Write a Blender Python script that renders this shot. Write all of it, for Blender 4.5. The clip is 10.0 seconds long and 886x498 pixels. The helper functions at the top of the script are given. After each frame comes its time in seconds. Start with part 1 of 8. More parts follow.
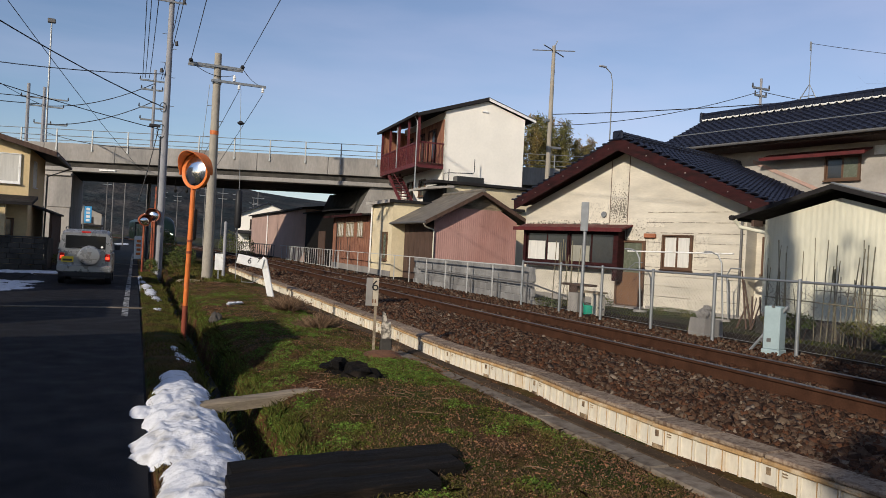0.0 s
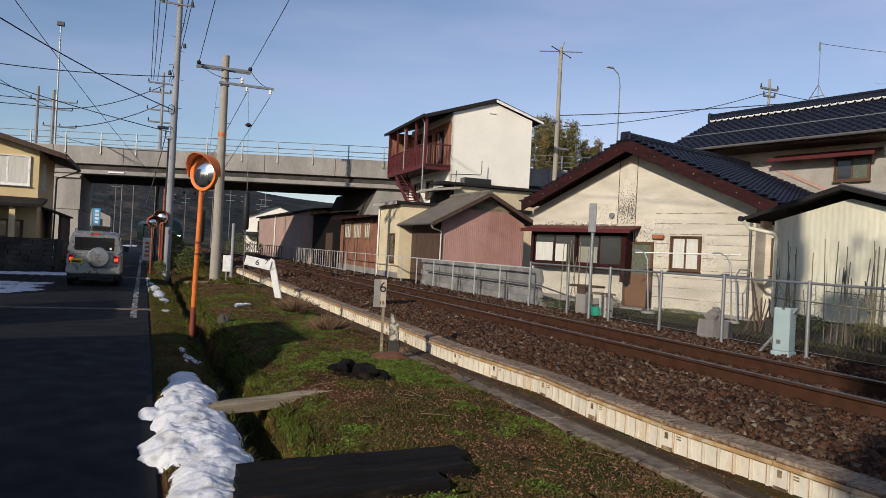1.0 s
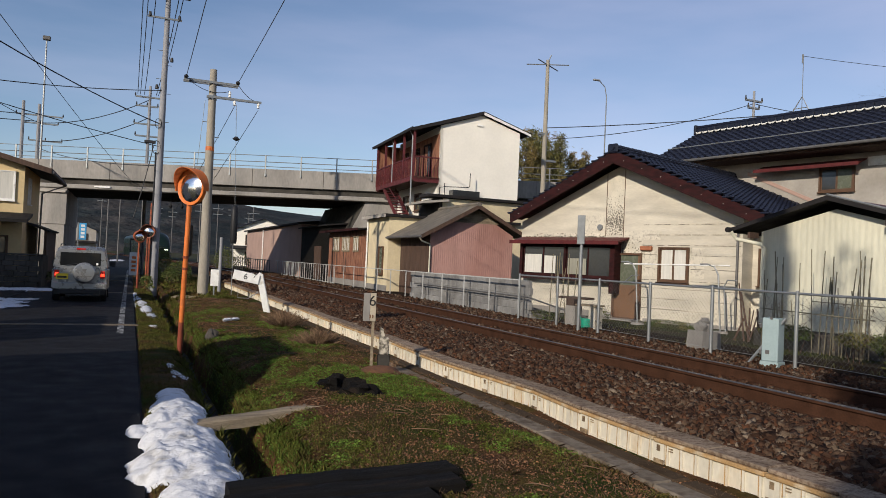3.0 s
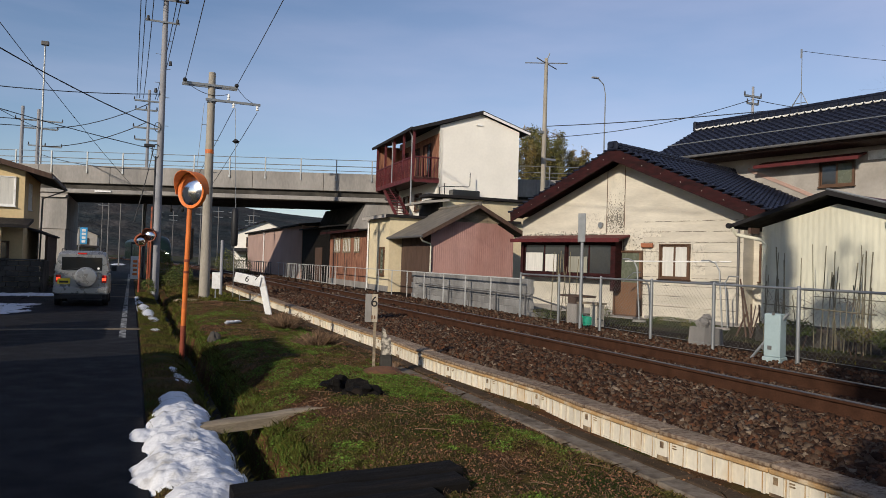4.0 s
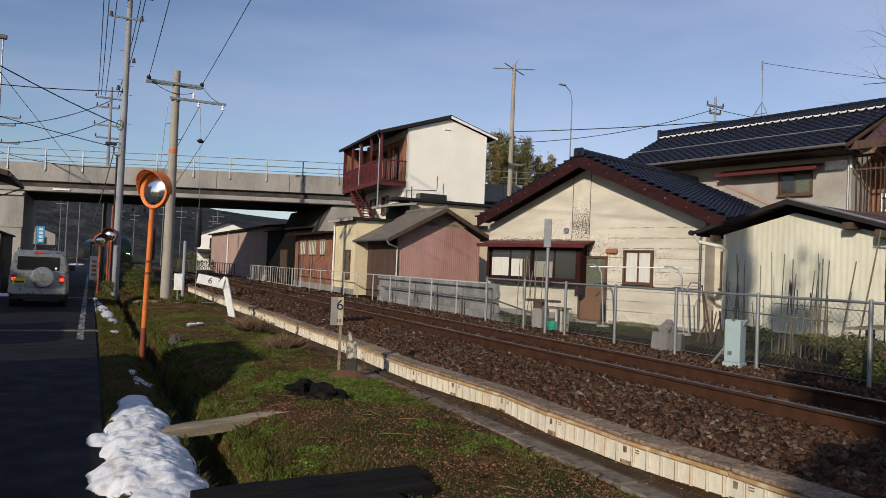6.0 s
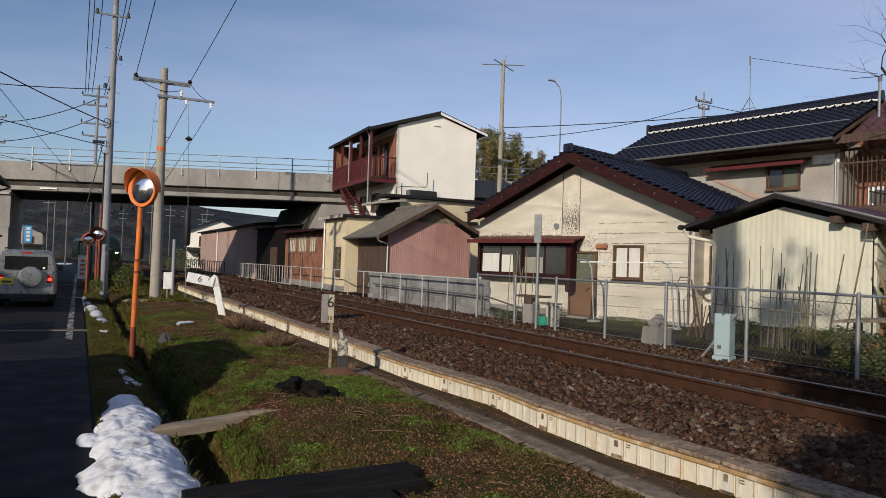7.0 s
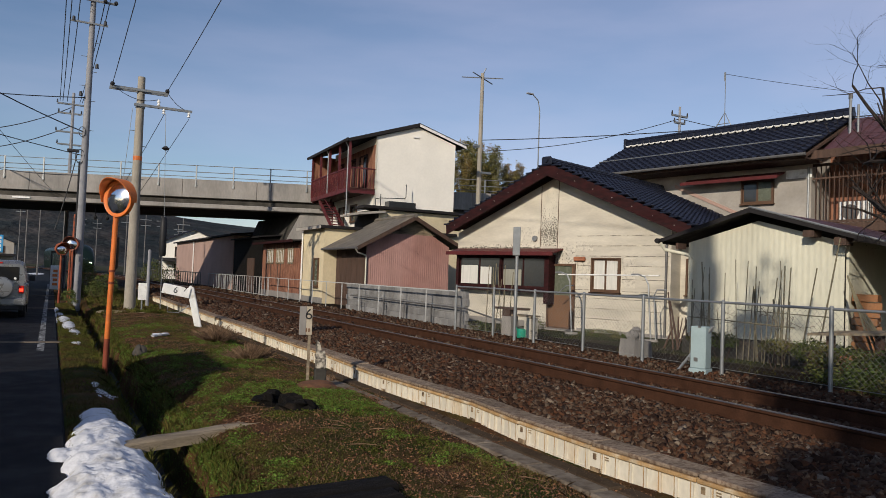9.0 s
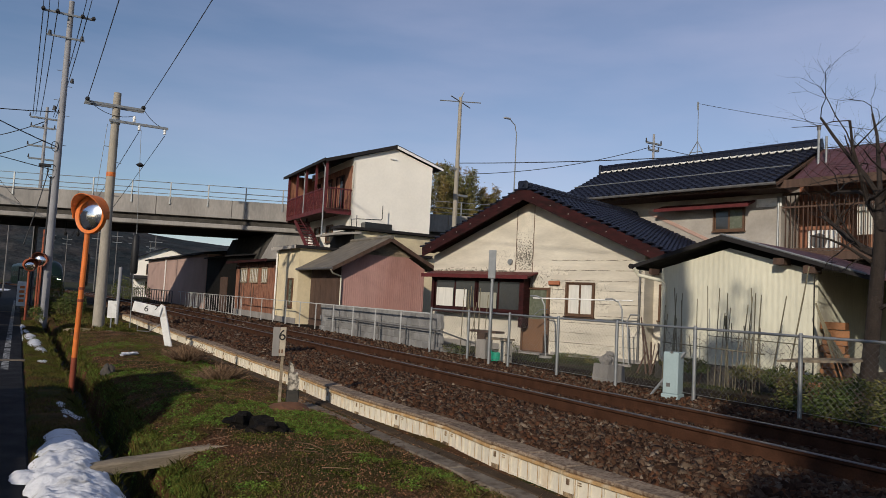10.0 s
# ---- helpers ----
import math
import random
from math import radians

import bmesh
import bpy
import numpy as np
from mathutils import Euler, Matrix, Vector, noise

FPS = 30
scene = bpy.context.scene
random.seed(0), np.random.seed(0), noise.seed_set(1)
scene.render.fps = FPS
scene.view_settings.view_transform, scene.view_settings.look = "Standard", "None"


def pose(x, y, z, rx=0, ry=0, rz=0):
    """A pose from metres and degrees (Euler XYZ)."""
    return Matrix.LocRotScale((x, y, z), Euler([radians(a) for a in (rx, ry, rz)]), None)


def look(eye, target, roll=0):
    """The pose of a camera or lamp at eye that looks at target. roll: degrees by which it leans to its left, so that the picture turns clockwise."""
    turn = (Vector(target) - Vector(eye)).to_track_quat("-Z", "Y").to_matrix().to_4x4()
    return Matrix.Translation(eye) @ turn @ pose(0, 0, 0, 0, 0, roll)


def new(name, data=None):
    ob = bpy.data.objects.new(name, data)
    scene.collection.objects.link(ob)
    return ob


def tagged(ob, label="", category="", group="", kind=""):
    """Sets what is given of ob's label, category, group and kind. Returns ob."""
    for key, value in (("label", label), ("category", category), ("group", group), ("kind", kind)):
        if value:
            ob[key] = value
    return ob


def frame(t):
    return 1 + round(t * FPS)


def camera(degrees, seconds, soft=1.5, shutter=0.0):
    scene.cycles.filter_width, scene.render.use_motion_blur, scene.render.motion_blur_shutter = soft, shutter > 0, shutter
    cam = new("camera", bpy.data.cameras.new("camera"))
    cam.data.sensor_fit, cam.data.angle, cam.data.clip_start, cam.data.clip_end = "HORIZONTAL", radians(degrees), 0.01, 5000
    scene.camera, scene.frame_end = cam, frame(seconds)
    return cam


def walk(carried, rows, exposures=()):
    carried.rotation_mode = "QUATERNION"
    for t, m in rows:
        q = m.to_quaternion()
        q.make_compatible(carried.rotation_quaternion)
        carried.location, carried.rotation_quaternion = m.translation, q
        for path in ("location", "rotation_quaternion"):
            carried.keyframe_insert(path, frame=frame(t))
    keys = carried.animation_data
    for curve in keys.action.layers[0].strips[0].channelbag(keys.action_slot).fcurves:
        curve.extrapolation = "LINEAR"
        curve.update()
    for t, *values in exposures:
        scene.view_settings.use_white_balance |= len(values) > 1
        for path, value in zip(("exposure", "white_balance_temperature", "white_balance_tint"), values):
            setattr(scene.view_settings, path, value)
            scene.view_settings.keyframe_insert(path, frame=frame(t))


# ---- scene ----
cam = camera(63.0, 10.0, soft=0.65)
PATH = (
    (0, 0, 0, 1.6, -23.063, 0, -3),
    (0.5, -0.0017, 0.003, 1.6006, -22.657, 0.075, -2.913),
    (1, -0.003, 0.0148, 1.6001, -22.499, 0.084, -2.95),
    (1.5, -0.018, 0.0413, 1.5994, -23.259, -0.01, -2.89),
    (2, -0.0143, 0.0437, 1.5999, -23.12, 0.585, -2.711),
    (2.5, -0.0126, 0.037, 1.6064, -23.488, 1.041, -2.773),
    (4, -0.0129, 0.0267, 1.612, -23.317, 1.082, -1.789),
    (4.5, -0.0169, 0.0378, 1.618, -25.088, 1.613, -2.136),
    (5, -0.0103, 0.0403, 1.6132, -25.28, 1.404, -2.36),
    (5.5, -0.0201, 0.0469, 1.6159, -25.13, 1.615, -2.305),
    (6, -0.0186, 0.0386, 1.6148, -26.007, 1.464, -2.381),
    (7.5, -0.0161, 0.0417, 1.6169, -26.839, 1.205, -1.9),
    (8, -0.0223, 0.0396, 1.6218, -27.286, 1.771, -2.101),
    (8.5, -0.0193, 0.0365, 1.6267, -28.896, 2.501, -2.298),
    (9, -0.0265, 0.0486, 1.6243, -28.471, 2.185, -2.163),
    (9.5, -0.032, 0.0488, 1.633, -28.945, 3.197, -2.415),
    (10, -0.038, 0.0451, 1.6323, -30.466, 4.004, -2.97),
)
walk(cam, [(t, pose(x, y, z, 90 + pitch, roll, yaw)) for t, x, y, z, yaw, pitch, roll in PATH],
     exposures=((0.0, -0.10), (2.5, -0.12), (4.5, -0.18), (6.0, -0.19), (7.5, -0.22), (9.0, -0.29), (10.0, -0.38)))

# ---- daylight ----
SUN_EL, SUN_X, SUN_Y = 22.0, -0.80, -0.60
world = bpy.data.worlds.new("sky")
scene.world = world
world.use_nodes = True
wn, wl = world.node_tree.nodes, world.node_tree.links
sky = wn.new("ShaderNodeTexSky")
sky.sky_type, sky.sun_disc = "NISHITA", False
sky.sun_elevation, sky.sun_rotation = radians(SUN_EL), math.atan2(SUN_X, SUN_Y)
sky.air_density, sky.dust_density, sky.ozone_density = 1.0, 0.3, 2.4
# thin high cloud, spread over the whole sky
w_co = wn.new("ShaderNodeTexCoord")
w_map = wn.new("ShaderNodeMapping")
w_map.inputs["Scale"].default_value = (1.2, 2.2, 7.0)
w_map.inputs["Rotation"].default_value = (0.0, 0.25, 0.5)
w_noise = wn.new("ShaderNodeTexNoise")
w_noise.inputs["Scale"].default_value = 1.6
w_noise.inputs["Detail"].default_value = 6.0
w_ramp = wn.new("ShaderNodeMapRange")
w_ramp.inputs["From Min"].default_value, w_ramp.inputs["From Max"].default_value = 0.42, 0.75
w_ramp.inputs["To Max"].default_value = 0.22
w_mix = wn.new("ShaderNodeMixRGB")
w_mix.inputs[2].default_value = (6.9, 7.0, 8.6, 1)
wl.new(w_co.outputs["Generated"], w_map.inputs["Vector"])
wl.new(w_map.outputs["Vector"], w_noise.inputs["Vector"])
wl.new(w_noise.outputs["Fac"], w_ramp.inputs["Value"])
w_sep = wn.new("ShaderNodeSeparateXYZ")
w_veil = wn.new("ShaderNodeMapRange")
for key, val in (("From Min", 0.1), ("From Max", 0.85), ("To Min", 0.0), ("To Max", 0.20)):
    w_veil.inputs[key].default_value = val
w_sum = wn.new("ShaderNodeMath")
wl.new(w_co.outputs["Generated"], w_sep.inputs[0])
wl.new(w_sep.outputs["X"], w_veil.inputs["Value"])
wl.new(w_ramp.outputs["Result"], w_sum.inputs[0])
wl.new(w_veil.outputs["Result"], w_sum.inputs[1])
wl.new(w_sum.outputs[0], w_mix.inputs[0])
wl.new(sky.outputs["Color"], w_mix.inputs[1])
w_tint = wn.new("ShaderNodeMixRGB")
w_tint.blend_type = "MULTIPLY"
w_tint.inputs[0].default_value, w_tint.inputs[2].default_value = 1.0, (1.02, 0.985, 1.05, 1)
wl.new(w_mix.outputs["Color"], w_tint.inputs[1])
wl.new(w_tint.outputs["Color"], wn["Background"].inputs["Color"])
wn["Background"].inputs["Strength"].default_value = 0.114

sun_data = bpy.data.lights.new("sun", "SUN")
sun_data.energy, sun_data.angle, sun_data.color = 4.5, radians(0.6), (1.0, 0.90, 0.77)
sun = new("sun", sun_data)
sun.matrix_world = look((SUN_X * 80, SUN_Y * 80, 80 * math.tan(radians(SUN_EL))), (0, 0, 0))

# ---- materials ----
MATS = {}


def mat(name, color, rough=0.7, vary=0.25, scale=6.0, bump=0.15, bscale=60.0, second=None, cover=0.5, sscale=1.2, sharp=0.12,
        metal=0.0, island=0.0, stretch=(1, 1, 1), spec=0.32, bdist=0.01):
    """A surface with fine grain, broad variation and, where given, a second colour in patches."""
    if name in MATS:
        return MATS[name]
    m = bpy.data.materials.new(name)
    m.use_nodes = True
    n, l = m.node_tree.nodes, m.node_tree.links
    b = n["Principled BSDF"]
    b.inputs["Roughness"].default_value, b.inputs["Metallic"].default_value = rough, metal
    b.inputs["Specular IOR Level"].default_value = spec
    geo = n.new("ShaderNodeNewGeometry")
    mp = n.new("ShaderNodeMapping")
    mp.inputs["Scale"].default_value = stretch
    l.new(geo.outputs["Position"], mp.inputs["Vector"])

    def nz(s, d):
        t = n.new("ShaderNodeTexNoise")
        t.inputs["Scale"].default_value, t.inputs["Detail"].default_value = s, d
        l.new(mp.outputs["Vector"], t.inputs["Vector"])
        return t.outputs["Fac"]

    def rng(src, a, bb, c, d):
        t = n.new("ShaderNodeMapRange")
        for k, v in zip(("From Min", "From Max", "To Min", "To Max"), (a, bb, c, d)):
            t.inputs[k].default_value = v
        l.new(src, t.inputs["Value"])
        return t.outputs["Result"]

    rgb = n.new("ShaderNodeRGB")
    rgb.outputs[0].default_value = (*color, 1)
    col = rgb.outputs[0]
    if second:
        mx = n.new("ShaderNodeMixRGB")
        mx.inputs[2].default_value = (*second, 1)
        l.new(rng(nz(sscale, 6), 1 - cover - sharp / 2, 1 - cover + sharp / 2, 0, 1), mx.inputs[0])
        l.new(col, mx.inputs[1])
        col = mx.outputs[0]
    for s, amount in ((scale, vary), (scale * 9, vary * 0.6)):
        mu = n.new("ShaderNodeMixRGB")
        mu.blend_type = "MULTIPLY"
        mu.inputs[0].default_value = 1
        l.new(col, mu.inputs[1])
        l.new(rng(nz(s, 5), 0.25, 0.75, 1 - amount, 1 + amount), mu.inputs[2])
        col = mu.outputs[0]
    if island:
        mu = n.new("ShaderNodeMixRGB")
        mu.blend_type = "MULTIPLY"
        mu.inputs[0].default_value = 1
        l.new(col, mu.inputs[1])
        if island > 0:
            l.new(rng(geo.outputs["Random Per Island"], 0, 1, 1 - island, 1 + island), mu.inputs[2])
        else:
            info = n.new("ShaderNodeObjectInfo")
            l.new(rng(info.outputs["Random"], 0, 1, 1 + island, 1 - island), mu.inputs[2])
        col = mu.outputs[0]
    l.new(col, b.inputs["Base Color"])
    l.new(rng(nz(scale * 2, 4), 0.3, 0.7, max(rough - 0.12, 0.03), min(rough + 0.12, 1)), b.inputs["Roughness"])
    if bump:
        bp = n.new("ShaderNodeBump")
        bp.inputs["Strength"].default_value, bp.inputs["Distance"].default_value = bump, bdist
        l.new(nz(bscale, 5), bp.inputs["Height"])
        l.new(bp.outputs["Normal"], b.inputs["Normal"])
    MATS[name] = m
    return m


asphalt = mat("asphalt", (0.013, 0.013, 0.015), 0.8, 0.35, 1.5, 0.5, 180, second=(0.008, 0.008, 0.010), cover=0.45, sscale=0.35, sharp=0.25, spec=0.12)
road_paint = mat("road_paint", (0.40, 0.40, 0.38), 0.75, 0.3, 9, 0.3, 120, second=(0.03, 0.03, 0.03), cover=0.52, sscale=9, sharp=0.1)
soil = mat("soil", (0.090, 0.043, 0.020), 0.95, 0.5, 3, 1.0, 45, second=(0.030, 0.040, 0.006), cover=0.50, sscale=1.1, sharp=0.22, bdist=0.03, spec=0.08)
far_soil = mat("far_soil", (0.055, 0.043, 0.03), 0.95, 0.4, 1, 0.6, 20, second=(0.030, 0.040, 0.010), cover=0.5, sscale=0.8, sharp=0.3, spec=0.08)
gravel = mat("gravel", (0.016, 0.010, 0.007), 0.95, 0.5, 9, 1.0, 40, second=(0.04, 0.027, 0.02), cover=0.4, sscale=14, sharp=0.2, bdist=0.04, spec=0.08)
stone = mat("ballast_stone", (0.5, 0.5, 0.5), 0.9, 0.25, 14, 0.6, 90, spec=0.08)
STONE_TONES = ((0.0, (0.036, 0.019, 0.012)), (0.20, (0.066, 0.036, 0.022)), (0.42, (0.086, 0.039, 0.021)), (0.62, (0.088, 0.055, 0.036)), (0.84, (0.112, 0.079, 0.054)), (0.965, (0.19, 0.145, 0.105)))


def tone_by_piece(m, tones):
    """Gives each loose piece of a mesh one of several tones in place of the base colour."""
    n, l = m.node_tree.nodes, m.node_tree.links
    geo, ramp = n.new("ShaderNodeNewGeometry"), n.new("ShaderNodeValToRGB")
    ramp.color_ramp.interpolation = "CONSTANT"
    for k, (at, c) in enumerate(tones):
        e = ramp.color_ramp.elements[k] if k < 2 else ramp.color_ramp.elements.new(at)
        e.position, e.color = at, (*c, 1)
    l.new(geo.outputs["Random Per Island"], ramp.inputs["Fac"])
    l.new(ramp.outputs["Color"], [x for x in n if x.bl_idname == "ShaderNodeMixRGB"][0].inputs[1])


tone_by_piece(stone, STONE_TONES)
green_tuft = mat("green_tuft", (0.105, 0.165, 0.028), 0.7, 0.25, 3, 0, island=0.4, spec=0.08)
grass_mat = mat("grass_blade", (0.075, 0.085, 0.016), 0.8, 0.3, 2, 0, second=(0.085, 0.052, 0.022), cover=0.46, sscale=1.6, sharp=0.25, island=0.45, spec=0.08)
dry_mat = mat("dry_stem", (0.18, 0.115, 0.07), 0.9, 0.3, 5, 0, island=0.4, spec=0.08)
leaf_mat = mat("bush_leaf", (0.060, 0.085, 0.022), 0.55, 0.3, 3, 0, second=(0.13, 0.115, 0.04), cover=0.45, sscale=2.5, sharp=0.2, island=0.5, spec=0.08)
bamboo_leaf = mat("bamboo_leaf", (0.105, 0.105, 0.032), 0.6, 0.3, 0.5, 0, second=(0.23, 0.145, 0.045), cover=0.52, sscale=0.30, sharp=0.25, island=0.5)
water = mat("ditch_water", (0.010, 0.010, 0.009), 0.6, 0.2, 3, 0.3, 12, spec=0.1)
snow_mat = mat("snow", (0.66, 0.67, 0.70), 0.7, 0.10, 6, 0.5, 30, second=(0.40, 0.385, 0.36), cover=0.40, sscale=6, sharp=0.22, bdist=0.02)
concrete = mat("concrete", (0.27, 0.25, 0.225), 0.85, 0.22, 1.2, 0.35, 70, second=(0.20, 0.19, 0.175), cover=0.40, sscale=0.8, sharp=0.3, stretch=(1, 1, 0.35))
# Darkened concrete: mossy blocks and bases, and painted shade under the bridge.
concrete_dark_shade = mat("concrete_dark_shade", (0.070, 0.063, 0.055), 0.9, 0.3, 2, 0.5, 60, second=(0.035, 0.034, 0.029), cover=0.45, sscale=1.5, sharp=0.3, spec=0.08)
block_mat = mat("block", (0.215, 0.21, 0.20), 0.92, 0.25, 3, 0.5, 90, second=(0.13, 0.125, 0.12), cover=0.42, sscale=1.2, sharp=0.3, island=-0.15)
pole_concrete = mat("pole_concrete", (0.30, 0.27, 0.22), 0.85, 0.2, 2.5, 0.3, 80, stretch=(1, 1, 0.4))
pole_grey = mat("pole_grey", (0.26, 0.26, 0.27), 0.8, 0.2, 2.5, 0.2, 80, stretch=(1, 1, 0.4))
kerb_mat = mat("kerb_concrete", (0.20, 0.165, 0.125), 0.95, 0.3, 3, 0.9, 55, second=(0.12, 0.092, 0.066), cover=0.46, sscale=9, sharp=0.2, spec=0.08)
strip_mat = mat("earthy_concrete", (0.085, 0.060, 0.040), 0.95, 0.35, 3, 0.8, 55, second=(0.045, 0.030, 0.018), cover=0.48, sscale=3, sharp=0.3, spec=0.08)
trough_side = mat("trough_side", (0.64, 0.59, 0.48), 0.8, 0.15, 4, 0.3, 80, second=(0.45, 0.33, 0.19), cover=0.32, sscale=4, sharp=0.25, stretch=(1, 1, 0.5), island=-0.08)
trough_lid = mat("trough_lid", (0.27, 0.205, 0.145), 0.95, 0.3, 5, 0.8, 70, second=(0.15, 0.10, 0.068), cover=0.46, sscale=26, sharp=0.16, island=-0.12, spec=0.1)
trough_rim = mat("trough_rim", (0.40, 0.25, 0.11), 0.8, 0.3, 8, 0.3, 90, second=(0.55, 0.47, 0.33), cover=0.4, sscale=7, sharp=0.2)
rust = mat("rail_rust", (0.052, 0.024, 0.014), 0.85, 0.35, 6, 0.4, 100, spec=0.08)
rail_top = mat("rail_top", (0.17, 0.15, 0.14), 0.42, 0.2, 12, 0, metal=0.85)
sleeper_mat = mat("sleeper", (0.10, 0.075, 0.058), 0.9, 0.3, 6, 0.5, 60, spec=0.08)
steel = mat("galvanised", (0.26, 0.27, 0.27), 0.5, 0.15, 8, 0.1, 100, metal=0.55)
steel_dark = mat("dark_steel", (0.13, 0.125, 0.12), 0.6, 0.2, 8, 0.2, 90, metal=0.4)
wire_mat = mat("wire", (0.03, 0.03, 0.032), 0.6, 0.1, 5, 0)
white_paint = mat("white_paint", (0.75, 0.74, 0.70), 0.6, 0.12, 6, 0.15, 80, second=(0.50, 0.46, 0.38), cover=0.32, sscale=5, sharp=0.2)
fence_paint = mat("fence_paint", (0.42, 0.42, 0.40), 0.6, 0.15, 6, 0.1, 80)
orange = mat("orange_paint", (0.62, 0.16, 0.03), 0.5, 0.2, 5, 0.1, 80, second=(0.35, 0.10, 0.035), cover=0.35, sscale=4, sharp=0.15)
# Shaded copy of the orange paint, for the posts far down the lane.
orange_shaded = mat("orange_shaded", (0.30, 0.075, 0.03), 0.65, 0.3, 5, 0.1, 80, second=(0.12, 0.045, 0.03), cover=0.45, sscale=4, sharp=0.2)
orange_low = mat("orange_rusty", (0.20, 0.045, 0.022), 0.7, 0.3, 6, 0.2, 80)
black_rubber = mat("black_rubber", (0.014, 0.014, 0.015), 0.55, 0.2, 5, 0)
stucco = mat("stucco", (0.58, 0.53, 0.43), 0.9, 0.10, 2.0, 0.4, 70, second=(0.42, 0.38, 0.31), cover=0.40, sscale=1.1, sharp=0.35, stretch=(0.5, 0.5, 2.2))
stucco_dirty = mat("stucco_dirty", (0.52, 0.47, 0.38), 0.95, 0.15, 4, 0.6, 60, second=(0.12, 0.105, 0.085), cover=0.52, sscale=16, sharp=0.16)
stucco_spots = mat("stucco_spots", (0.58, 0.53, 0.43), 0.95, 0.12, 4, 0.6, 60, second=(0.17, 0.15, 0.12), cover=0.40, sscale=17, sharp=0.14)
stucco_trace = mat("stucco_trace", (0.58, 0.53, 0.43), 0.95, 0.12, 3, 0.5, 60, second=(0.27, 0.24, 0.20), cover=0.36, sscale=12, sharp=0.25)
mildew = mat("mildew_panel", (0.58, 0.53, 0.43), 0.95, 0.12, 4, 0.6, 60, second=(0.13, 0.115, 0.092), cover=0.47, sscale=24, sharp=0.14)


def fade_second(m, z_mid, half):
    """Lets a surface's second colour thin out away from the height z_mid."""
    n, l = m.node_tree.nodes, m.node_tree.links
    mix = [x for x in n if x.bl_idname == "ShaderNodeMixRGB"][0]
    mask = mix.inputs[0].links[0].from_socket
    noise_out = mask.node.inputs["Value"].links[0].from_socket
    geo, sep, dist, band, add = n.new("ShaderNodeNewGeometry"), n.new("ShaderNodeSeparateXYZ"), n.new("ShaderNodeMath"), n.new("ShaderNodeMapRange"), n.new("ShaderNodeMath")
    dist.operation = "SUBTRACT"
    dist.inputs[1].default_value = z_mid
    away = n.new("ShaderNodeMath")
    away.operation = "ABSOLUTE"
    for key, val in (("From Min", 0.0), ("From Max", half), ("To Min", 0.06), ("To Max", -0.18)):
        band.inputs[key].default_value = val
    l.new(geo.outputs["Position"], sep.inputs[0])
    l.new(sep.outputs["Z"], dist.inputs[0])
    l.new(dist.outputs[0], away.inputs[0])
    l.new(away.outputs[0], band.inputs["Value"])
    l.new(noise_out, add.inputs[0])
    l.new(band.outputs["Result"], add.inputs[1])
    l.new(add.outputs[0], mask.node.inputs["Value"])


fade_second(mildew, 3.0, 1.0)
joint_dirt = mat("joint_dirt", (0.20, 0.175, 0.14), 0.95, 0.3, 5, 0.4, 60, second=(0.46, 0.42, 0.34), cover=0.45, sscale=5, sharp=0.15)
white_wall = mat("white_wall", (0.80, 0.76, 0.67), 0.85, 0.05, 1.0, 0.15, 60)
cream = mat("cream_wall", (0.66, 0.56, 0.36), 0.85, 0.10, 1.2, 0.3, 70, second=(0.55, 0.46, 0.31), cover=0.4, sscale=0.7, sharp=0.3)
tan_wall = mat("tan_wall", (0.60, 0.46, 0.25), 0.85, 0.10, 1.2, 0.3, 70)
grey_wall = mat("grey_wall", (0.36, 0.33, 0.29), 0.88, 0.12, 1.2, 0.3, 70, second=(0.27, 0.245, 0.21), cover=0.42, sscale=0.8, sharp=0.3)
pink_sheet = mat("pink_sheet", (0.41, 0.235, 0.20), 0.7, 0.15, 2, 0.15, 70, second=(0.33, 0.17, 0.14), cover=0.45, sscale=0.9, sharp=0.25, stretch=(1, 1, 0.3))
cream_sheet = mat("cream_sheet", (0.62, 0.60, 0.47), 0.65, 0.12, 2, 0.1, 60, second=(0.50, 0.475, 0.37), cover=0.45, sscale=1.0, sharp=0.25, stretch=(1, 1, 0.25))
mauve_wall = mat("mauve_wall", (0.40, 0.27, 0.22), 0.85, 0.12, 1.0, 0.2, 60)
awning_red = mat("awning_red", (0.085, 0.014, 0.014), 0.6, 0.3, 5, 0.2, 60)
balcony_red = mat("balcony_red", (0.105, 0.020, 0.022), 0.6, 0.3, 5, 0.2, 60, second=(0.06, 0.012, 0.013), cover=0.4, sscale=3, sharp=0.25)
clip_steel = mat("clip_steel", (0.33, 0.24, 0.14), 0.7, 0.3, 9, 0.3, 90, second=(0.10, 0.065, 0.04), cover=0.5, sscale=14, sharp=0.2)
mesh_wire = mat("mesh_wire", (0.15, 0.15, 0.145), 0.6, 0.15, 8, 0.1, 100, metal=0.4)
red_wood = mat("red_wood", (0.032, 0.008, 0.008), 0.7, 0.35, 5, 0.3, 60, second=(0.016, 0.006, 0.006), cover=0.45, sscale=3, sharp=0.25, stretch=(1, 1, 3), spec=0.15)
brown_wood = mat("brown_wood", (0.27, 0.125, 0.075), 0.8, 0.3, 4, 0.4, 60, second=(0.14, 0.055, 0.035), cover=0.45, sscale=2.5, sharp=0.2, stretch=(3, 3, 0.5), island=0.2)
dark_wood = mat("dark_wood", (0.075, 0.045, 0.032), 0.8, 0.35, 4, 0.4, 60, stretch=(3, 3, 0.5), island=0.2)
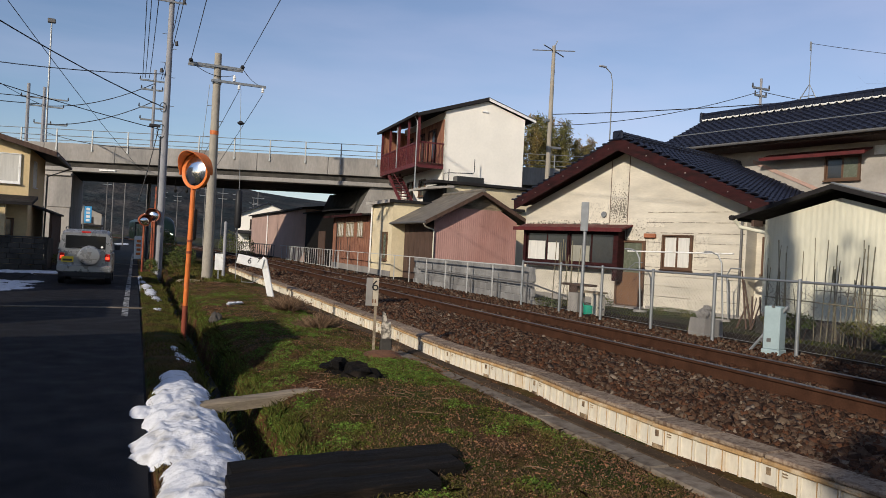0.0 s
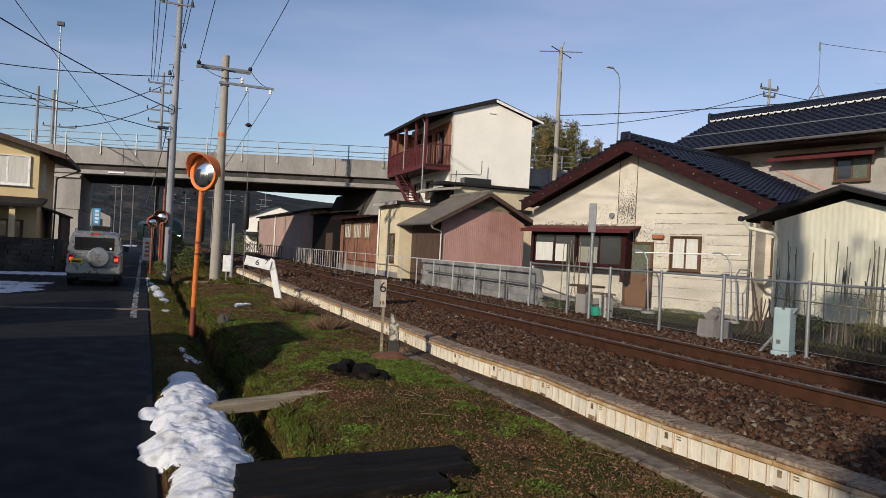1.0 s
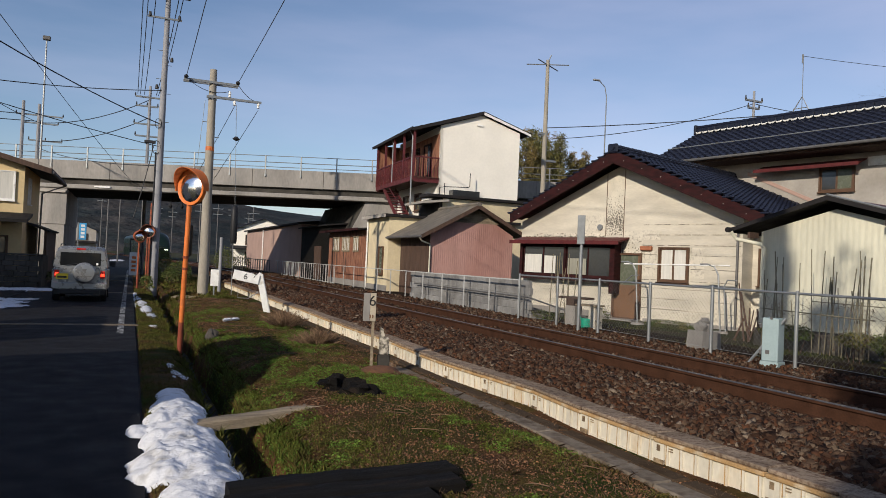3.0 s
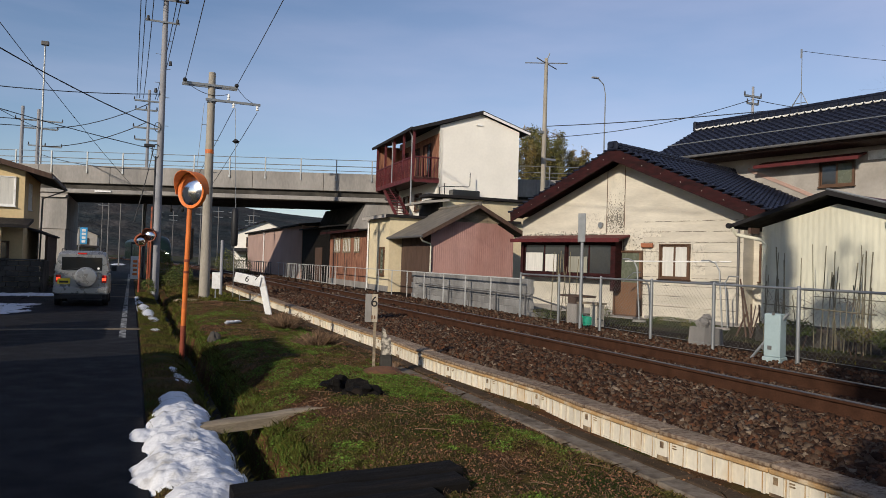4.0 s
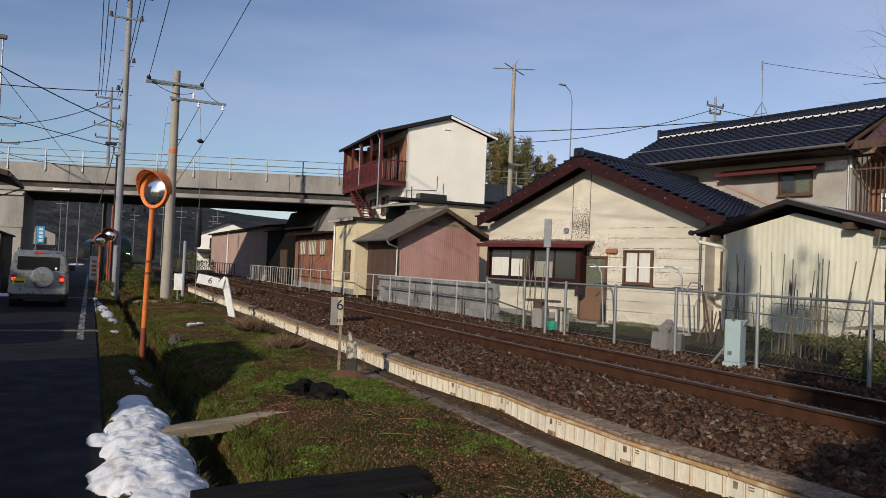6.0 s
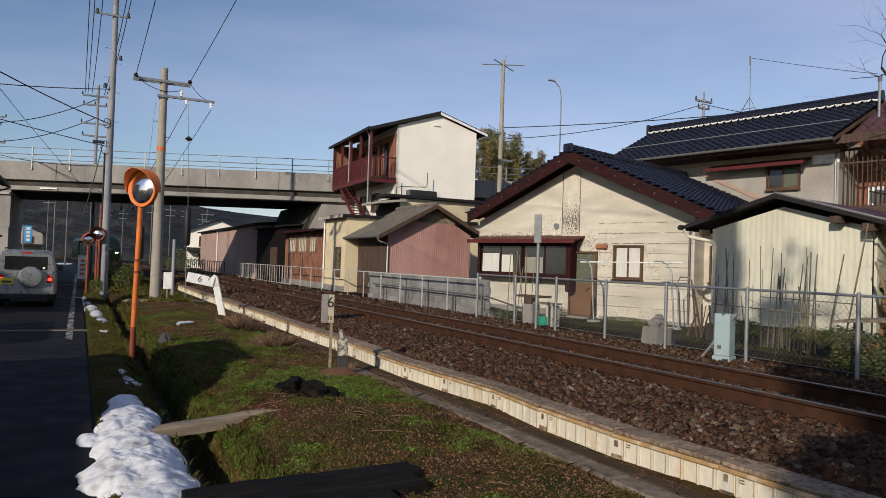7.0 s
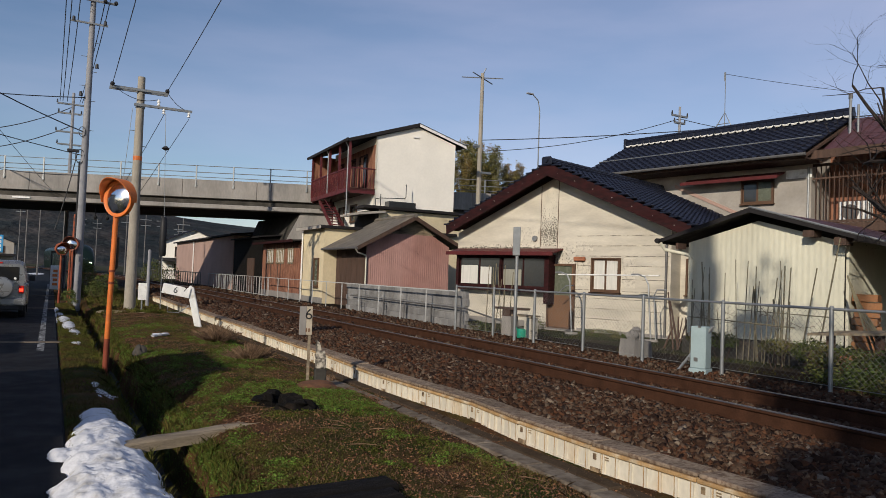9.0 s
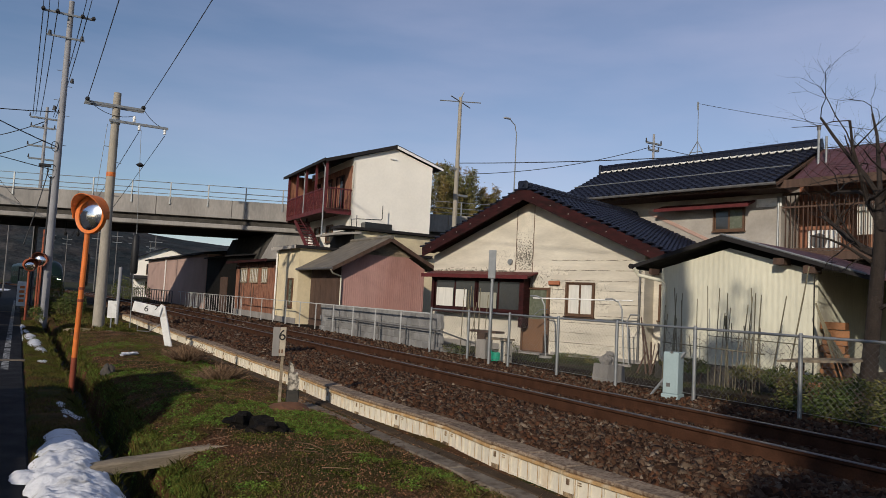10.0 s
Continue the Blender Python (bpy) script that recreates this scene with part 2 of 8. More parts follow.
grey_wood = mat("grey_wood", (0.27, 0.215, 0.145), 0.85, 0.3, 5, 0.6, 60, second=(0.14, 0.11, 0.075), cover=0.42, sscale=6, sharp=0.2, stretch=(0.3, 2, 2))
black_wood = mat("black_wood", (0.008, 0.007, 0.006), 0.8, 0.4, 6, 0.6, 60, second=(0.03, 0.02, 0.014), cover=0.33, sscale=5, sharp=0.2, stretch=(0.4, 3, 3), spec=0.1)
roof_tile = mat("roof_tile", (0.010, 0.012, 0.022), 0.38, 0.3, 6, 0.05, 60, island=0.25)
roof_grey = mat("roof_grey", (0.13, 0.115, 0.095), 0.85, 0.25, 3, 0.4, 60, second=(0.19, 0.16, 0.12), cover=0.4, sscale=1.6, sharp=0.3)
roof_dark = mat("roof_dark", (0.020, 0.018, 0.018), 0.75, 0.25, 3, 0.2, 60, spec=0.15)
roof_red = mat("roof_red", (0.085, 0.036, 0.038), 0.5, 0.25, 3, 0.1, 60)
mortar = mat("mortar", (0.70, 0.68, 0.62), 0.9, 0.1, 6, 0.2, 60)
frame_brown = mat("frame_brown", (0.10, 0.055, 0.032), 0.5, 0.2, 5, 0.05, 60)
glass_dark = mat("window_glass", (0.035, 0.037, 0.038), 0.06, 0.2, 2, 0, spec=0.7)
curtain = mat("curtain", (0.58, 0.56, 0.50), 0.8, 0.12, 3, 0.3, 30, stretch=(6, 6, 0.4))
curtain_dim = mat("curtain_dim", (0.26, 0.25, 0.20), 0.7, 0.2, 3, 0.2, 30, stretch=(6, 6, 0.4))
door_brown = mat("door_brown", (0.16, 0.085, 0.045), 0.6, 0.15, 4, 0.1, 60)
frosted = mat("frosted_pane", (0.11, 0.12, 0.085), 0.25, 0.12, 4, 0.05, 80)
# Near-black that paints the dimness of interiors, recesses and the carport.
shade_dark = mat("shade_dark", (0.03, 0.026, 0.022), 0.9, 0.2, 2, 0)
box_blue = mat("box_blue", (0.30, 0.38, 0.385), 0.55, 0.08, 4, 0.05, 60)
bamboo_pole = mat("bamboo_pole", (0.15, 0.13, 0.08), 0.6, 0.25, 5, 0.1, 60, island=0.35)
green_plastic = mat("green_plastic", (0.02, 0.30, 0.19), 0.4, 0.1, 4, 0)
bark = mat("bark", (0.026, 0.019, 0.015), 0.95, 0.35, 8, 1.0, 40, second=(0.09, 0.078, 0.066), cover=0.30, sscale=7, sharp=0.15, bdist=0.02)
hill_mat = mat("wooded_hill", (0.026, 0.032, 0.034), 1.0, 0.5, 0.05, 0.8, 0.12, second=(0.050, 0.046, 0.044), cover=0.46, sscale=0.03, sharp=0.25, bdist=5.0, spec=0.05)
silver = mat("silver_paint", (0.30, 0.30, 0.295), 0.3, 0.05, 3, 0, metal=0.6)
car_glass = mat("car_glass", (0.010, 0.011, 0.012), 0.12, 0.1, 2, 0, spec=0.3)
car_dark = mat("car_trim", (0.02, 0.02, 0.022), 0.5, 0.1, 3, 0)
red_lens = mat("red_lens", (0.55, 0.02, 0.015), 0.2, 0.1, 5, 0)
plate_yellow = mat("yellow_plate", (0.75, 0.55, 0.04), 0.5, 0.05, 5, 0)
train_green = mat("train_green", (0.005, 0.014, 0.011), 0.38, 0.1, 1, 0, spec=0.3)
sign_blue = mat("sign_blue", (0.06, 0.33, 0.62), 0.5, 0.05, 3, 0)
terracotta = mat("terracotta", (0.32, 0.12, 0.06), 0.8, 0.2, 5, 0.2, 60)
crate_wood = mat("crate_wood", (0.22, 0.10, 0.042), 0.75, 0.25, 4, 0.3, 60, island=0.25)
ink = mat("black_ink", (0.015, 0.015, 0.015), 0.6, 0.1, 5, 0)


def plain(name, rough, metal, color, emit=0.0):
    m = bpy.data.materials.new(name)
    m.use_nodes = True
    b = m.node_tree.nodes["Principled BSDF"]
    b.inputs["Base Color"].default_value = (*color, 1)
    b.inputs["Roughness"].default_value, b.inputs["Metallic"].default_value = rough, metal
    if emit:
        b.inputs["Emission Color"].default_value, b.inputs["Emission Strength"].default_value = (*color, 1), emit
    return m


mirror_mat = plain("mirror_glass", 0.16, 1.0, (0.8, 0.82, 0.84))
lamp_mat = plain("headlamp_glow", 0.3, 0.0, (1.0, 0.95, 0.75), 12.0)
tail_mat = plain("brake_lamp_glow", 0.3, 0.0, (1.0, 0.05, 0.02), 3.0)


# ---- mesh helpers ----
class Shape:
    """Vertices and faces of one part."""

    def __init__(self):
        self.v, self.f = [], []

    def add(self, verts, faces, m=None):
        o = len(self.v)
        self.v += [tuple(m @ Vector(p)) for p in verts] if m else [tuple(p) for p in verts]
        self.f += [tuple(i + o for i in f) for f in faces]
        return self

    def box(self, x0, x1, y0, y1, z0, z1, m=None, chamfer=0.0):
        if chamfer:
            c = chamfer
            ring = [(x0 + c, y0), (x1 - c, y0), (x1, y0 + c), (x1, y1 - c), (x1 - c, y1), (x0 + c, y1), (x0, y1 - c), (x0, y0 + c)]
            inner = [(min(max(x, x0 + c), x1 - c), min(max(y, y0 + c), y1 - c)) for x, y in ring]
            rows = [[(x, y, z0 + c) for x, y in ring], [(x, y, z1 - c) for x, y in ring]]
            rows = [[(x, y, z0) for x, y in inner]] + rows + [[(x, y, z1) for x, y in inner]]
            v = [p for r in rows for p in r]
            f = [tuple(range(7, -1, -1)), tuple(range(24, 32))]
            for k in range(3):
                f += [(8 * k + i, 8 * k + (i + 1) % 8, 8 * k + 8 + (i + 1) % 8, 8 * k + 8 + i) for i in range(8)]
            return self.add(v, f, m)
        v = [(x0, y0, z0), (x1, y0, z0), (x1, y1, z0), (x0, y1, z0), (x0, y0, z1), (x1, y0, z1), (x1, y1, z1), (x0, y1, z1)]
        return self.add(v, [(3, 2, 1, 0), (4, 5, 6, 7), (0, 1, 5, 4), (1, 2, 6, 5), (2, 3, 7, 6), (3, 0, 4, 7)], m)

    def tube(self, pts, radii, n=8, caps=True):
        pts = [Vector(p) for p in pts]
        if not hasattr(radii, "__len__"):
            radii = [radii] * len(pts)
        o = len(self.v)
        for i, p in enumerate(pts):
            d = (pts[min(i + 1, len(pts) - 1)] - pts[max(i - 1, 0)]).normalized()
            a = d.cross(Vector((0, 0, 1)) if abs(d.z) < 0.95 else Vector((0, 1, 0))).normalized()
            b = d.cross(a)
            for k in range(n):
                w = 2 * math.pi * k / n
                self.v.append(tuple(p + radii[i] * (a * math.cos(w) + b * math.sin(w))))
        for i in range(len(pts) - 1):
            for k in range(n):
                self.f.append((o + i * n + k, o + i * n + (k + 1) % n, o + (i + 1) * n + (k + 1) % n, o + (i + 1) * n + k))
        if caps:
            self.f.append(tuple(o + k for k in range(n))[::-1])
            self.f.append(tuple(o + (len(pts) - 1) * n + k for k in range(n)))
        return self

    def prism(self, outline, axis, a, b, m=None):
        """An outline of (p, q) pairs pushed along an axis from a to b: x takes (y, z), y takes (x, z), z takes (x, y)."""
        put = {"x": lambda p, q, w: (w, p, q), "y": lambda p, q, w: (p, w, q), "z": lambda p, q, w: (p, q, w)}[axis]
        n = len(outline)
        v = [put(p, q, a) for p, q in outline] + [put(p, q, b) for p, q in outline]
        f = [tuple(range(n)), tuple(range(2 * n - 1, n - 1, -1))] + [(i, n + i, n + (i + 1) % n, (i + 1) % n) for i in range(n)]
        return self.add(v, f, m)

    def slab(self, a, b, c, d, thick):
        """A quad with thickness below it."""
        a, b, c, d = map(Vector, (a, b, c, d))
        nrm = (b - a).cross(d - a).normalized() * thick
        v = [a, b, c, d, a - nrm, b - nrm, c - nrm, d - nrm]
        return self.add(v, [(0, 1, 2, 3), (7, 6, 5, 4), (0, 4, 5, 1), (1, 5, 6, 2), (2, 6, 7, 3), (3, 7, 4, 0)])

    def disc_solid(self, rows, n=24):
        """Turned shape round z from (radius, z) rows."""
        o = len(self.v)
        for r, z in rows:
            for k in range(n):
                w = 2 * math.pi * k / n
                self.v.append((r * math.cos(w), r * math.sin(w), z))
        for i in range(len(rows) - 1):
            for k in range(n):
                self.f.append((o + i * n + k, o + i * n + (k + 1) % n, o + (i + 1) * n + (k + 1) % n, o + (i + 1) * n + k))
        self.f.append(tuple(o + k for k in range(n))[::-1])
        self.f.append(tuple(o + (len(rows) - 1) * n + k for k in range(n)))
        return self

    def mesh(self, name, material, smooth=False, weld=False):
        me = bpy.data.meshes.new(name)
        me.from_pydata(self.v, [], self.f)
        bm = bmesh.new()
        bm.from_mesh(me)
        if weld:
            bmesh.ops.remove_doubles(bm, verts=bm.verts, dist=1e-4)
        if len(bm.faces) < 60000:
            bmesh.ops.recalc_face_normals(bm, faces=bm.faces)
        if smooth:
            for e in bm.edges:
                e.smooth = len(e.link_faces) == 2 and e.calc_face_angle(0) < radians(38)
            for fc in bm.faces:
                fc.smooth = True
        bm.to_mesh(me)
        bm.free()
        me.materials.append(material)
        return me


def thing(name, label, category, m=None, group="", kind=""):
    ob = new(name)
    ob.empty_display_size = 0.2
    if m:
        ob.matrix_basis = m
    return tagged(ob, label, category, group, kind)


def part(name, shape, material, parent=None, label="", smooth=False, weld=False):
    ob = new(name, shape.mesh(name, material, smooth, weld or name == "wall"))
    ob.parent = parent
    return tagged(ob, label)


def solid(name, shape, material, label, category, m=None, group="", kind="", smooth=False):
    ob = new(name, shape.mesh(name, material, smooth))
    if m:
        ob.matrix_basis = m
    return tagged(ob, label, category, group, kind)


def quick(name, verts, faces, material):
    me = bpy.data.meshes.new(name)
    me.from_pydata(verts, [], faces)
    me.materials.append(material)
    return me


def lerp(a, b, k):
    return a + (b - a) * k


def wobble(x, y, s):
    return noise.noise(Vector((x * s, y * s, 3.7)))


def sag(a, b, drop, n=14):
    a, b = Vector(a), Vector(b)
    return [a.lerp(b, i / n) - Vector((0, 0, drop * 4 * (i / n) * (1 - i / n))) for i in range(n + 1)]


# ---- ground ----
def shift(y):
    """How far the railway has swung towards the road at y."""
    if y < 45:
        return 0.0
    k = min(y, 140) - 45
    return -3.2 * (k / 70) ** 2 - (max(y - 140, 0) * 0.124)


PROFILE = ((-4000, 0.0), (-3.4, 0.0), (-3.3, -0.04), (0.16, -0.04), (0.22, 0.01), (0.55, 0.02), (0.80, -0.04), (0.86, -0.42), (1.08, -0.44), (1.15, -0.03),
           (1.45, 0.10), (2.3, 0.16), (3.2, 0.14), (3.5, 0.07), (4.0, 0.05), (4.36, 0.12), (4.7, 0.20), (5.4, 0.25), (8.1, 0.25), (8.7, 0.25), (9.4, 0.25), (30, 0.25),
           (4000, 0.25))


def ground_z(x, y):
    s = x - shift(y) if x > 1.3 else x
    if 0.3 < s < 1.6:
        s += 0.07 * wobble(0, y, 0.8) + 0.035 * wobble(4, y, 3.0)
    z = 0.0
    for (a, za), (b, zb) in zip(PROFILE, PROFILE[1:]):
        if a <= s <= b:
            k = (s - a) / (b - a)
            z = lerp(za, zb, k)
            break
    if 1.15 < s < 4.0:
        edge = min((s - 1.15) / 0.4, 1, (4.0 - s) / 0.8)
        z += edge * (0.05 * wobble(x, y, 0.9) + 0.03 * wobble(x, y, 3.1))
        z += edge * 0.10 * math.exp(-((s - 2.0) / 0.55) ** 2 - ((y - 9.3) / 1.3) ** 2)
    elif 0.2 < s < 0.8 or 9.4 < s < 40:
        z += 0.02 * wobble(x, y, 2.0)
    return z


def axis_steps(*spans):
    out = []
    for a, b, step in spans:
        n = max(1, round((b - a) / step))
        out += [a + (b - a) * i / n for i in range(n)]
    return out + [spans[-1][1]]


gx = axis_steps((-2500, -60, 600), (-60, -3.5, 8), (-3.5, -3.3, 0.1), (-3.3, 0.16, 3.46), (0.16, 0.80, 0.08), (0.80, 1.4, 0.035),
                (1.4, 4.4, 0.11), (4.4, 9.4, 0.3), (9.4, 20, 1.5), (20, 60, 10), (60, 2500, 600))
gy = axis_steps((-40, 2, 3), (2, 16, 0.12), (16, 34, 0.35), (34, 60, 1.5), (60, 160, 5), (160, 400, 30), (400, 3500, 600))
gv = [(x, y, ground_z(x, y)) for y in gy for x in gx]
w_ = len(gx)
gf = [(j * w_ + i, j * w_ + i + 1, (j + 1) * w_ + i + 1, (j + 1) * w_ + i) for j in range(len(gy) - 1) for i in range(w_ - 1)]
ground_me = quick("ground", gv, gf, soil)
ground_me.materials.append(gravel)
ground_me.materials.append(far_soil)
for p in ground_me.polygons:
    c = p.center
    s = c.x - shift(c.y)
    p.use_smooth = True
    p.material_index = 1 if 4.3 < s < 11.0 and c.y < 170 else (2 if (s > 9.3 or c.x < -3.3 or c.y > 60) else 0)
ground = new("ground", ground_me)
tagged(ground, "uneven verge of soil and patchy winter grass", "ground", kind="structure")

road = Shape()
ry = axis_steps((-30, 0, 10), (0, 60, 2), (60, 400, 20))
for a, b in zip(ry, ry[1:]):
    road.add([(-3.3, a, -0.02), (-1.6, a, 0.012), (0.15, a, 0.0), (0.15, b, 0.0), (-1.6, b, 0.012), (-3.3, b, -0.02)], [(0, 1, 4, 5), (1, 2, 3, 4)])
    road.add([(0.15, a, 0.0), (0.2, a, -0.06), (0.2, b, -0.06), (0.15, b, 0.0)], [(0, 1, 2, 3)])
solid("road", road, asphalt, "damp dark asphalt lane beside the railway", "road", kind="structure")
lines = Shape()
for a, b in ((15.0, 19.5), (19.7, 24.0), (24.4, 30.0), (30.3, 36.0), (36.4, 60.0)):
    lines.add([(-0.18, a, 0.007), (-0.06, a, 0.006), (-0.06, b, 0.006), (-0.18, b, 0.007)], [(0, 1, 2, 3)])
solid("road_marking", lines, road_paint, "worn white edge line on the asphalt", "road marking", kind="structure")
apron = Shape()
apron.slab((-9, 14, 0.02), (-3.28, 14, 0.005), (-3.28, 31, 0.005), (-9, 31, 0.02), 0.05)
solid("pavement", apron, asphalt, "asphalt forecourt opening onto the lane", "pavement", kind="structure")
# Pale strips: drain concrete together with a sunlit band put into colour.
joint = Shape()
for y, x0, x1 in ((16.6, -3.2, 0.3), (28.6, -3.2, 0.2), (39.5, -3.2, 0.2)):
    joint.box(x0, x1, y, y + 0.22, -0.01, 0.016)
solid("drain_cover_strip", joint, kerb_mat, "pale concrete drain strip across the lane, partly painted sunlight", "drain", kind="structure")
ditch = Shape()
for a, b in zip(gy, gy[1:]):
    if 1 < a < 60:
        ditch.add([(0.70, a, -0.40), (1.22, a, -0.40), (1.22, b, -0.40), (0.70, b, -0.40)], [(0, 1, 2, 3)])
solid("water", ditch, water, "dark shallow water in a narrow ditch", "water", kind="structure")
kerb = Shape()
for y in axis_steps((1.0, 10.6, 0.8))[:-1]:
    w_k = 0.02 * wobble(1, y, 1.1)
    kerb.box(3.49 + w_k, 3.70 + w_k, y, y + 0.785, -0.05, 0.095 - 0.008 * max(y - 5, 0) + 0.014 * random.random(), chamfer=0.014)
solid("kerb", kerb, kerb_mat, "weathered concrete edging half sunk in soil", "kerb", kind="structure")
back_kerb = Shape()
for y in axis_steps((1.0, 24.0, 1.6))[:-1]:
    back_kerb.box(3.77, 3.94, y, y + 1.58, -0.05, 0.066 + 0.014 * random.random(), chamfer=0.014)
solid("kerb", back_kerb, strip_mat, "low earth-stained concrete strip beside the cable trough", "kerb", kind="structure")

hill = Shape()
hx = axis_steps((-900, 1400, 40))
for j, (d, k) in enumerate(((520, 0.0), (600, 0.45), (680, 0.8), (780, 1.0), (900, 1.0), (1100, 0.2))):
    for x in hx:
        px = x / d
        top = 62 - 17 * min(max((px - 0.02) / 0.14, 0), 1) - 3 * min(max((px - 0.16) / 0.14, 0), 1) + 4 * wobble(x, 7, 0.012)
        hill.v.append((x, d, -1 + k * max(top, 8) * d / 700 + k * 3.5 * wobble(x, d, 0.05)))
for j in range(5):
    for i in range(len(hx) - 1):
        a = j * len(hx) + i
        hill.f.append((a, a + 1, a + len(hx) + 1, a + len(hx)))
solid("backdrop", hill, hill_mat, "dark wooded hillside far behind the bridge", "hill", kind="structure", smooth=True)


# ---- railway ----
def rail_line(x0, name):
    t = thing(name, "rusty steel rail with a polished running surface", "rail", group="rails of the track", kind="structure")
    ys = axis_steps((-6, 46, 26), (46, 200, 6))
    for pname, outline, material in (("web", ((-0.066, 0.245), (0.066, 0.245), (0.066, 0.262), (0.014, 0.278), (0.012, 0.388), (0.032, 0.404), (0.032, 0.4275), (-0.032, 0.4275), (-0.032, 0.404), (-0.012, 0.388), (-0.014, 0.278), (-0.066, 0.262)), rust),
                                     ("running_surface", ((-0.030, 0.428), (0.030, 0.428), (0.026, 0.435), (-0.026, 0.435)), rail_top)):
        s = Shape()
        n = len(outline)
        for y in ys:
            s.v += [(x0 + shift(y) + p, y, q) for p, q in outline]
        for k in range(len(ys) - 1):
            s.f += [(k * n + i, k * n + (i + 1) % n, (k + 1) * n + (i + 1) % n, (k + 1) * n + i) for i in range(n)]
        part(pname, s, material, t)


rail_line(6.22, "rail")
rail_line(7.35, "rail")
sleeper_me = Shape().box(-1.0, 1.0, -0.11, 0.11, -0.14, 0, chamfer=0.015).mesh("sleeper", sleeper_mat)
track_bed = thing("sleeper_row", "timber sleepers half buried in ballast", "sleepers", kind="structure")
for i in range(70):
    y = 1.0 + i * 0.62
    ob = new("sleeper", sleeper_me)
    ob.parent = track_bed
    ob.matrix_basis = pose(6.785 + shift(y), y, 0.248)
plates = thing("rail_fastening_row", "rusty fastening plates under the rails", "fastenings", kind="structure")
plate_me = Shape().box(-0.13, 0.13, -0.07, 0.07, 0, 0.02, chamfer=0.005).box(-0.10, -0.06, -0.03, 0.03, 0.02, 0.05).box(0.06, 0.10, -0.03, 0.03, 0.02, 0.05).mesh("plate", rust)
for i in range(45):
    for x in (6.22, 7.35):
        ob = new("plate", plate_me)
        ob.parent = plates
        ob.matrix_basis = pose(x, 1.0 + i * 0.62, 0.248)


# ---- buildings: helpers ----
def wave_sheet(s, p, along, up, width, height, pitch=0.08, depth=0.014, steps=4, thick=0.0):
    """A corrugated sheet from corner p; along and up are unit vectors."""
    p, along, up = Vector(p), Vector(along), Vector(up)
    nrm = along.cross(up).normalized()
    n = max(2, round(width / pitch * steps))
    o = len(s.v)
    tops = height if callable(height) else (lambda w: height)
    for i in range(n + 1):
        w = width * i / n
        q = p + along * w + nrm * depth * math.cos(2 * math.pi * i / steps)
        s.v += [tuple(q), tuple(q + up * tops(w))]
    for i in range(n):
        s.f.append((o + 2 * i, o + 2 * i + 2, o + 2 * i + 3, o + 2 * i + 1))


def tile_slope(s, eave_a, eave_b, ridge_b, ridge_a, pitch=0.27, course=0.24, depth=0.045):
    """Curved roof tiles in stepped courses between an eave and a ridge."""
    ea, eb, rb, ra = map(Vector, (eave_a, eave_b, ridge_b, ridge_a))
    length = ((eb - ea).length + (rb - ra).length) / 2
    rise = ((ra - ea).length + (rb - eb).length) / 2
    cols, rows = max(2, round(length / pitch)), max(2, round(rise / course))
    nrm = (eb - ea).cross(ra - ea).normalized()
    if nrm.z < 0:
        nrm = -nrm
    sub = 5
    n = cols * sub
    o = len(s.v)
    for r in range(rows + 1):
        for i in range(n + 1):
            w = i / n
            ph = (i % sub) / sub
            h = depth * (0.55 + 0.45 * math.cos(2 * math.pi * ph)) + (0.012 if ph < 0.3 else 0)
            q = ea.lerp(eb, w).lerp(ra.lerp(rb, w), r / rows)
            s.v += [tuple(q + nrm * (h - 0.012)), tuple(q + nrm * (h + 0.026))]
    stride = 2 * (n + 1)
    for r in range(rows):
        for i in range(n):
            a = o + r * stride + 2 * i
            c = a + stride
            s.f += [(a, a + 2, a + 3, a + 1), (a + 1, a + 3, c + 2, c)]


def window(parent, m, w, h, lights=2, frame_mat=None, pane_mats=None, name="window", depth=0.07, sill=True):
    """A sliding window: m puts its lower left corner on a wall whose outside looks along -y."""
    frame_mat = frame_mat or frame_brown
    root = new(name)
    root.parent, root.matrix_basis = parent, m
    s = Shape()
    s.box(-0.05, 0, -depth, 0.02, -0.04, h + 0.04).box(w, w + 0.05, -depth, 0.02, -0.04, h + 0.04)
    s.box(0, w, -depth, 0.02, h, h + 0.04).box(0, w, -depth, 0.02, -0.04, 0)
    part("window_frame", s, frame_mat, root)
    for i in range(lights):
        a, b = w * i / lights, w * (i + 1) / lights
        y = -0.022 - 0.02 * (i % 2)
        sash = Shape().box(a, a + 0.035, y, y + 0.02, 0, h).box(b - 0.035, b, y, y + 0.02, 0, h)
        sash.box(a + 0.035, b - 0.035, y, y + 0.02, 0, 0.04).box(a + 0.035, b - 0.035, y, y + 0.02, h - 0.035, h)
        part("sash", sash, frame_mat, root)
        pm = (pane_mats or [glass_dark])[i % len(pane_mats or [1])]
        part("pane", Shape().box(a + 0.035, b - 0.035, y + 0.006, y + 0.014, 0.04, h - 0.035), pm, root)
    if sill:
        part("sill", Shape().box(-0.07, w + 0.07, -depth - 0.05, 0.0, -0.075, -0.04), frame_mat, root)
    return root


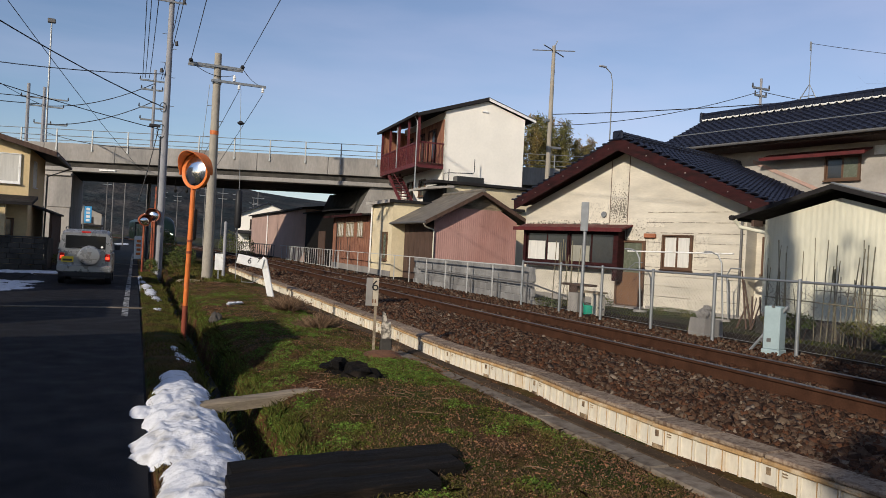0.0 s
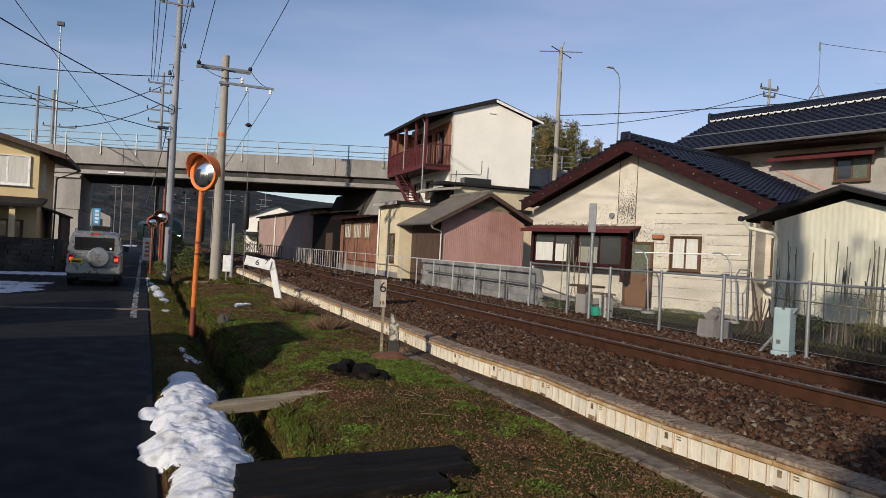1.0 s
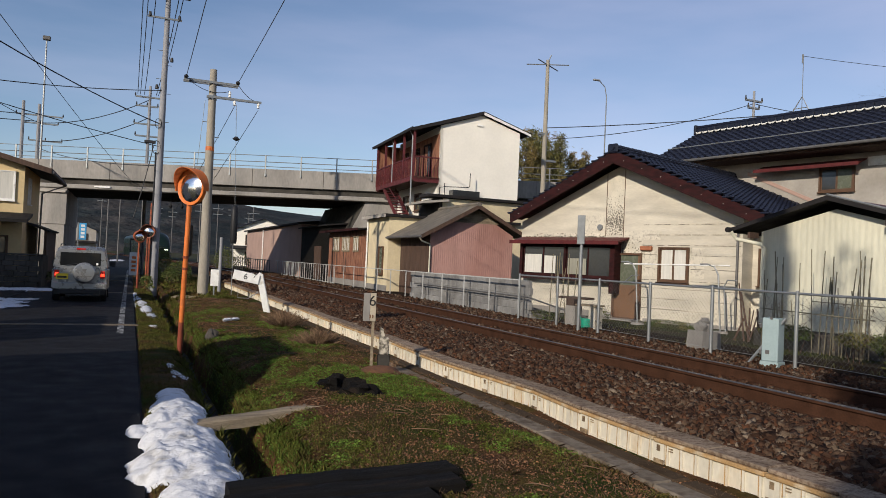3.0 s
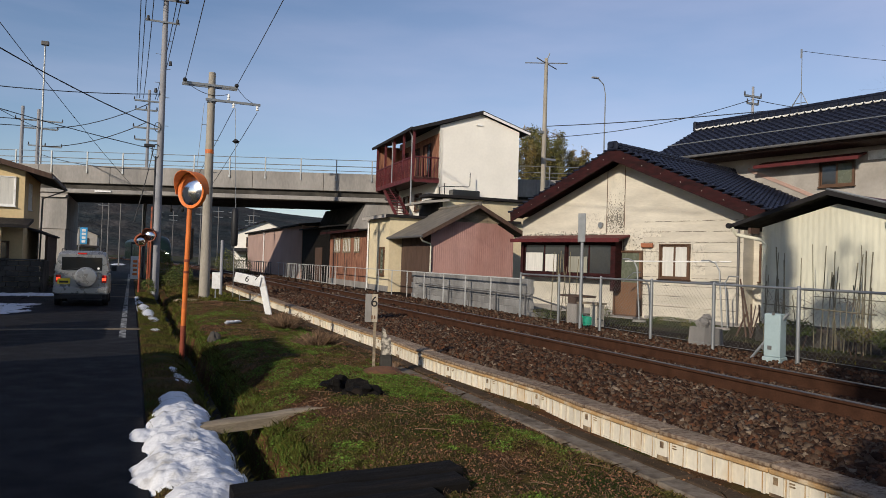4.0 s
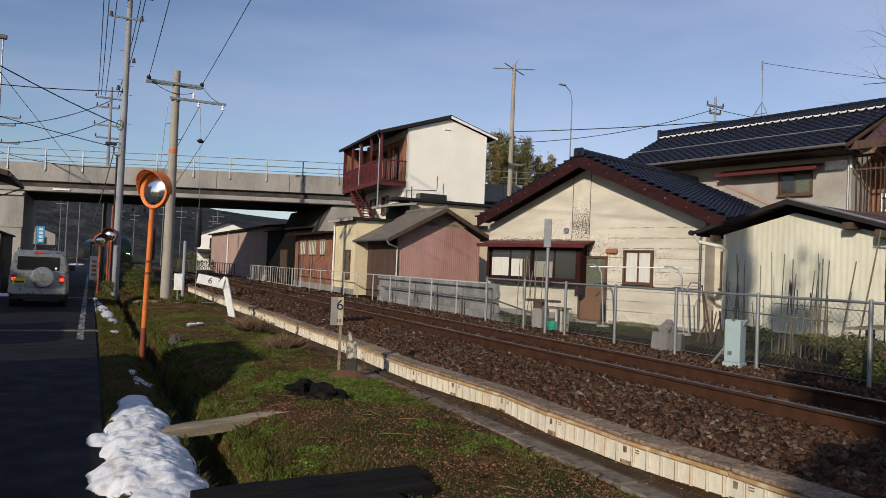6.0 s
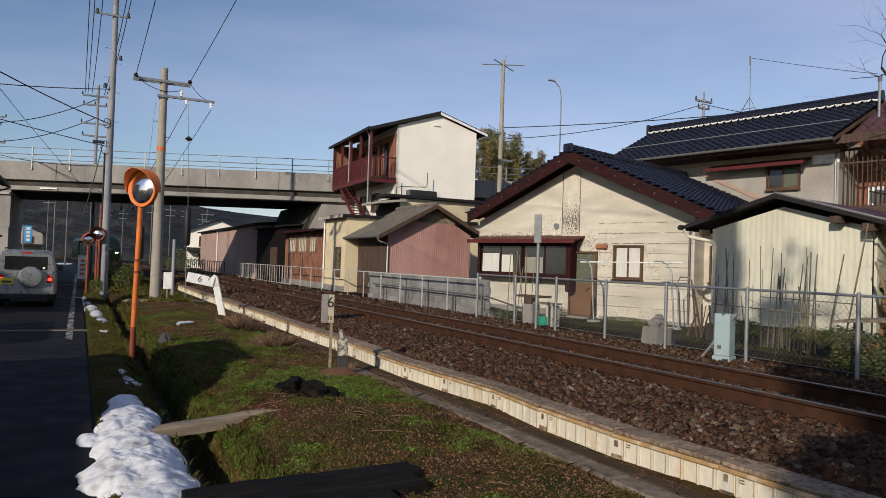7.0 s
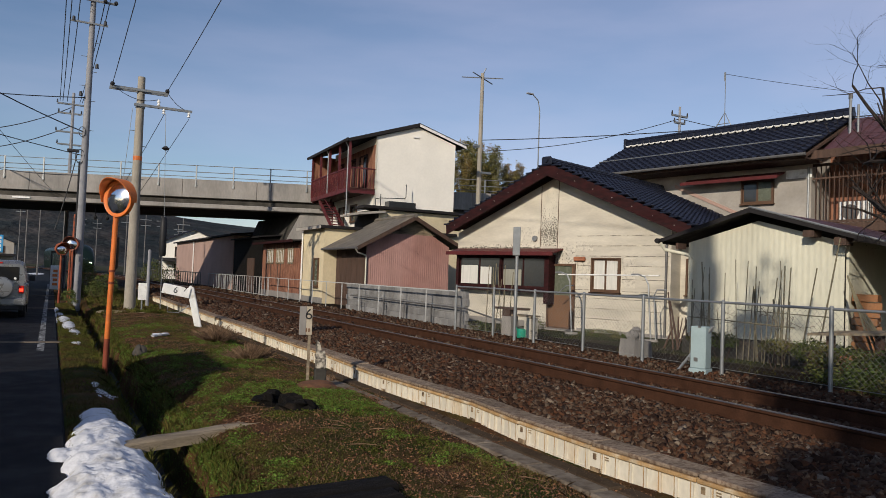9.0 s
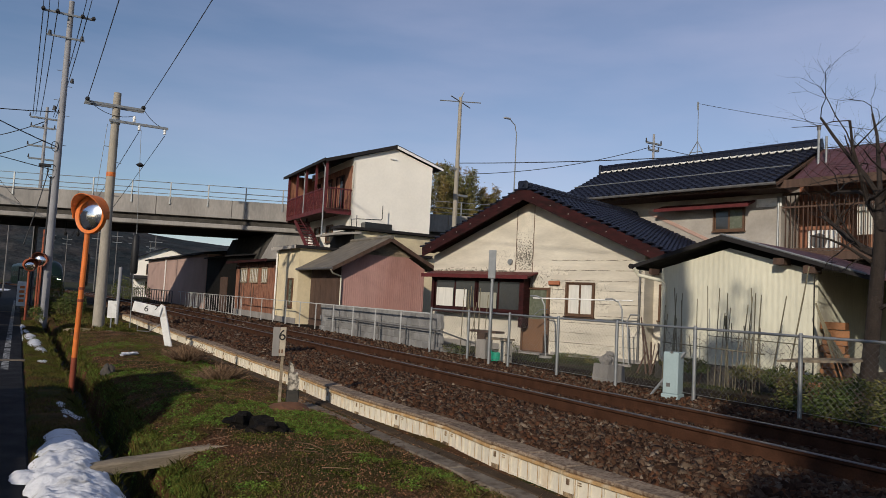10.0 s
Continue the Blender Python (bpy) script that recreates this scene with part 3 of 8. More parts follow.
def wall_with_holes(s, w0, w1, z0, top, holes, thick=0.16):
    """A wall in the plane y = 0 (outside towards -y) from w0 to w1 along x, with a top outline and rectangular holes (a, b, lo, hi)."""
    cuts = sorted({w0, w1, *[h[0] for h in holes], *[h[1] for h in holes], *[p for p in top[1] if w0 < p < w1]})
    fz = top[0]
    for a, b in zip(cuts, cuts[1:]):
        mid = (a + b) / 2
        gaps = sorted((h[2], h[3]) for h in holes if h[0] < mid < h[1])
        lo = z0
        for g0, g1 in gaps + [(None, None)]:
            hi_a, hi_b = (fz(a), fz(b)) if g0 is None else (g0, g0)
            if min(hi_a, hi_b) > lo + 1e-4:
                s.add([(a, 0, lo), (b, 0, lo), (b, 0, hi_b), (a, 0, hi_a), (a, thick, lo), (b, thick, lo), (b, thick, hi_b), (a, thick, hi_a)],
                      [(0, 1, 2, 3), (7, 6, 5, 4), (0, 4, 5, 1), (1, 5, 6, 2), (2, 6, 7, 3), (3, 7, 4, 0)])
            lo = g1


def gable_fn(mid, apex, slope):
    return (lambda w: apex - slope * abs(w - mid)), (mid,)


def flat_fn(z):
    return (lambda w: z), ()


def facing(x, y, deg, z=0.0):
    """A frame whose -y looks out of a wall: deg 0 looks along -x (towards the track), 90 along -y."""
    return pose(x, y, z, 0, 0, deg - 90)


# ---- white gabled house ----
# local frame: x to the right along the gable wall, y into the house
HOUSE = facing(12.83, 16.62, 18)
house = thing("house", "weathered cream stucco house with dark tiled gable roof", "house", HOUSE)
BASE = 0.22
s = Shape()
wall_with_holes(s, -4.06, 3.30, BASE, gable_fn(-0.22, 4.66, 0.42), [(1.03, 1.83, 1.40, 2.26), (-0.42, 0.40, 0.30, 2.06), (-3.75, -0.35, 1.36, 2.30)])
part("wall", s, stucco, house, "cream stucco gable wall with grey weather stains")
part("wall", Shape().box(-4.06, -3.90, 0.16, 10.0, BASE, 3.05), stucco, house)
part("wall", Shape().box(3.14, 3.30, 0.16, 10.0, BASE, 3.05), stucco, house)
part("wall", Shape().box(-3.90, 3.14, 9.84, 10.0, BASE, 3.05), stucco, house)
part("interior", Shape().box(-3.88, 3.12, 0.9, 1.0, BASE, 3.0), shade_dark, house)
for i, z in enumerate((0.62, 0.90, 1.18, 1.40, 1.72, 2.08, 2.34, 2.62, 2.90)):
    for a, b in ((0.46, 0.96), (1.93, 3.28)) if 1.3 < z < 2.3 else ((0.46, 1.9), (1.94, 3.28)):
        part("weatherboard_joint", Shape().box(a + 0.03 * wobble(i, a, 3), b - 0.12 * abs(wobble(a, i, 3)), -0.007, 0.0, z, z + 0.016 + 0.008 * wobble(i, b, 5)), joint_dirt, house)
for x0, x1, z0, z1, m_ in ((-0.78, -0.20, 2.62, 4.3, mildew),
                           (-4.0, -0.80, 2.52, 2.60, stucco_dirty), (-3.6, -0.80, 2.60, 2.68, stucco_spots), (-1.7, -0.80, 2.68, 3.2, stucco_trace), (-0.18, 0.46, 2.10, 2.5, stucco_spots), (-0.18, 1.0, 2.5, 2.75, stucco_trace),
                           (0.46, 1.0, 1.5, 2.2, stucco_trace), (1.9, 2.3, 1.5, 2.3, stucco_trace), (0.6, 3.2, 0.36, 0.6, stucco_trace), (-4.0, -0.6, 0.45, 0.65, stucco_trace)):
    part("stain", Shape().box(x0, x1, -0.004, 0.002, z0, z1), m_, house, "mottled grey mildew on stucco")
part("wall_joint", Shape().box(-0.80, -0.785, -0.012, 0, 2.6, 4.5).box(-0.195, -0.18, -0.012, 0, 2.06, 4.58), frame_brown, house)
# roof
R_AP, R_SL, R_X, R_Y0, R_Y1 = 4.94, 0.437, -0.22, -0.55, 10.4
for sgn, R_W in ((-1, 3.86), (1, 4.30)):
    e0, e1 = (R_X + sgn * R_W, R_Y0, R_AP - R_SL * R_W), (R_X + sgn * R_W, R_Y1, R_AP - R_SL * R_W)
    r0, r1 = (R_X, R_Y0, R_AP), (R_X, R_Y1, R_AP)
    s = Shape()
    tile_slope(s, e0, e1, r1, r0)
    part("roof", s, roof_tile, house, "glossy blue-black clay roof tiles")
    deck = Shape()
    q = [(e0[0], R_Y0 + 0.02, e0[2] - 0.02), (e1[0], R_Y1, e1[2] - 0.02), (R_X, R_Y1, R_AP - 0.02), (R_X, R_Y0 + 0.02, R_AP - 0.02)]
    deck.slab(*(q if sgn > 0 else q[::-1]), 0.06)
    part("roof_deck", deck, dark_wood, house)
    barge = Shape()
    n_, m_ = (R_X + sgn * R_W, R_AP - R_SL * R_W), (R_X, R_AP)
    barge.prism([(n_[0], n_[1] + 0.02), (m_[0], m_[1] + 0.02), (m_[0], m_[1] - 0.34), (n_[0] - sgn * 0.02, n_[1] - 0.28)], "y", R_Y0 - 0.04, R_Y0)
    part("barge_board", barge, red_wood, house, "peeling dark red barge board")
    for i in range(18):
        k = i / 18
        x, z = lerp(n_[0], m_[0], k), lerp(n_[1], m_[1], k)
        part("verge_tile", Shape().box(x - 0.12, x + 0.12, R_Y0 - 0.05, R_Y0 + 0.16, z + 0.02, z + 0.075, chamfer=0.02), roof_tile, house)
    soffit = Shape()
    soffit.slab((e0[0], R_Y0, e0[2] - 0.12), (R_X, R_Y0, R_AP - 0.12), (R_X, 0.0, R_AP - 0.12), (e0[0], 0.0, e0[2] - 0.12), 0.02)
    part("soffit", soffit, red_wood, house)
rt_me = Shape().box(-0.12, 0.12, 0, 0.29, 0.0, 0.09, chamfer=0.02).tube([(0, 0, 0.12), (0, 0.29, 0.12)], [0.085, 0.075], 8).mesh("ridge_tile", roof_tile)
for i in range(36):
    ob = new("ridge_tile", rt_me)
    ob.parent, ob.matrix_basis = house, pose(R_X, R_Y0 - 0.03 + i * 0.30, R_AP)
part("ridge_end_tile", Shape().box(R_X - 0.17, R_X + 0.17, R_Y0 - 0.10, R_Y0 - 0.03, R_AP - 0.06, R_AP + 0.20, chamfer=0.04), roof_tile, house)
part("ridge_end_disc", Shape().tube([(R_X, R_Y0 - 0.13, R_AP + 0.09), (R_X, R_Y0 - 0.10, R_AP + 0.09)], 0.075, 12), roof_tile, house)
# bay window with red awning
s = Shape().box(-3.82, -3.72, -0.32, 0, 1.26, 2.38).box(-0.40, -0.24, -0.32, 0, 0.95, 2.38).box(-3.72, -0.40, -0.32, 0, 1.26, 1.40).box(-3.72, -0.40, -0.32, 0, 2.28, 2.38)
part("bay_frame", s, red_wood, house, "dark red painted timber bay frame")
aw = Shape().slab((-4.04, -0.55, 2.42), (0.02, -0.55, 2.42), (0.02, 0.0, 2.56), (-4.04, 0.0, 2.56), 0.045)
aw.box(-4.06, 0.04, -0.58, -0.55, 2.33, 2.44)
part("awning", aw, awning_red, house, "dark red sheet metal awning")
window(house, pose(-3.72, -0.22, 1.40), 1.65, 0.88, 2, red_wood, [glass_dark], sill=False)
window(house, pose(-2.0, -0.22, 1.40), 1.60, 0.88, 2, red_wood, [glass_dark], sill=False)
for x0, x1, z1, m_ in ((-3.64, -2.95, 2.02, curtain), (-2.84, -2.40, 1.98, curtain), (-1.93, -1.25, 1.92, curtain_dim)):
    part("curtain", Shape().box(x0, x1, -0.268, -0.264, 1.45, z1), m_, house, "half-height pale window curtain")
window(house, pose(1.03, 0.0, 1.40), 0.80, 0.86, 2, frame_brown, [curtain, curtain])
# back door
dr = new("door")
dr.parent, dr.matrix_basis = house, pose(-0.42, 0, 0.30)
part("door_frame", Shape().box(-0.06, 0, -0.05, 0.05, 0, 1.82).box(0.82, 0.88, -0.05, 0.05, 0, 1.82).box(0, 0.82, -0.05, 0.05, 1.76, 1.82).box(0, 0.82, -0.05, 0.05, -0.03, 0.02), frame_brown, dr)
part("door_panel", Shape().box(0, 0.82, -0.02, 0.02, 0.02, 0.85).box(0, 0.06, -0.021, 0.02, 0.85, 1.76).box(0.76, 0.82, -0.021, 0.02, 0.85, 1.76).box(0.06, 0.76, -0.021, 0.02, 0.85, 0.92), door_brown, dr)
part("pane", Shape().box(0.06, 0.76, -0.008, 0.0, 0.92, 1.76), frosted, dr)
part("door_handle", Shape().tube([(0.74, -0.05, 0.86), (0.74, -0.05, 0.98)], 0.012, 6), steel, dr)
part("hood_vent", Shape().box(0.42, 0.78, -0.10, 0, 2.20, 2.32, chamfer=0.02), terracotta, house, "small rusty vent hood")
part("round_vent", Shape().tube([(-0.98, -0.06, 2.85), (-0.98, 0.02, 2.85)], 0.085, 12), steel, house)
part("downpipe", Shape().tube([(3.20, -0.06, 0.3), (3.20, -0.06, 2.7), (3.34, -0.12, 2.88)], 0.032, 8), steel_dark, house)
part("door_step", Shape().box(-0.55, 0.55, -0.55, -0.05, 0.12, 0.28, chamfer=0.015), concrete, house)
part("plinth", Shape().box(-4.07, -0.5, -0.04, 0.0, 0.1, 0.42).box(0.56, 3.31, -0.04, 0.0, 0.1, 0.34), concrete, house)
part("gutter", Shape().tube([(R_X + R_W + 0.05, -0.5, 2.98), (R_X + R_W + 0.05, 10.3, 2.98)], 0.05, 8), steel_dark, house)
for sgn, ln in ((-1, 3.7), (1, 4.1)):  # nail heads and worn spots on the barge boards
    for k in range(7):
        d = ln * (k + 0.6) / 7
        part("nail_plate", Shape().box(R_X + sgn * d - 0.012, R_X + sgn * d + 0.014, R_Y0 - 0.048, R_Y0 - 0.04, R_AP - R_SL * d - 0.16, R_AP - R_SL * d - 0.138), concrete, house)
part("wall", Shape().box(3.30, 4.15, 0.55, 0.70, BASE, 2.9), stucco, house)
window(house, pose(3.52, 0.55, 1.42), 0.45, 0.86, 1, frame_brown, [glass_dark])

# ---- corrugated shed ----
SHED = facing(12.0, 10.3, 10)
shed = thing("shed", "cream corrugated metal shed with shallow dark roof", "shed", SHED)
s = Shape()
wave_sheet(s, (-0.78, 0, 0.62), (1, 0, 0), (0, 0, 1), 3.14, lambda w: 2.95 - 0.27 * abs(w - 1.52) - 0.62, 0.11, 0.0022, 6)
part("wall", s, cream_sheet, shed, "cream painted ribbed sheet metal")
s = Shape()
wave_sheet(s, (-0.60, 4.5, 0.62), (0, -1, 0), (0, 0, 1), 4.5, 1.95, 0.16, 0.012, 6)
part("wall", s, cream_sheet, shed)
part("wall_lining", Shape().box(-0.56, 2.34, 0.03, 0.08, 0.62, 2.3), shade_dark, shed)
for sgn, half, y1 in ((-1, 1.97, 4.8), (1, 2.65, 4.8)):
    s = Shape()
    z1 = 3.17 - 0.29 * half
    a = [(0.74 + sgn * half, -0.34, z1), (0.74 + sgn * half, y1, z1), (0.74, y1, 3.17), (0.74, -0.34, 3.17)]
    s.slab(*(a if sgn > 0 else a[::-1]), 0.05)
    part("roof", s, roof_red if sgn > 0 else roof_dark, shed)
    s = Shape().prism([(0.74 + sgn * (half + 0.02), z1 - 0.07), (0.74 + sgn * (half + 0.02), z1 + 0.01), (0.74, 3.18), (0.74, 3.09)], "y", -0.37, -0.33)
    part("fascia", s, roof_dark, shed)
part("roof_edge", Shape().tube([(0.74, -0.36, 3.20), (3.36, -0.36, 2.43)], 0.022, 6), steel, shed)
part("gutter", Shape().tube([(-1.24, -0.5, 2.56), (-1.24, 4.6, 2.50)], 0.055, 8), roof_dark, shed)
part("downpipe", Shape().tube([(-1.20, -0.42, 2.52), (-1.16, -0.30, 2.38), (-0.72, -0.12, 2.28), (-0.66, -0.08, 2.20), (-0.66, -0.08, 0.35)], 0.038, 8), cream_sheet, shed)
for x0, x1, z0, z1 in ((1.75, 1.95, 2.60, 2.72), (2.3, 2.5, 2.44, 2.58), (-0.9, -0.84, 2.4, 2.52)):
    part("bracket", Shape().box(x0, x1, -0.3, 0, z0, z1), dark_wood, shed)
part("foundation", Shape().box(-0.62, 2.6, -0.42, 4.4, 0.15, 0.60, chamfer=0.02), concrete_dark_shade, shed, "dark mossy concrete foundation wall")
# Carport back is near-black to hold the shade below its roof.
part("carport_back", Shape().box(2.45, 7.5, 4.3, 4.4, 0.2, 2.6), shade_dark, shed)
part("wall", Shape().box(2.35, 2.40, 0.09, 4.3, 0.6, 2.55), cream_sheet, shed)
part("carport_post", Shape().box(6.0, 6.12, 0.3, 0.42, 0.2, 2.3), dark_wood, shed)
part("carport_roof", Shape().slab((3.36, -0.3, 2.40), (7.5, -0.3, 2.0), (7.5, 4.8, 2.0), (3.36, 4.8, 2.40), 0.05), roof_red, shed)

# ---- blue tiled house behind ----
BLUE = facing(19.78, 13.75, 11)
blue = thing("house", "two-storey grey rendered house with glazed blue tile roof", "house", BLUE)
s = Shape()
wall_with_holes(s, -8.3, 0.0, 0.25, flat_fn(5.75), [(-2.12, -1.16, 4.33, 5.0)])
# Mottled evenly all over; the dark band below the eaves is cast shadow.
part("wall", s, grey_wall, blue, "grey-beige render with mottled darker patches")
part("wall", Shape().box(-8.3, -8.14, 0.16, 5.0, 0.25, 5.75), grey_wall, blue)
part("wall", Shape().box(-0.16, 0, 0.16, 5.0, 0.25, 5.75), grey_wall, blue)
part("gable_end", Shape().prism([(0.0, 5.75), (4.0, 5.75), (1.8, 6.95)], "x", -0.16, 0.0), dark_wood, blue)
part("interior", Shape().box(-8.1, -0.2, 0.6, 0.7, 0.25, 5.7), shade_dark, blue)
window(blue, pose(-2.12, 0, 4.33), 0.96, 0.67, 2, frame_brown, [glass_dark, frosted])
part("awning", Shape().slab((-4.06, -0.5, 5.06), (-0.80, -0.5, 5.06), (-0.80, 0, 5.24), (-4.06, 0, 5.24), 0.05).box(-4.08, -0.78, -0.53, -0.5, 4.98, 5.09), awning_red, blue, "long dark red metal awning")
part("band", Shape().box(-0.75, 0.02, -0.03, 0, 5.0, 5.26), white_paint, blue)
part("flashing", Shape().prism([(-4.6, 5.0), (-4.6, 5.12), (-1.6, 3.75), (-1.6, 3.63)], "y", -0.03, 0.0), mauve_wall, blue)
part("eave_board", Shape().box(-8.0, 0.3, -1.05, 0.0, 5.40, 5.45), dark_wood, blue)
E_Z, RZ_Z, R_L = 5.54, 7.05, -7.9
s = Shape()
tile_slope(s, (0.35, -1.15, E_Z), (R_L, -1.15, E_Z), (R_L, 1.8, RZ_Z), (0.6, 1.8, RZ_Z), 0.28, 0.25, 0.05)
part("roof", s, roof_tile, blue, "glazed blue-black clay roof tiles")
part("roof_deck", Shape().slab((R_L, -1.13, E_Z - 0.03), (0.35, -1.13, E_Z - 0.03), (0.6, 1.8, RZ_Z - 0.03), (R_L, 1.8, RZ_Z - 0.03), 0.08), dark_wood, blue)
part("roof_deck", Shape().slab((0.6, 1.8, RZ_Z - 0.03), (0.35, 5.2, E_Z), (R_L, 5.2, E_Z), (R_L, 1.8, RZ_Z - 0.03), 0.08), dark_wood, blue)
rt_me = Shape().box(0, 0.262, -0.14, 0.14, 0, 0.20, chamfer=0.02).tube([(0, 0, 0.23), (0.262, 0, 0.23)], [0.10, 0.09], 8).mesh("ridge_tile", roof_tile)
sc_me = Shape().tube([(-0.12, -0.17, 0.045), (-0.06, -0.19, 0.0), (0.06, -0.19, 0.0), (0.12, -0.17, 0.045)], [0.015, 0.034, 0.034, 0.015], 6).mesh("plaster_scallop", mortar)
for i in range(31):
    for nm, me, dx in (("ridge_tile", rt_me, R_L - 0.05), ("plaster_scallop", sc_me, R_L + 0.08)):
        ob = new(nm, me)
        ob.parent, ob.matrix_basis = blue, pose(dx + i * 0.272, 1.8, RZ_Z)
part("gutter", Shape().tube([(R_L, -1.20, E_Z - 0.03), (0.35, -1.20, E_Z - 0.03)], 0.05, 8), steel_dark, blue)
part("snow_guard", Shape().tube([(R_L, -0.05, E_Z + 0.68), (0.3, -0.05, E_Z + 0.68)], 0.018, 6), steel, blue)
part("ridge_end_tile", Shape().box(R_L - 0.16, R_L - 0.04, 1.6, 2.0, RZ_Z - 0.06, RZ_Z + 0.34, chamfer=0.04), roof_tile, blue)
part("downpipe", Shape().tube([(-0.05, -0.08, 0.3), (-0.05, -0.08, 5.3)], 0.035, 8), steel, blue)
# lattice veranda wing
wing = thing("house_wing", "brown veranda wing with lattice screen and red roof", "house", BLUE @ pose(0, 0, 0.2))
lat = new("lattice_screen")
lat.parent = wing
s = Shape().box(0.05, 6.0, -0.04, 0.02, 3.42, 3.50).box(0.05, 6.0, -0.04, 0.02, 5.10, 5.18).box(0.05, 6.0, -0.03, 0.01, 4.72, 4.77)
part("rail", s, dark_wood, lat)
bar_me = Shape().box(-0.011, 0.011, -0.02, 0.012, 3.50, 5.10).mesh("bar", dark_wood)
for i in range(42):
    ob = new("bar", bar_me)
    ob.parent, ob.matrix_basis = lat, pose(0.15 + i * 0.125 + 0.01 * (i % 3), 0, 0)
part("floor_slab", Shape().box(0.0, 6.2, -0.15, 2.5, 3.15, 3.40), dark_wood, wing)
part("wall", Shape().box(0.0, 6.4, 1.3, 1.45, 3.4, 6.5), brown_wood, wing)
# Lower wing wall below is near-black, its shade put into the colour.
part("wall", Shape().box(0.0, 6.2, 0.5, 0.62, 0.0, 3.15), shade_dark, wing)
part("roof", Shape().slab((0.62, -0.7, 5.46), (6.5, -0.7, 5.46), (6.5, 1.6, 6.75), (0.62, 1.6, 6.75), 0.06), roof_red, wing, "reddish ribbed metal roof")
s = Shape()
for i in range(20):
    x = 0.65 + i * 0.3
    s.tube([(x, -0.7, 5.475), (x, 1.6, 6.765)], 0.018, 4)
part("roof_rib", s, roof_red, wing)
part("fascia", Shape().box(0.0, 6.5, -0.74, -0.70, 5.22, 5.46), dark_wood, wing)
ac = thing("air_conditioner", "off-white air conditioner outdoor unit on the veranda", "air conditioner", BLUE @ pose(0.65, 0.35, 3.60))
part("casing", Shape().box(0, 0.82, 0, 0.30, 0.04, 0.66, chamfer=0.02), white_paint, ac)
part("fan_grille", Shape().tube([(0.32, -0.012, 0.34), (0.32, 0.0, 0.34)], 0.23, 20), steel_dark, ac)
part("foot", Shape().box(0.05, 0.77, 0.02, 0.28, 0.0, 0.04), steel_dark, ac)
flue = thing("flue_pipe", "pair of shiny steel flue pipes above the roof", "chimney", BLUE @ pose(0.9, 0.4, 6.25))
part("pipe", Shape().tube([(0, 0, 0), (0.0, 0.02, 1.05)], 0.04, 10), steel, flue)
part("pipe", Shape().tube([(0.2, 0.05, 0), (0.2, 0.07, 0.85)], 0.035, 10), steel, flue)
part("cowl", Shape().tube([(0, 0.02, 1.05), (0.0, 0.02, 1.2)], 0.06, 10), steel_dark, flue)
cloth = thing("laundry", "white laundry hanging on the veranda", "laundry", BLUE @ pose(2.0, 0.4, 4.1))
s = Shape()
wave_sheet(s, (0, 0, 0), (1, 0, 0), (0, 0, 1), 0.45, 0.95, 0.15, 0.025, 6)
part("cloth", s, curtain, cloth)
part("cloth_rail", Shape().tube([(-0.3, 0, 0.97), (1.4, 0, 0.97)], 0.012, 6), steel, cloth)

# ---- pink shed ----
pink = thing("shed", "old pink corrugated iron shed with grey roof", "shed", pose(0, 0, 0))
s = Shape()
PX0, PX1, PY0, PY1 = 11.0, 14.75, 26.85, 30.2
wave_sheet(s, (PX0, PY0, 0.25), (1, 0, 0), (0, 0, 1), PX1 - PX0, lambda w: min(3.05, 3.62 - 0.55 * abs(w + 11.0 - 12.9)), 0.09, 0.0035, 4)
part("wall", s, pink_sheet, pink, "faded pink corrugated iron")
s = Shape()
for i in range(18):
    a = PX0 + (PX1 - PX0) * i / 18
    b = a + (PX1 - PX0) / 18 - 0.008
    za, zb = (3.95 - 0.53 * abs(q - 12.9) for q in (a, b))
    if max(za, zb) > 3.32:
        s.add([(a, PY0 - 0.01, 3.30), (b, PY0 - 0.01, 3.30), (b, PY0 - 0.01, max(zb, 3.31)), (a, PY0 - 0.01, max(za, 3.31)),
               (a, PY0 + 0.02, 3.30), (b, PY0 + 0.02, 3.30), (b, PY0 + 0.02, max(zb, 3.31)), (a, PY0 + 0.02, max(za, 3.31))],
              [(0, 1, 2, 3), (7, 6, 5, 4), (0, 4, 5, 1), (1, 5, 6, 2), (2, 6, 7, 3), (3, 7, 4, 0)])
part("gable_cladding", s, grey_wood, pink, "weathered grey gable boards")
board_me = Shape().box(-0.02, 0.0, 0, 0.30, 0.25, 2.75).mesh("board", dark_wood)
for i in range(11):
    ob = new("board", board_me)
    ob.parent, ob.matrix_basis = pink, pose(PX0 - 0.006 * (i % 2), PY0 + 0.02 + i * 0.305, 0)
for sgn, half, z1 in ((-1, 2.5, 2.68), (1, 2.35, 2.86)):
    s = Shape()
    q = [(12.9 + sgn * half, PY0 - 0.45, z1), (12.9 + sgn * half, PY1 + 0.3, z1), (12.9, PY1 + 0.3, 4.05), (12.9, PY0 - 0.45, 4.05)]
    s.slab(*(q if sgn > 0 else q[::-1]), 0.07)
    part("roof", s, roof_grey, pink, "lichened grey sheet roof")
    s = Shape().prism([(12.9 + sgn * half, z1 - 0.16), (12.9 + sgn * half, z1 + 0.0), (12.9, 4.05), (12.9, 3.87)], "y", PY0 - 0.48, PY0 - 0.45)
    part("barge_board", s, dark_wood, pink)
part("ridge_cap", Shape().tube([(12.9, PY0 - 0.5, 4.06), (12.9, PY1 + 0.3, 4.06)], 0.09, 8), roof_grey, pink)
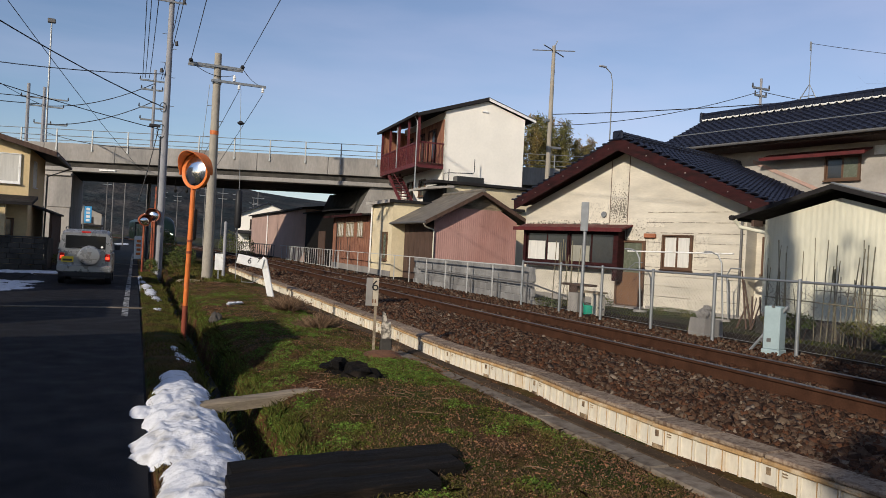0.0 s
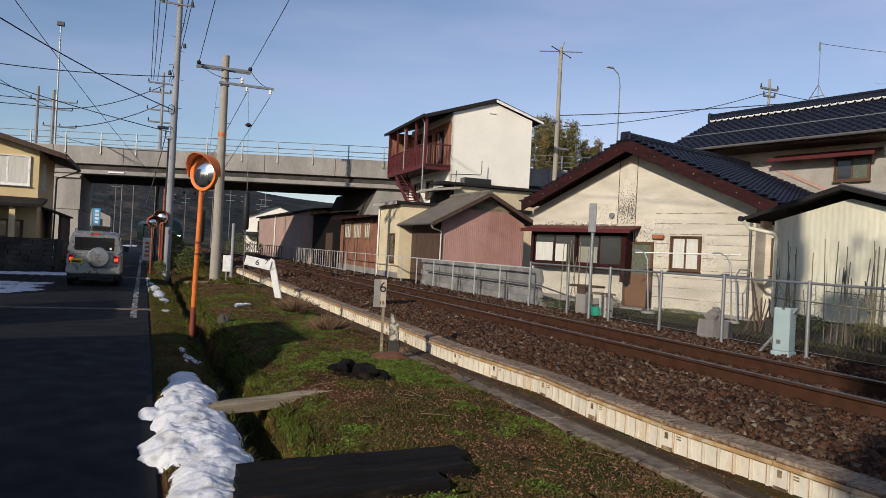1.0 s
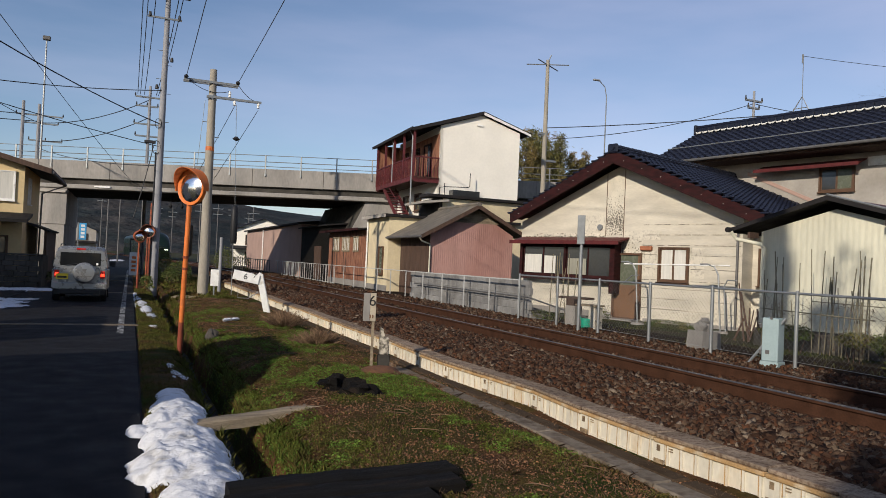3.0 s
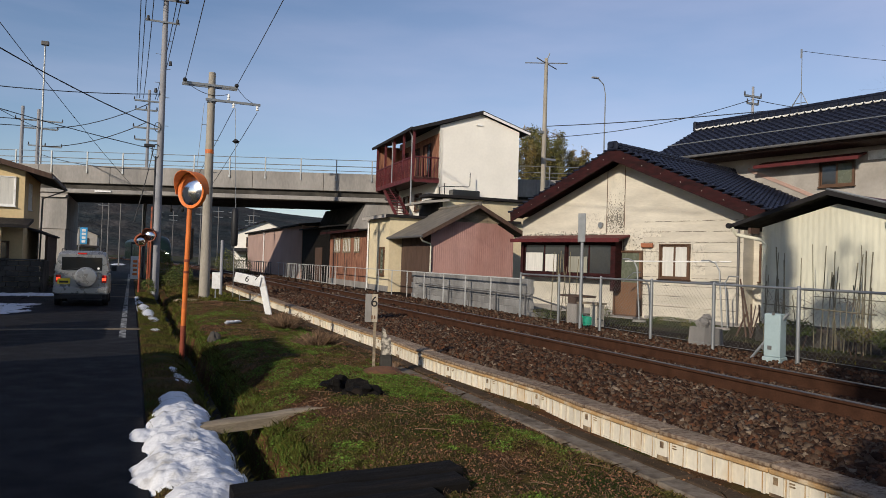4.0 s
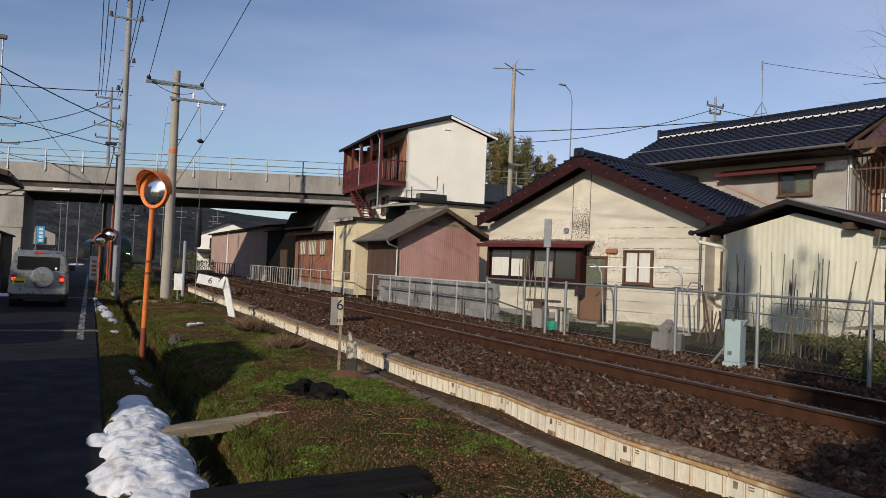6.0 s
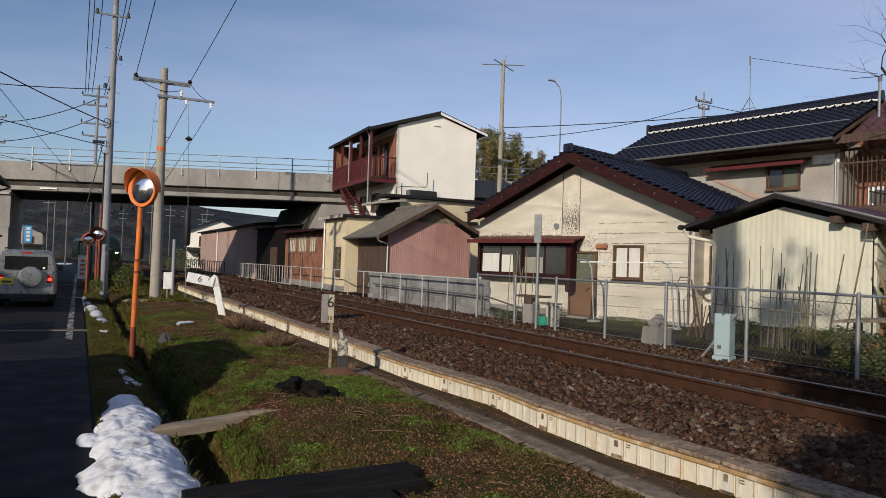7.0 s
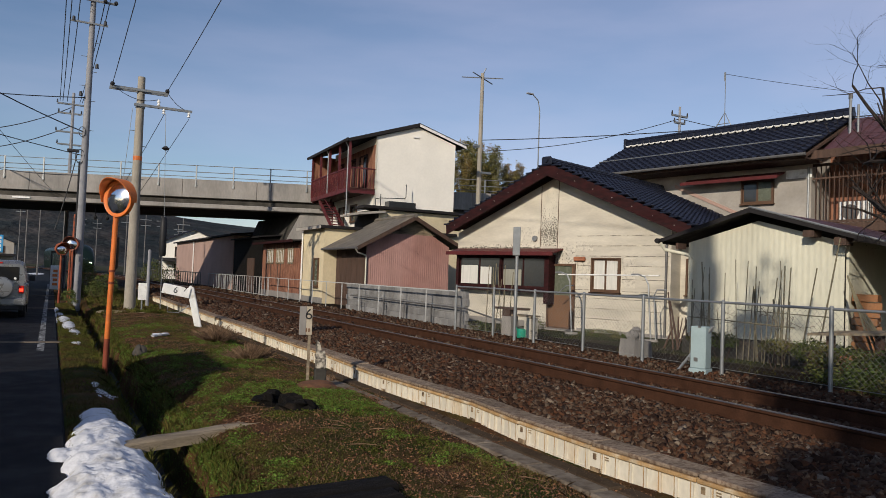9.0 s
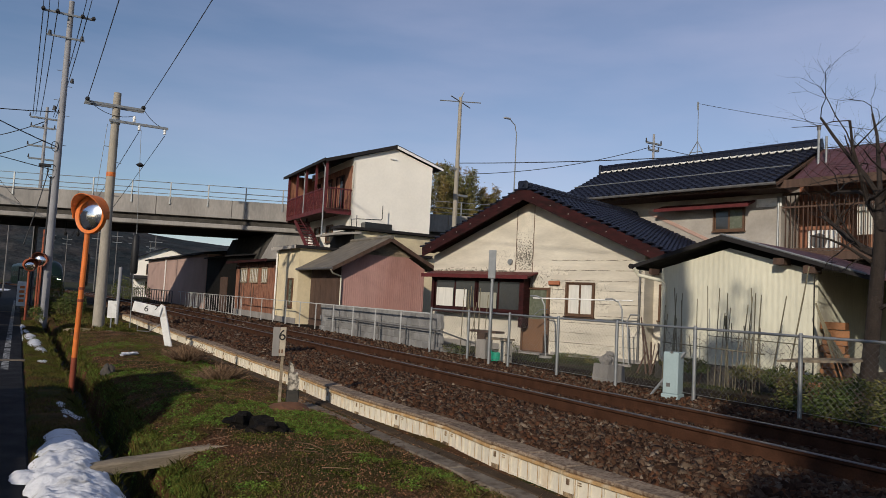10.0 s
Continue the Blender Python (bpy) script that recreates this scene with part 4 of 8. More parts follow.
part("gutter", Shape().tube([(10.38, PY0 - 0.5, 2.62), (10.38, PY1 + 0.3, 2.62)], 0.05, 8), steel_dark, pink)
part("downpipe", Shape().tube([(10.38, PY0 - 0.4, 2.58), (10.5, PY0 - 0.3, 2.45), (10.95, PY0 - 0.08, 2.35), (10.97, PY0 - 0.06, 2.25), (10.97, PY0 - 0.06, 0.35)], 0.03, 8), cream_sheet, pink)

# ---- cream building with flat roof ----
yel = thing("building", "small cream rendered annex with a flat roof", "building")
W_Y = facing(10.45, 33.4, 0)
s = Shape()
wall_with_holes(s, 0, 3.0, 0.25, flat_fn(3.55), [(1.85, 2.4, 1.0, 2.2)])
wy = part("wall", s, cream, yel, "cream render with faint shadows")
wy.matrix_basis = W_Y
part("wall", Shape().box(10.61, 16, 30.4, 30.56, 0.25, 3.55), cream, yel)
part("wall", Shape().box(10.61, 16, 33.24, 33.4, 0.25, 3.55), cream, yel)
window(yel, W_Y @ pose(1.85, 0, 1.0), 0.55, 1.2, 1, frame_brown, [frosted])
part("interior", Shape().box(11.0, 11.1, 30.6, 33.2, 0.3, 3.4), shade_dark, yel)
part("roof", Shape().box(10.2, 17, 30.2, 33.6, 3.56, 3.68), roof_dark, yel)
part("roof_edge", Shape().box(10.15, 10.20, 30.2, 33.64, 3.52, 3.66), grey_wall, yel)
part("downpipe", Shape().tube([(10.38, 33.3, 3.5), (10.38, 33.3, 0.3)], 0.04, 8), white_paint, yel)
part("plinth", Shape().box(10.40, 10.45, 30.4, 33.4, 0.2, 0.5), concrete, yel)
big = thing("building", "cream rendered single-storey block with dark flat roof", "building")
part("wall", Shape().box(13.0, 19.5, 30.45, 30.62, 0.25, 4.58), cream, big)
part("wall", Shape().box(19.34, 19.5, 30.62, 33, 0.25, 4.58), cream, big)
# Recess side painted near-black for its shade.
part("wall", Shape().box(12.84, 13.0, 30.45, 33, 0.25, 4.58), shade_dark, big)
part("roof", Shape().box(12.2, 19.7, 30.2, 31.4, 4.60, 4.72), roof_dark, big)
part("canopy", Shape().slab((11.9, 30.15, 4.36), (13.2, 30.15, 4.52), (13.2, 32.5, 4.52), (11.9, 32.5, 4.36), 0.10), grey_wall, big)
part("wall_pipe", Shape().tube([(15.6, 30.40, 3.55), (16.0, 30.40, 3.55)], 0.035, 6), steel_dark, big)

# ---- brown timber workshop ----
brown = thing("workshop", "sunlit brown timber workshop with slatted windows", "building", facing(10.4, 40.6, 0))
bd_me = Shape().box(0, 0.186, 0, 0.03, 0.55, 3.02).mesh("board", brown_wood)
for i in range(36):
    ob = new("board", bd_me)
    ob.parent, ob.matrix_basis = brown, pose(i * 0.194, -0.006 * (i % 2), 0)
part("wall", Shape().box(0, 7.0, 0.03, 0.18, 0.25, 3.05), brown_wood, brown)
part("wall", Shape().box(6.84, 7.0, 0.18, 4, 0.25, 3.05), brown_wood, brown)
part("plinth", Shape().box(0, 7.0, -0.03, 0.03, 0.2, 0.55), concrete, brown)
part("roof", Shape().slab((-0.3, -0.5, 3.10), (7.3, -0.5, 3.10), (7.3, 4, 3.5), (-0.3, 4, 3.5), 0.07), roof_dark, brown)
part("fascia", Shape().box(-0.3, 7.3, -0.54, -0.5, 3.0, 3.12), red_wood, brown)
for i, (x0, x1) in enumerate(((1.0, 2.3), (2.9, 4.3), (5.0, 5.9))):
    sw = new("slatted_window")
    sw.parent = brown
    n = max(3, round((x1 - x0) / 0.3))
    for k in range(n + 1):
        x = lerp(x0, x1, k / n)
        part("slat", Shape().box(x - 0.02, x + 0.02, -0.05, -0.008, 2.05, 2.7), grey_wood, sw)
    part("head", Shape().box(x0, x1, -0.06, -0.008, 2.7, 2.78), grey_wood, sw)
    part("sill", Shape().box(x0, x1, -0.06, -0.008, 1.98, 2.05), grey_wood, sw)
    part("pane", Shape().box(x0, x1, -0.012, -0.007, 2.05, 2.7), curtain, sw)
for x in (1.25, 1.75, 3.1, 3.6):
    part("drip_stain", Shape().box(x, x + 0.12, -0.009, -0.0065, 0.9, 1.98), dark_wood, brown)

# ---- three-storey house ----
tall = thing("apartment_building", "white three-storey building with dark red wooden balcony", "building", pose(13.2, 31.5, 0, 0, 0, -3))
# local: x along the gable (east), y away from the viewer along the railway
TW, TL, TZ = 4.15, 6.6, 8.12
MID = 2.12
s = Shape()
wall_with_holes(s, 0.0, TW, 0.25, gable_fn(MID, 8.82, 0.33), [])
part("wall", s, white_wall, tall, "clean off-white gable wall")
s = Shape()
wall_with_holes(s, 0.0, TL, 0.25, flat_fn(8.1), [(1.2, 2.0, 4.25, 5.05), (3.2, 4.1, 4.25, 5.05), (0.8, 1.7, 5.75, 7.4), (2.6, 3.6, 5.75, 7.4), (4.4, 5.4, 5.75, 7.4)])
side = part("wall", s, white_wall, tall)
side.matrix_basis = pose(0, TL, 0, 0, 0, -90)
part("wall", Shape().box(TW - 0.16, TW, 0.16, TL, 0.25, 8.1), white_wall, tall)
part("wall", Shape().box(0.16, TW - 0.16, TL - 0.16, TL, 0.25, 8.1), white_wall, tall)
part("interior", Shape().box(0.5, 0.6, 0.2, TL - 0.2, 0.3, 8.0), shade_dark, tall)
SIDE = pose(0, TL, 0, 0, 0, -90)
for x, w in ((1.2, 0.8), (3.2, 0.9)):
    window(tall, SIDE @ pose(x, 0, 4.25), w, 0.8, 2, frame_brown, [glass_dark, frosted])
for x, w in ((0.8, 0.9), (2.6, 1.0), (4.4, 1.0)):
    window(tall, SIDE @ pose(x, 0, 5.75), w, 1.65, 2, red_wood, [glass_dark], sill=False)
part("vent", Shape().box(1.85, 2.15, -0.06, 0, 8.27, 8.33), white_paint, tall)
# Brown panel stands for wood doors and darkens the shaded balcony back.
part("balcony_back", Shape().box(-0.02, -0.002, 0.1, TL - 0.1, 5.62, 7.75), brown_wood, tall)
part("balcony_floor", Shape().box(-1.25, 0.0, 0.0, TL, 5.50, 5.62), dark_wood, tall)
part("balcony_beam", Shape().box(-1.30, -1.22, 0.0, TL, 5.42, 5.62).box(-1.22, 0.0, 0.0, 0.08, 5.36, 5.60).box(-1.22, 0, TL - 0.08, TL, 5.36, 5.6), balcony_red, tall)
bal = new("balcony_railing")
bal.parent = tall
part("top_rail", Shape().box(-1.30, -1.23, 0, TL, 6.52, 6.58).box(-1.23, 0, 0.0, 0.06, 6.52, 6.58), balcony_red, bal)
bar_me = Shape().box(-0.012, 0.012, -0.012, 0.012, 5.62, 6.52).mesh("bar", balcony_red)
for i in range(56):
    ob = new("bar", bar_me)
    ob.parent, ob.matrix_basis = bal, pose(-1.265, 0.06 + i * (TL - 0.12) / 55, 0)
for i in range(8):
    ob = new("bar", bar_me)
    ob.parent, ob.matrix_basis = bal, pose(-1.12 + i * 0.15, 0.03, 0)
post_me = Shape().box(-0.05, 0.05, -0.05, 0.05, 5.62, 7.86).mesh("post", balcony_red)
for i in range(5):
    ob = new("post", post_me)
    ob.parent, ob.matrix_basis = tall, pose(-1.265, 0.05 + i * (TL - 0.1) / 4, 0)
part("balcony_screen", Shape().box(-1.2, 0, TL - 0.05, TL, 5.62, 7.92), brown_wood, tall)
for i, (y0, y1) in enumerate(((2.2, 3.2), (4.3, 6.4))):
    part("balcony_panel", Shape().box(-1.235, -1.22, y0, y1, 5.65, 6.45), brown_wood, tall)
for sgn, half, y0 in ((-1, 3.55, -0.16), (1, 2.55, -0.16)):
    z1 = 9.0 - 0.32 * half
    q = [(MID + sgn * half, y0, z1), (MID + sgn * half, TL + 0.5, z1), (MID, TL + 0.5, 9.0), (MID, y0, 9.0)]
    part("roof", Shape().slab(*(q if sgn > 0 else q[::-1]), 0.09), roof_dark, tall)
    part("barge_board", Shape().prism([(MID + sgn * half, z1 - 0.16), (MID + sgn * half, z1 - 0.05), (MID, 8.95), (MID, 8.82)], "y", y0 - 0.03, y0), white_paint if sgn > 0 else roof_dark, tall)
    part("fascia", Shape().box(min(MID + sgn * half, MID + sgn * (half + 0.04)), max(MID + sgn * half, MID + sgn * (half + 0.04)), y0, TL + 0.5, z1 - 0.10, z1 + 0.03), roof_dark, tall)
part("downpipe", Shape().tube([(-1.40, 0.5, 7.85), (-1.33, 0.15, 7.5), (-1.33, 0.12, 4.3)], 0.035, 8), steel, tall)
part("downpipe", Shape().tube([(-1.40, 3.6, 7.85), (-1.33, 3.4, 7.6), (-1.33, 3.4, 5.6)], 0.03, 8), steel, tall)
stair = new("staircase")
stair.parent = tall
for x0 in (-1.25, -0.62):
    part("stringer", Shape().prism([(2.6, 3.7), (2.6, 3.95), (5.2, 5.55), (5.2, 5.30)], "x", x0, x0 + 0.05), balcony_red, stair)
tread_me = Shape().box(-1.20, -0.62, -0.12, 0.12, -0.02, 0.02).mesh("tread", balcony_red)
for i in range(10):
    ob = new("tread", tread_me)
    ob.parent, ob.matrix_basis = stair, pose(0, 2.7 + i * 0.26, 3.86 + i * 0.16)
part("handrail", Shape().tube([(-1.22, 2.6, 3.8), (-1.22, 2.6, 4.6), (-1.22, 4.3, 5.45)], 0.025, 6), balcony_red, stair)
roofgear = thing("roof_frame", "black pipe frame and dark rooflight on the flat roof", "rooftop frame", pose(13.3, 31.0, 4.72))
part("pipe", Shape().tube([(0, 0, 0), (0, 0, 0.62)], 0.02, 6).tube([(0.0, 0, 0.45), (1.25, 0, 0.52), (1.3, 0, 0.6), (1.3, 0, 1.2)], 0.02, 6).tube([(-0.25, 0, 0), (-0.25, 0, 0.4), (0, 0, 0.45)], 0.02, 6), black_rubber, roofgear)
part("rooflight", Shape().box(0.35, 1.75, -0.2, 0.3, 0.0, 0.33, chamfer=0.02), glass_dark, roofgear)

# ---- warehouse beyond the bridge and far houses ----
ware = thing("warehouse", "long pinkish grey warehouse in the bridge's shade", "building")
part("wall", Shape().box(10.6, 10.8, 49, 74, 0.25, 3.85), mauve_wall, ware)
part("wall", Shape().box(10.8, 18, 49, 49.2, 0.25, 3.85), mauve_wall, ware)
part("roof", Shape().slab((10.3, 48.7, 3.95), (18.5, 48.7, 4.9), (18.5, 74.3, 4.9), (10.3, 74.3, 3.95), 0.12), roof_dark, ware)
part("downpipe", Shape().tube([(10.52, 64, 3.8), (10.52, 64, 0.3)], 0.05, 6), white_paint, ware)
# Black wood here stands in for the deep shade below the bridge.
shade_hut = thing("storehouse", "timber storehouse under the bridge, painted near-black for shade", "building")
part("wall", Shape().box(10.55, 13, 41.2, 48.6, 0.25, 3.5), black_wood, shade_hut)
part("roof", Shape().slab((10.3, 41.0, 3.55), (13.2, 41.0, 3.9), (13.2, 48.7, 3.9), (10.3, 48.7, 3.55), 0.08), roof_dark, shade_hut)
part("door", Shape().box(10.50, 10.55, 43, 44.6, 0.3, 2.3), dark_wood, shade_hut)


def far_house(x, y, w, d, h, rot, wall_m, label):
    t = thing("house", label, "house", pose(x, y, 0.2, 0, 0, rot), group="houses beyond the bridge")
    s = Shape()
    wall_with_holes(s, 0, w, 0, gable_fn(w / 2, h + w * 0.2, 0.4), [(w * 0.2, w * 0.4, h * 0.6, h * 0.85), (w * 0.6, w * 0.8, h * 0.6, h * 0.85), (w * 0.2, w * 0.4, h * 0.12, h * 0.4)])
    s.box(0, 0.16, 0.16, d, 0, h).box(w - 0.16, w, 0.16, d, 0, h)
    part("wall", s, wall_m, t)
    part("interior", Shape().box(0.2, w - 0.2, 0.4, 0.5, 0, h), shade_dark, t)
    for a, b, lo, hi in ((w * 0.2, w * 0.4, h * 0.6, h * 0.85), (w * 0.6, w * 0.8, h * 0.6, h * 0.85), (w * 0.2, w * 0.4, h * 0.12, h * 0.4)):
        window(t, pose(a, 0, lo), b - a, hi - lo, 2, frame_brown, [glass_dark])
    for sgn in (-1, 1):
        q = [(w / 2 + sgn * (w / 2 + 0.5), -0.5, h - 0.1), (w / 2 + sgn * (w / 2 + 0.5), d + 0.5, h - 0.1), (w / 2, d + 0.5, h + w * 0.22), (w / 2, -0.5, h + w * 0.22)]
        part("roof", Shape().slab(*(q if sgn > 0 else q[::-1]), 0.12), roof_tile, t)
    part("porch_roof", Shape().slab((-0.3, -1.3, h * 0.48), (w + 0.3, -1.3, h * 0.48), (w + 0.3, 0, h * 0.56), (-0.3, 0, h * 0.56), 0.08), roof_dark, t)
    return t


far_house(10.6, 84, 6.5, 7, 4.2, -14, white_wall, "white two-storey house with dark tiled roof")
far_house(24, 120, 7, 7, 4.5, -14, grey_wall, "grey two-storey house with dark tiled roof")
far_house(40, 140, 7, 7, 4.5, -14, white_wall, "pale two-storey house far down the line")
far_house(-13, 150, 7, 8, 4.6, 0, grey_wall, "dark two-storey house far down the lane")

# ---- left house and its block wall ----
left = thing("house", "tan rendered two-storey house with dark eaves", "house", pose(-4.0, 33.0, 0))
s = Shape()
wall_with_holes(s, -7, 0, 0.0, flat_fn(4.75), [(-1.85, -0.35, 3.35, 4.45), (-1.5, -0.5, 0.6, 1.9)])
part("wall", s, tan_wall, left, "tan mortar render")
part("wall", Shape().box(-0.16, 0, 0.16, 5.2, 0.0, 4.75), tan_wall, left)
part("wall", Shape().box(-7, -0.16, 5.04, 5.2, 0, 4.75), tan_wall, left)
part("interior", Shape().box(-6.9, -0.2, 0.5, 0.6, 0, 4.7), shade_dark, left)
window(left, pose(-1.85, 0, 3.35), 1.5, 1.1, 2, white_paint, [curtain])
window(left, pose(-1.5, 0, 0.6), 1.0, 1.3, 2, frame_brown, [glass_dark])
window(left, pose(0, 1.2, 3.3, 0, 0, 90), 0.5, 1.0, 1, white_paint, [glass_dark])
part("roof", Shape().slab((-7.5, -0.6, 6.9), (0.95, -0.6, 4.62), (0.95, 5.8, 4.62), (-7.5, 5.8, 6.9), 0.14), roof_dark, left)
part("fascia", Shape().prism([(-7.5, 6.72), (-7.5, 6.92), (0.98, 4.64), (0.98, 4.44)], "y", -0.64, -0.60).box(0.95, 1.0, -0.6, 5.8, 4.45, 4.66), dark_wood, left)
part("gable_wall", Shape().prism([(-7, 4.75), (0, 4.75), (-7, 6.6)], "y", 0.0, 0.16), tan_wall, left)
part("gutter", Shape().tube([(1.02, -0.6, 4.50), (1.02, 5.8, 4.50)], 0.06, 8).tube([(1.02, 5.6, 4.46), (0.1, 5.3, 4.0), (0.06, 5.25, 0.2)], 0.04, 8), steel_dark, left)
part("porch_roof", Shape().slab((-7, -1.7, 2.55), (0.35, -1.7, 2.55), (0.35, 0.0, 2.85), (-7, 0.0, 2.85), 0.12), roof_dark, left)
part("porch_post", Shape().box(-0.75, -0.55, -1.5, -1.3, 0, 2.5), tan_wall, left)
part("lean_to", Shape().slab((0.0, 1.2, 2.55), (0.85, 1.2, 2.25), (0.85, 5.6, 2.25), (0.0, 5.6, 2.55), 0.08), roof_dark, left)
part("lean_to_wall", Shape().box(0.65, 0.75, 1.4, 5.4, 0, 2.25), dark_wood, left)
bw = thing("block_wall", "low mossy concrete block wall by the lane", "wall", pose(-9.2, 31.35, 0))
bl_me = Shape().box(0, 0.39, 0, 0.12, 0, 0.19, chamfer=0.01).mesh("block", concrete_dark_shade)
for r in range(6):
    for i in range(15):
        ob = new("block", bl_me)
        ob.parent, ob.matrix_basis = bw, pose(i * 0.4 + (0.1 if r % 2 else 0), 0, r * 0.2)
part("coping", Shape().box(-0.1, 6.15, -0.02, 0.14, 1.2, 1.26, chamfer=0.015), concrete_dark_shade, bw)
part("return_wall", Shape().box(6.0, 6.12, 0.13, 2.2, 0, 1.2, chamfer=0.01), concrete_dark_shade, bw)

# low wall and houses added out of view, near side, to shade the lane
shade = thing("shade_wall", "unseen plain wall added to shade the lane", "wall", kind="structure")
part("wall", Shape().box(-3.75, -3.6, -14, 9.6, 0, 1.86), grey_wall, shade)
part("wall", Shape().box(-3.75, -3.6, 12.5, 16.5, 0, 1.6), grey_wall, shade)
hut = thing("shade_gable", "unseen gabled block added to shade the verge", "building", kind="structure")
part("wall", Shape().box(-8, -4.2, 4.5, 7.4, 0, 3.0).prism([(-8, 3.0), (-4.2, 3.0), (-5.2, 4.0)], "y", 4.5, 7.4), grey_wall, hut)
back = thing("shade_house", "unseen plain house added to shade the forecourt", "house", kind="structure")
part("wall", Shape().box(-21, -11.5, 14, 24.5, 0, 5.6), grey_wall, back)
part("roof", Shape().prism([(-21.5, 5.6), (-11.0, 5.6), (-16.2, 7.6)], "y", 13.5, 25), roof_dark, back)
block = thing("shade_house", "unseen plain house added for shade beside the lane", "house", kind="structure")
part("wall", Shape().box(-10, -4.3, -24, -9, 0, 4.6), grey_wall, block)
part("roof", Shape().prism([(-10.5, 4.6), (-3.8, 4.6), (-7.1, 6.2)], "y", -24.5, -8.6), roof_dark, block)

# ---- road bridge ----
BR = facing(-3.12, 45.5, 67)
bridge = thing("road_bridge", "weathered grey concrete road bridge with steel railing", "bridge", BR)
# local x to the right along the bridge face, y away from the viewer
# Girder and deck take the darkened tone for the shade below them.
part("girder", Shape().box(-30, 42, 0.9, 8.6, 4.95, 5.5), concrete_dark_shade, bridge)
part("ledge", Shape().box(-30, 42, 0.0, 0.9, 4.88, 5.12, chamfer=0.03), concrete, bridge)
part("deck", Shape().box(-30, 42, 0.22, 8.9, 5.12, 5.62), concrete_dark_shade, bridge)
for i in range(18):
    part("parapet", Shape().box(-30 + i * 4.0, -30 + i * 4.0 + 3.985, 0.0, 0.25, 5.45, 6.45, chamfer=0.02), concrete, bridge)
part("parapet", Shape().box(-30, 42, 8.9, 9.15, 5.3, 6.4), concrete, bridge)
SKEW = Matrix(((1, -0.4245, 0, 0), (0, 1, 0, 0), (0, 0, 1, 0), (0, 0, 0, 1)))  # piers follow the lane
part("pier_cap", Shape().prism([(-2.6, 4.85), (-2.6, 3.75), (-1.9, 2.85), (-0.35, 2.85), (-0.35, 4.85)], "y", 0.1, 8.8, SKEW), concrete, bridge, "stepped concrete pier cap")
part("pier", Shape().box(-1.85, -0.38, 0.15, 8.8, -0.2, 2.85, SKEW, chamfer=0.03), concrete, bridge)
part("pier", Shape().box(-14, -12.5, 0.15, 8.8, -0.2, 4.88, SKEW, chamfer=0.03), concrete, bridge)
part("bearing_shelf", Shape().box(-1.9, -0.4, -0.06, 0.3, 4.62, 4.74), grey_wall, bridge)
# Shade under the deck is put into the abutment colour.
part("abutment", Shape().prism([(15.7, 0), (15.7, 3.0), (16.5, 4.86), (42, 4.86), (42, 0)], "y", 0.6, 8.8, SKEW), concrete_dark_shade, bridge, "concrete abutment with underbridge shade put into its colour")
# Pale front piece added for the sunlit triangle on the abutment.
part("wing_wall", Shape().prism([(15.6, 0), (15.6, 3.2), (16.4, 4.86), (18.6, 4.86), (18.6, 0)], "y", 0.3, 0.6), concrete, bridge, "sloping pale concrete front, shaped as the sunlit part of the abutment")
for x in (5.05, 5.7):
    part("hanging_insulator", Shape().tube([(x, 1.2, 4.9), (x, 1.2, 4.3), (x, 1.2, 4.2), (x, 1.2, 4.05)], [0.02, 0.03, 0.10, 0.05], 6), black_rubber, bridge)
rail = new("guard_rail")
rail.parent = bridge
part("top_rail", Shape().tube([(-30, 0.12, 7.22), (42, 0.12, 7.22)], 0.02, 6), steel, rail)
part("mid_rail", Shape().tube([(-30, 0.12, 6.86), (42, 0.12, 6.86)], 0.024, 6), steel, rail)
part("low_rail", Shape().tube([(-30, 0.12, 6.60), (42, 0.12, 6.60)], 0.02, 6), steel, rail)
rp_me = Shape().box(-0.03, 0.03, -0.05, 0.02, 6.05, 7.22).box(-0.045, 0.045, -0.07, 0.0, 6.02, 6.16).mesh("post", steel)
for i in range(36):
    ob = new("post", rp_me)
    ob.parent, ob.matrix_basis = rail, pose(-29.3 + i * 2.0, 0, 0)
for x, w in ((6.4, 0.6), (1.2, 0.9)):
    part("drain_bracket", Shape().box(x, x + w, -0.08, 0.0, 4.98, 5.06), white_paint, bridge)

# ---- cable trough ----
trough = thing("cable_trough", "cream concrete cable trough with rusty lid edges", "cable trough")
UNIT = 1.06
TR = Shape().box(0, 0.05, 0, 1.052, 0.0, 0.20, chamfer=0.006).box(-0.010, 0.0, 0.0, 0.93, 0.0, 0.022)
for k in range(7):
    TR.box(-0.014, 0.0, 0.03 + k * 0.145, 0.048 + k * 0.145, 0.0, 0.185)
TR.box(-0.016, 0.0, 0.945, 1.052, 0.0, 0.20)
side_me = TR.mesh("side", trough_side)
lid_me = Shape().box(-0.015, 0.235, 0.004, 0.52, 0.212, 0.246, chamfer=0.010).box(-0.015, 0.235, 0.526, 1.05, 0.212, 0.247, chamfer=0.010).mesh("lid", trough_lid)
rim_me = Shape().box(-0.030, 0.02, 0.002, 1.054, 0.180, 0.2115, chamfer=0.006).mesh("rim", trough_rim)
seam_me = Shape().box(-0.0150, -0.002, 0.050, 0.057, 0.0, 0.18).mesh("seam", trough_rim)
clip_me = Shape().box(-0.024, 0.0, 0.985, 1.018, 0.115, 0.165).mesh("joint_clip", clip_steel)
foot_me = Shape().box(-0.020, 0.0, 0.945, 1.052, 0.0, 0.05).mesh("joint_foot", clip_steel)
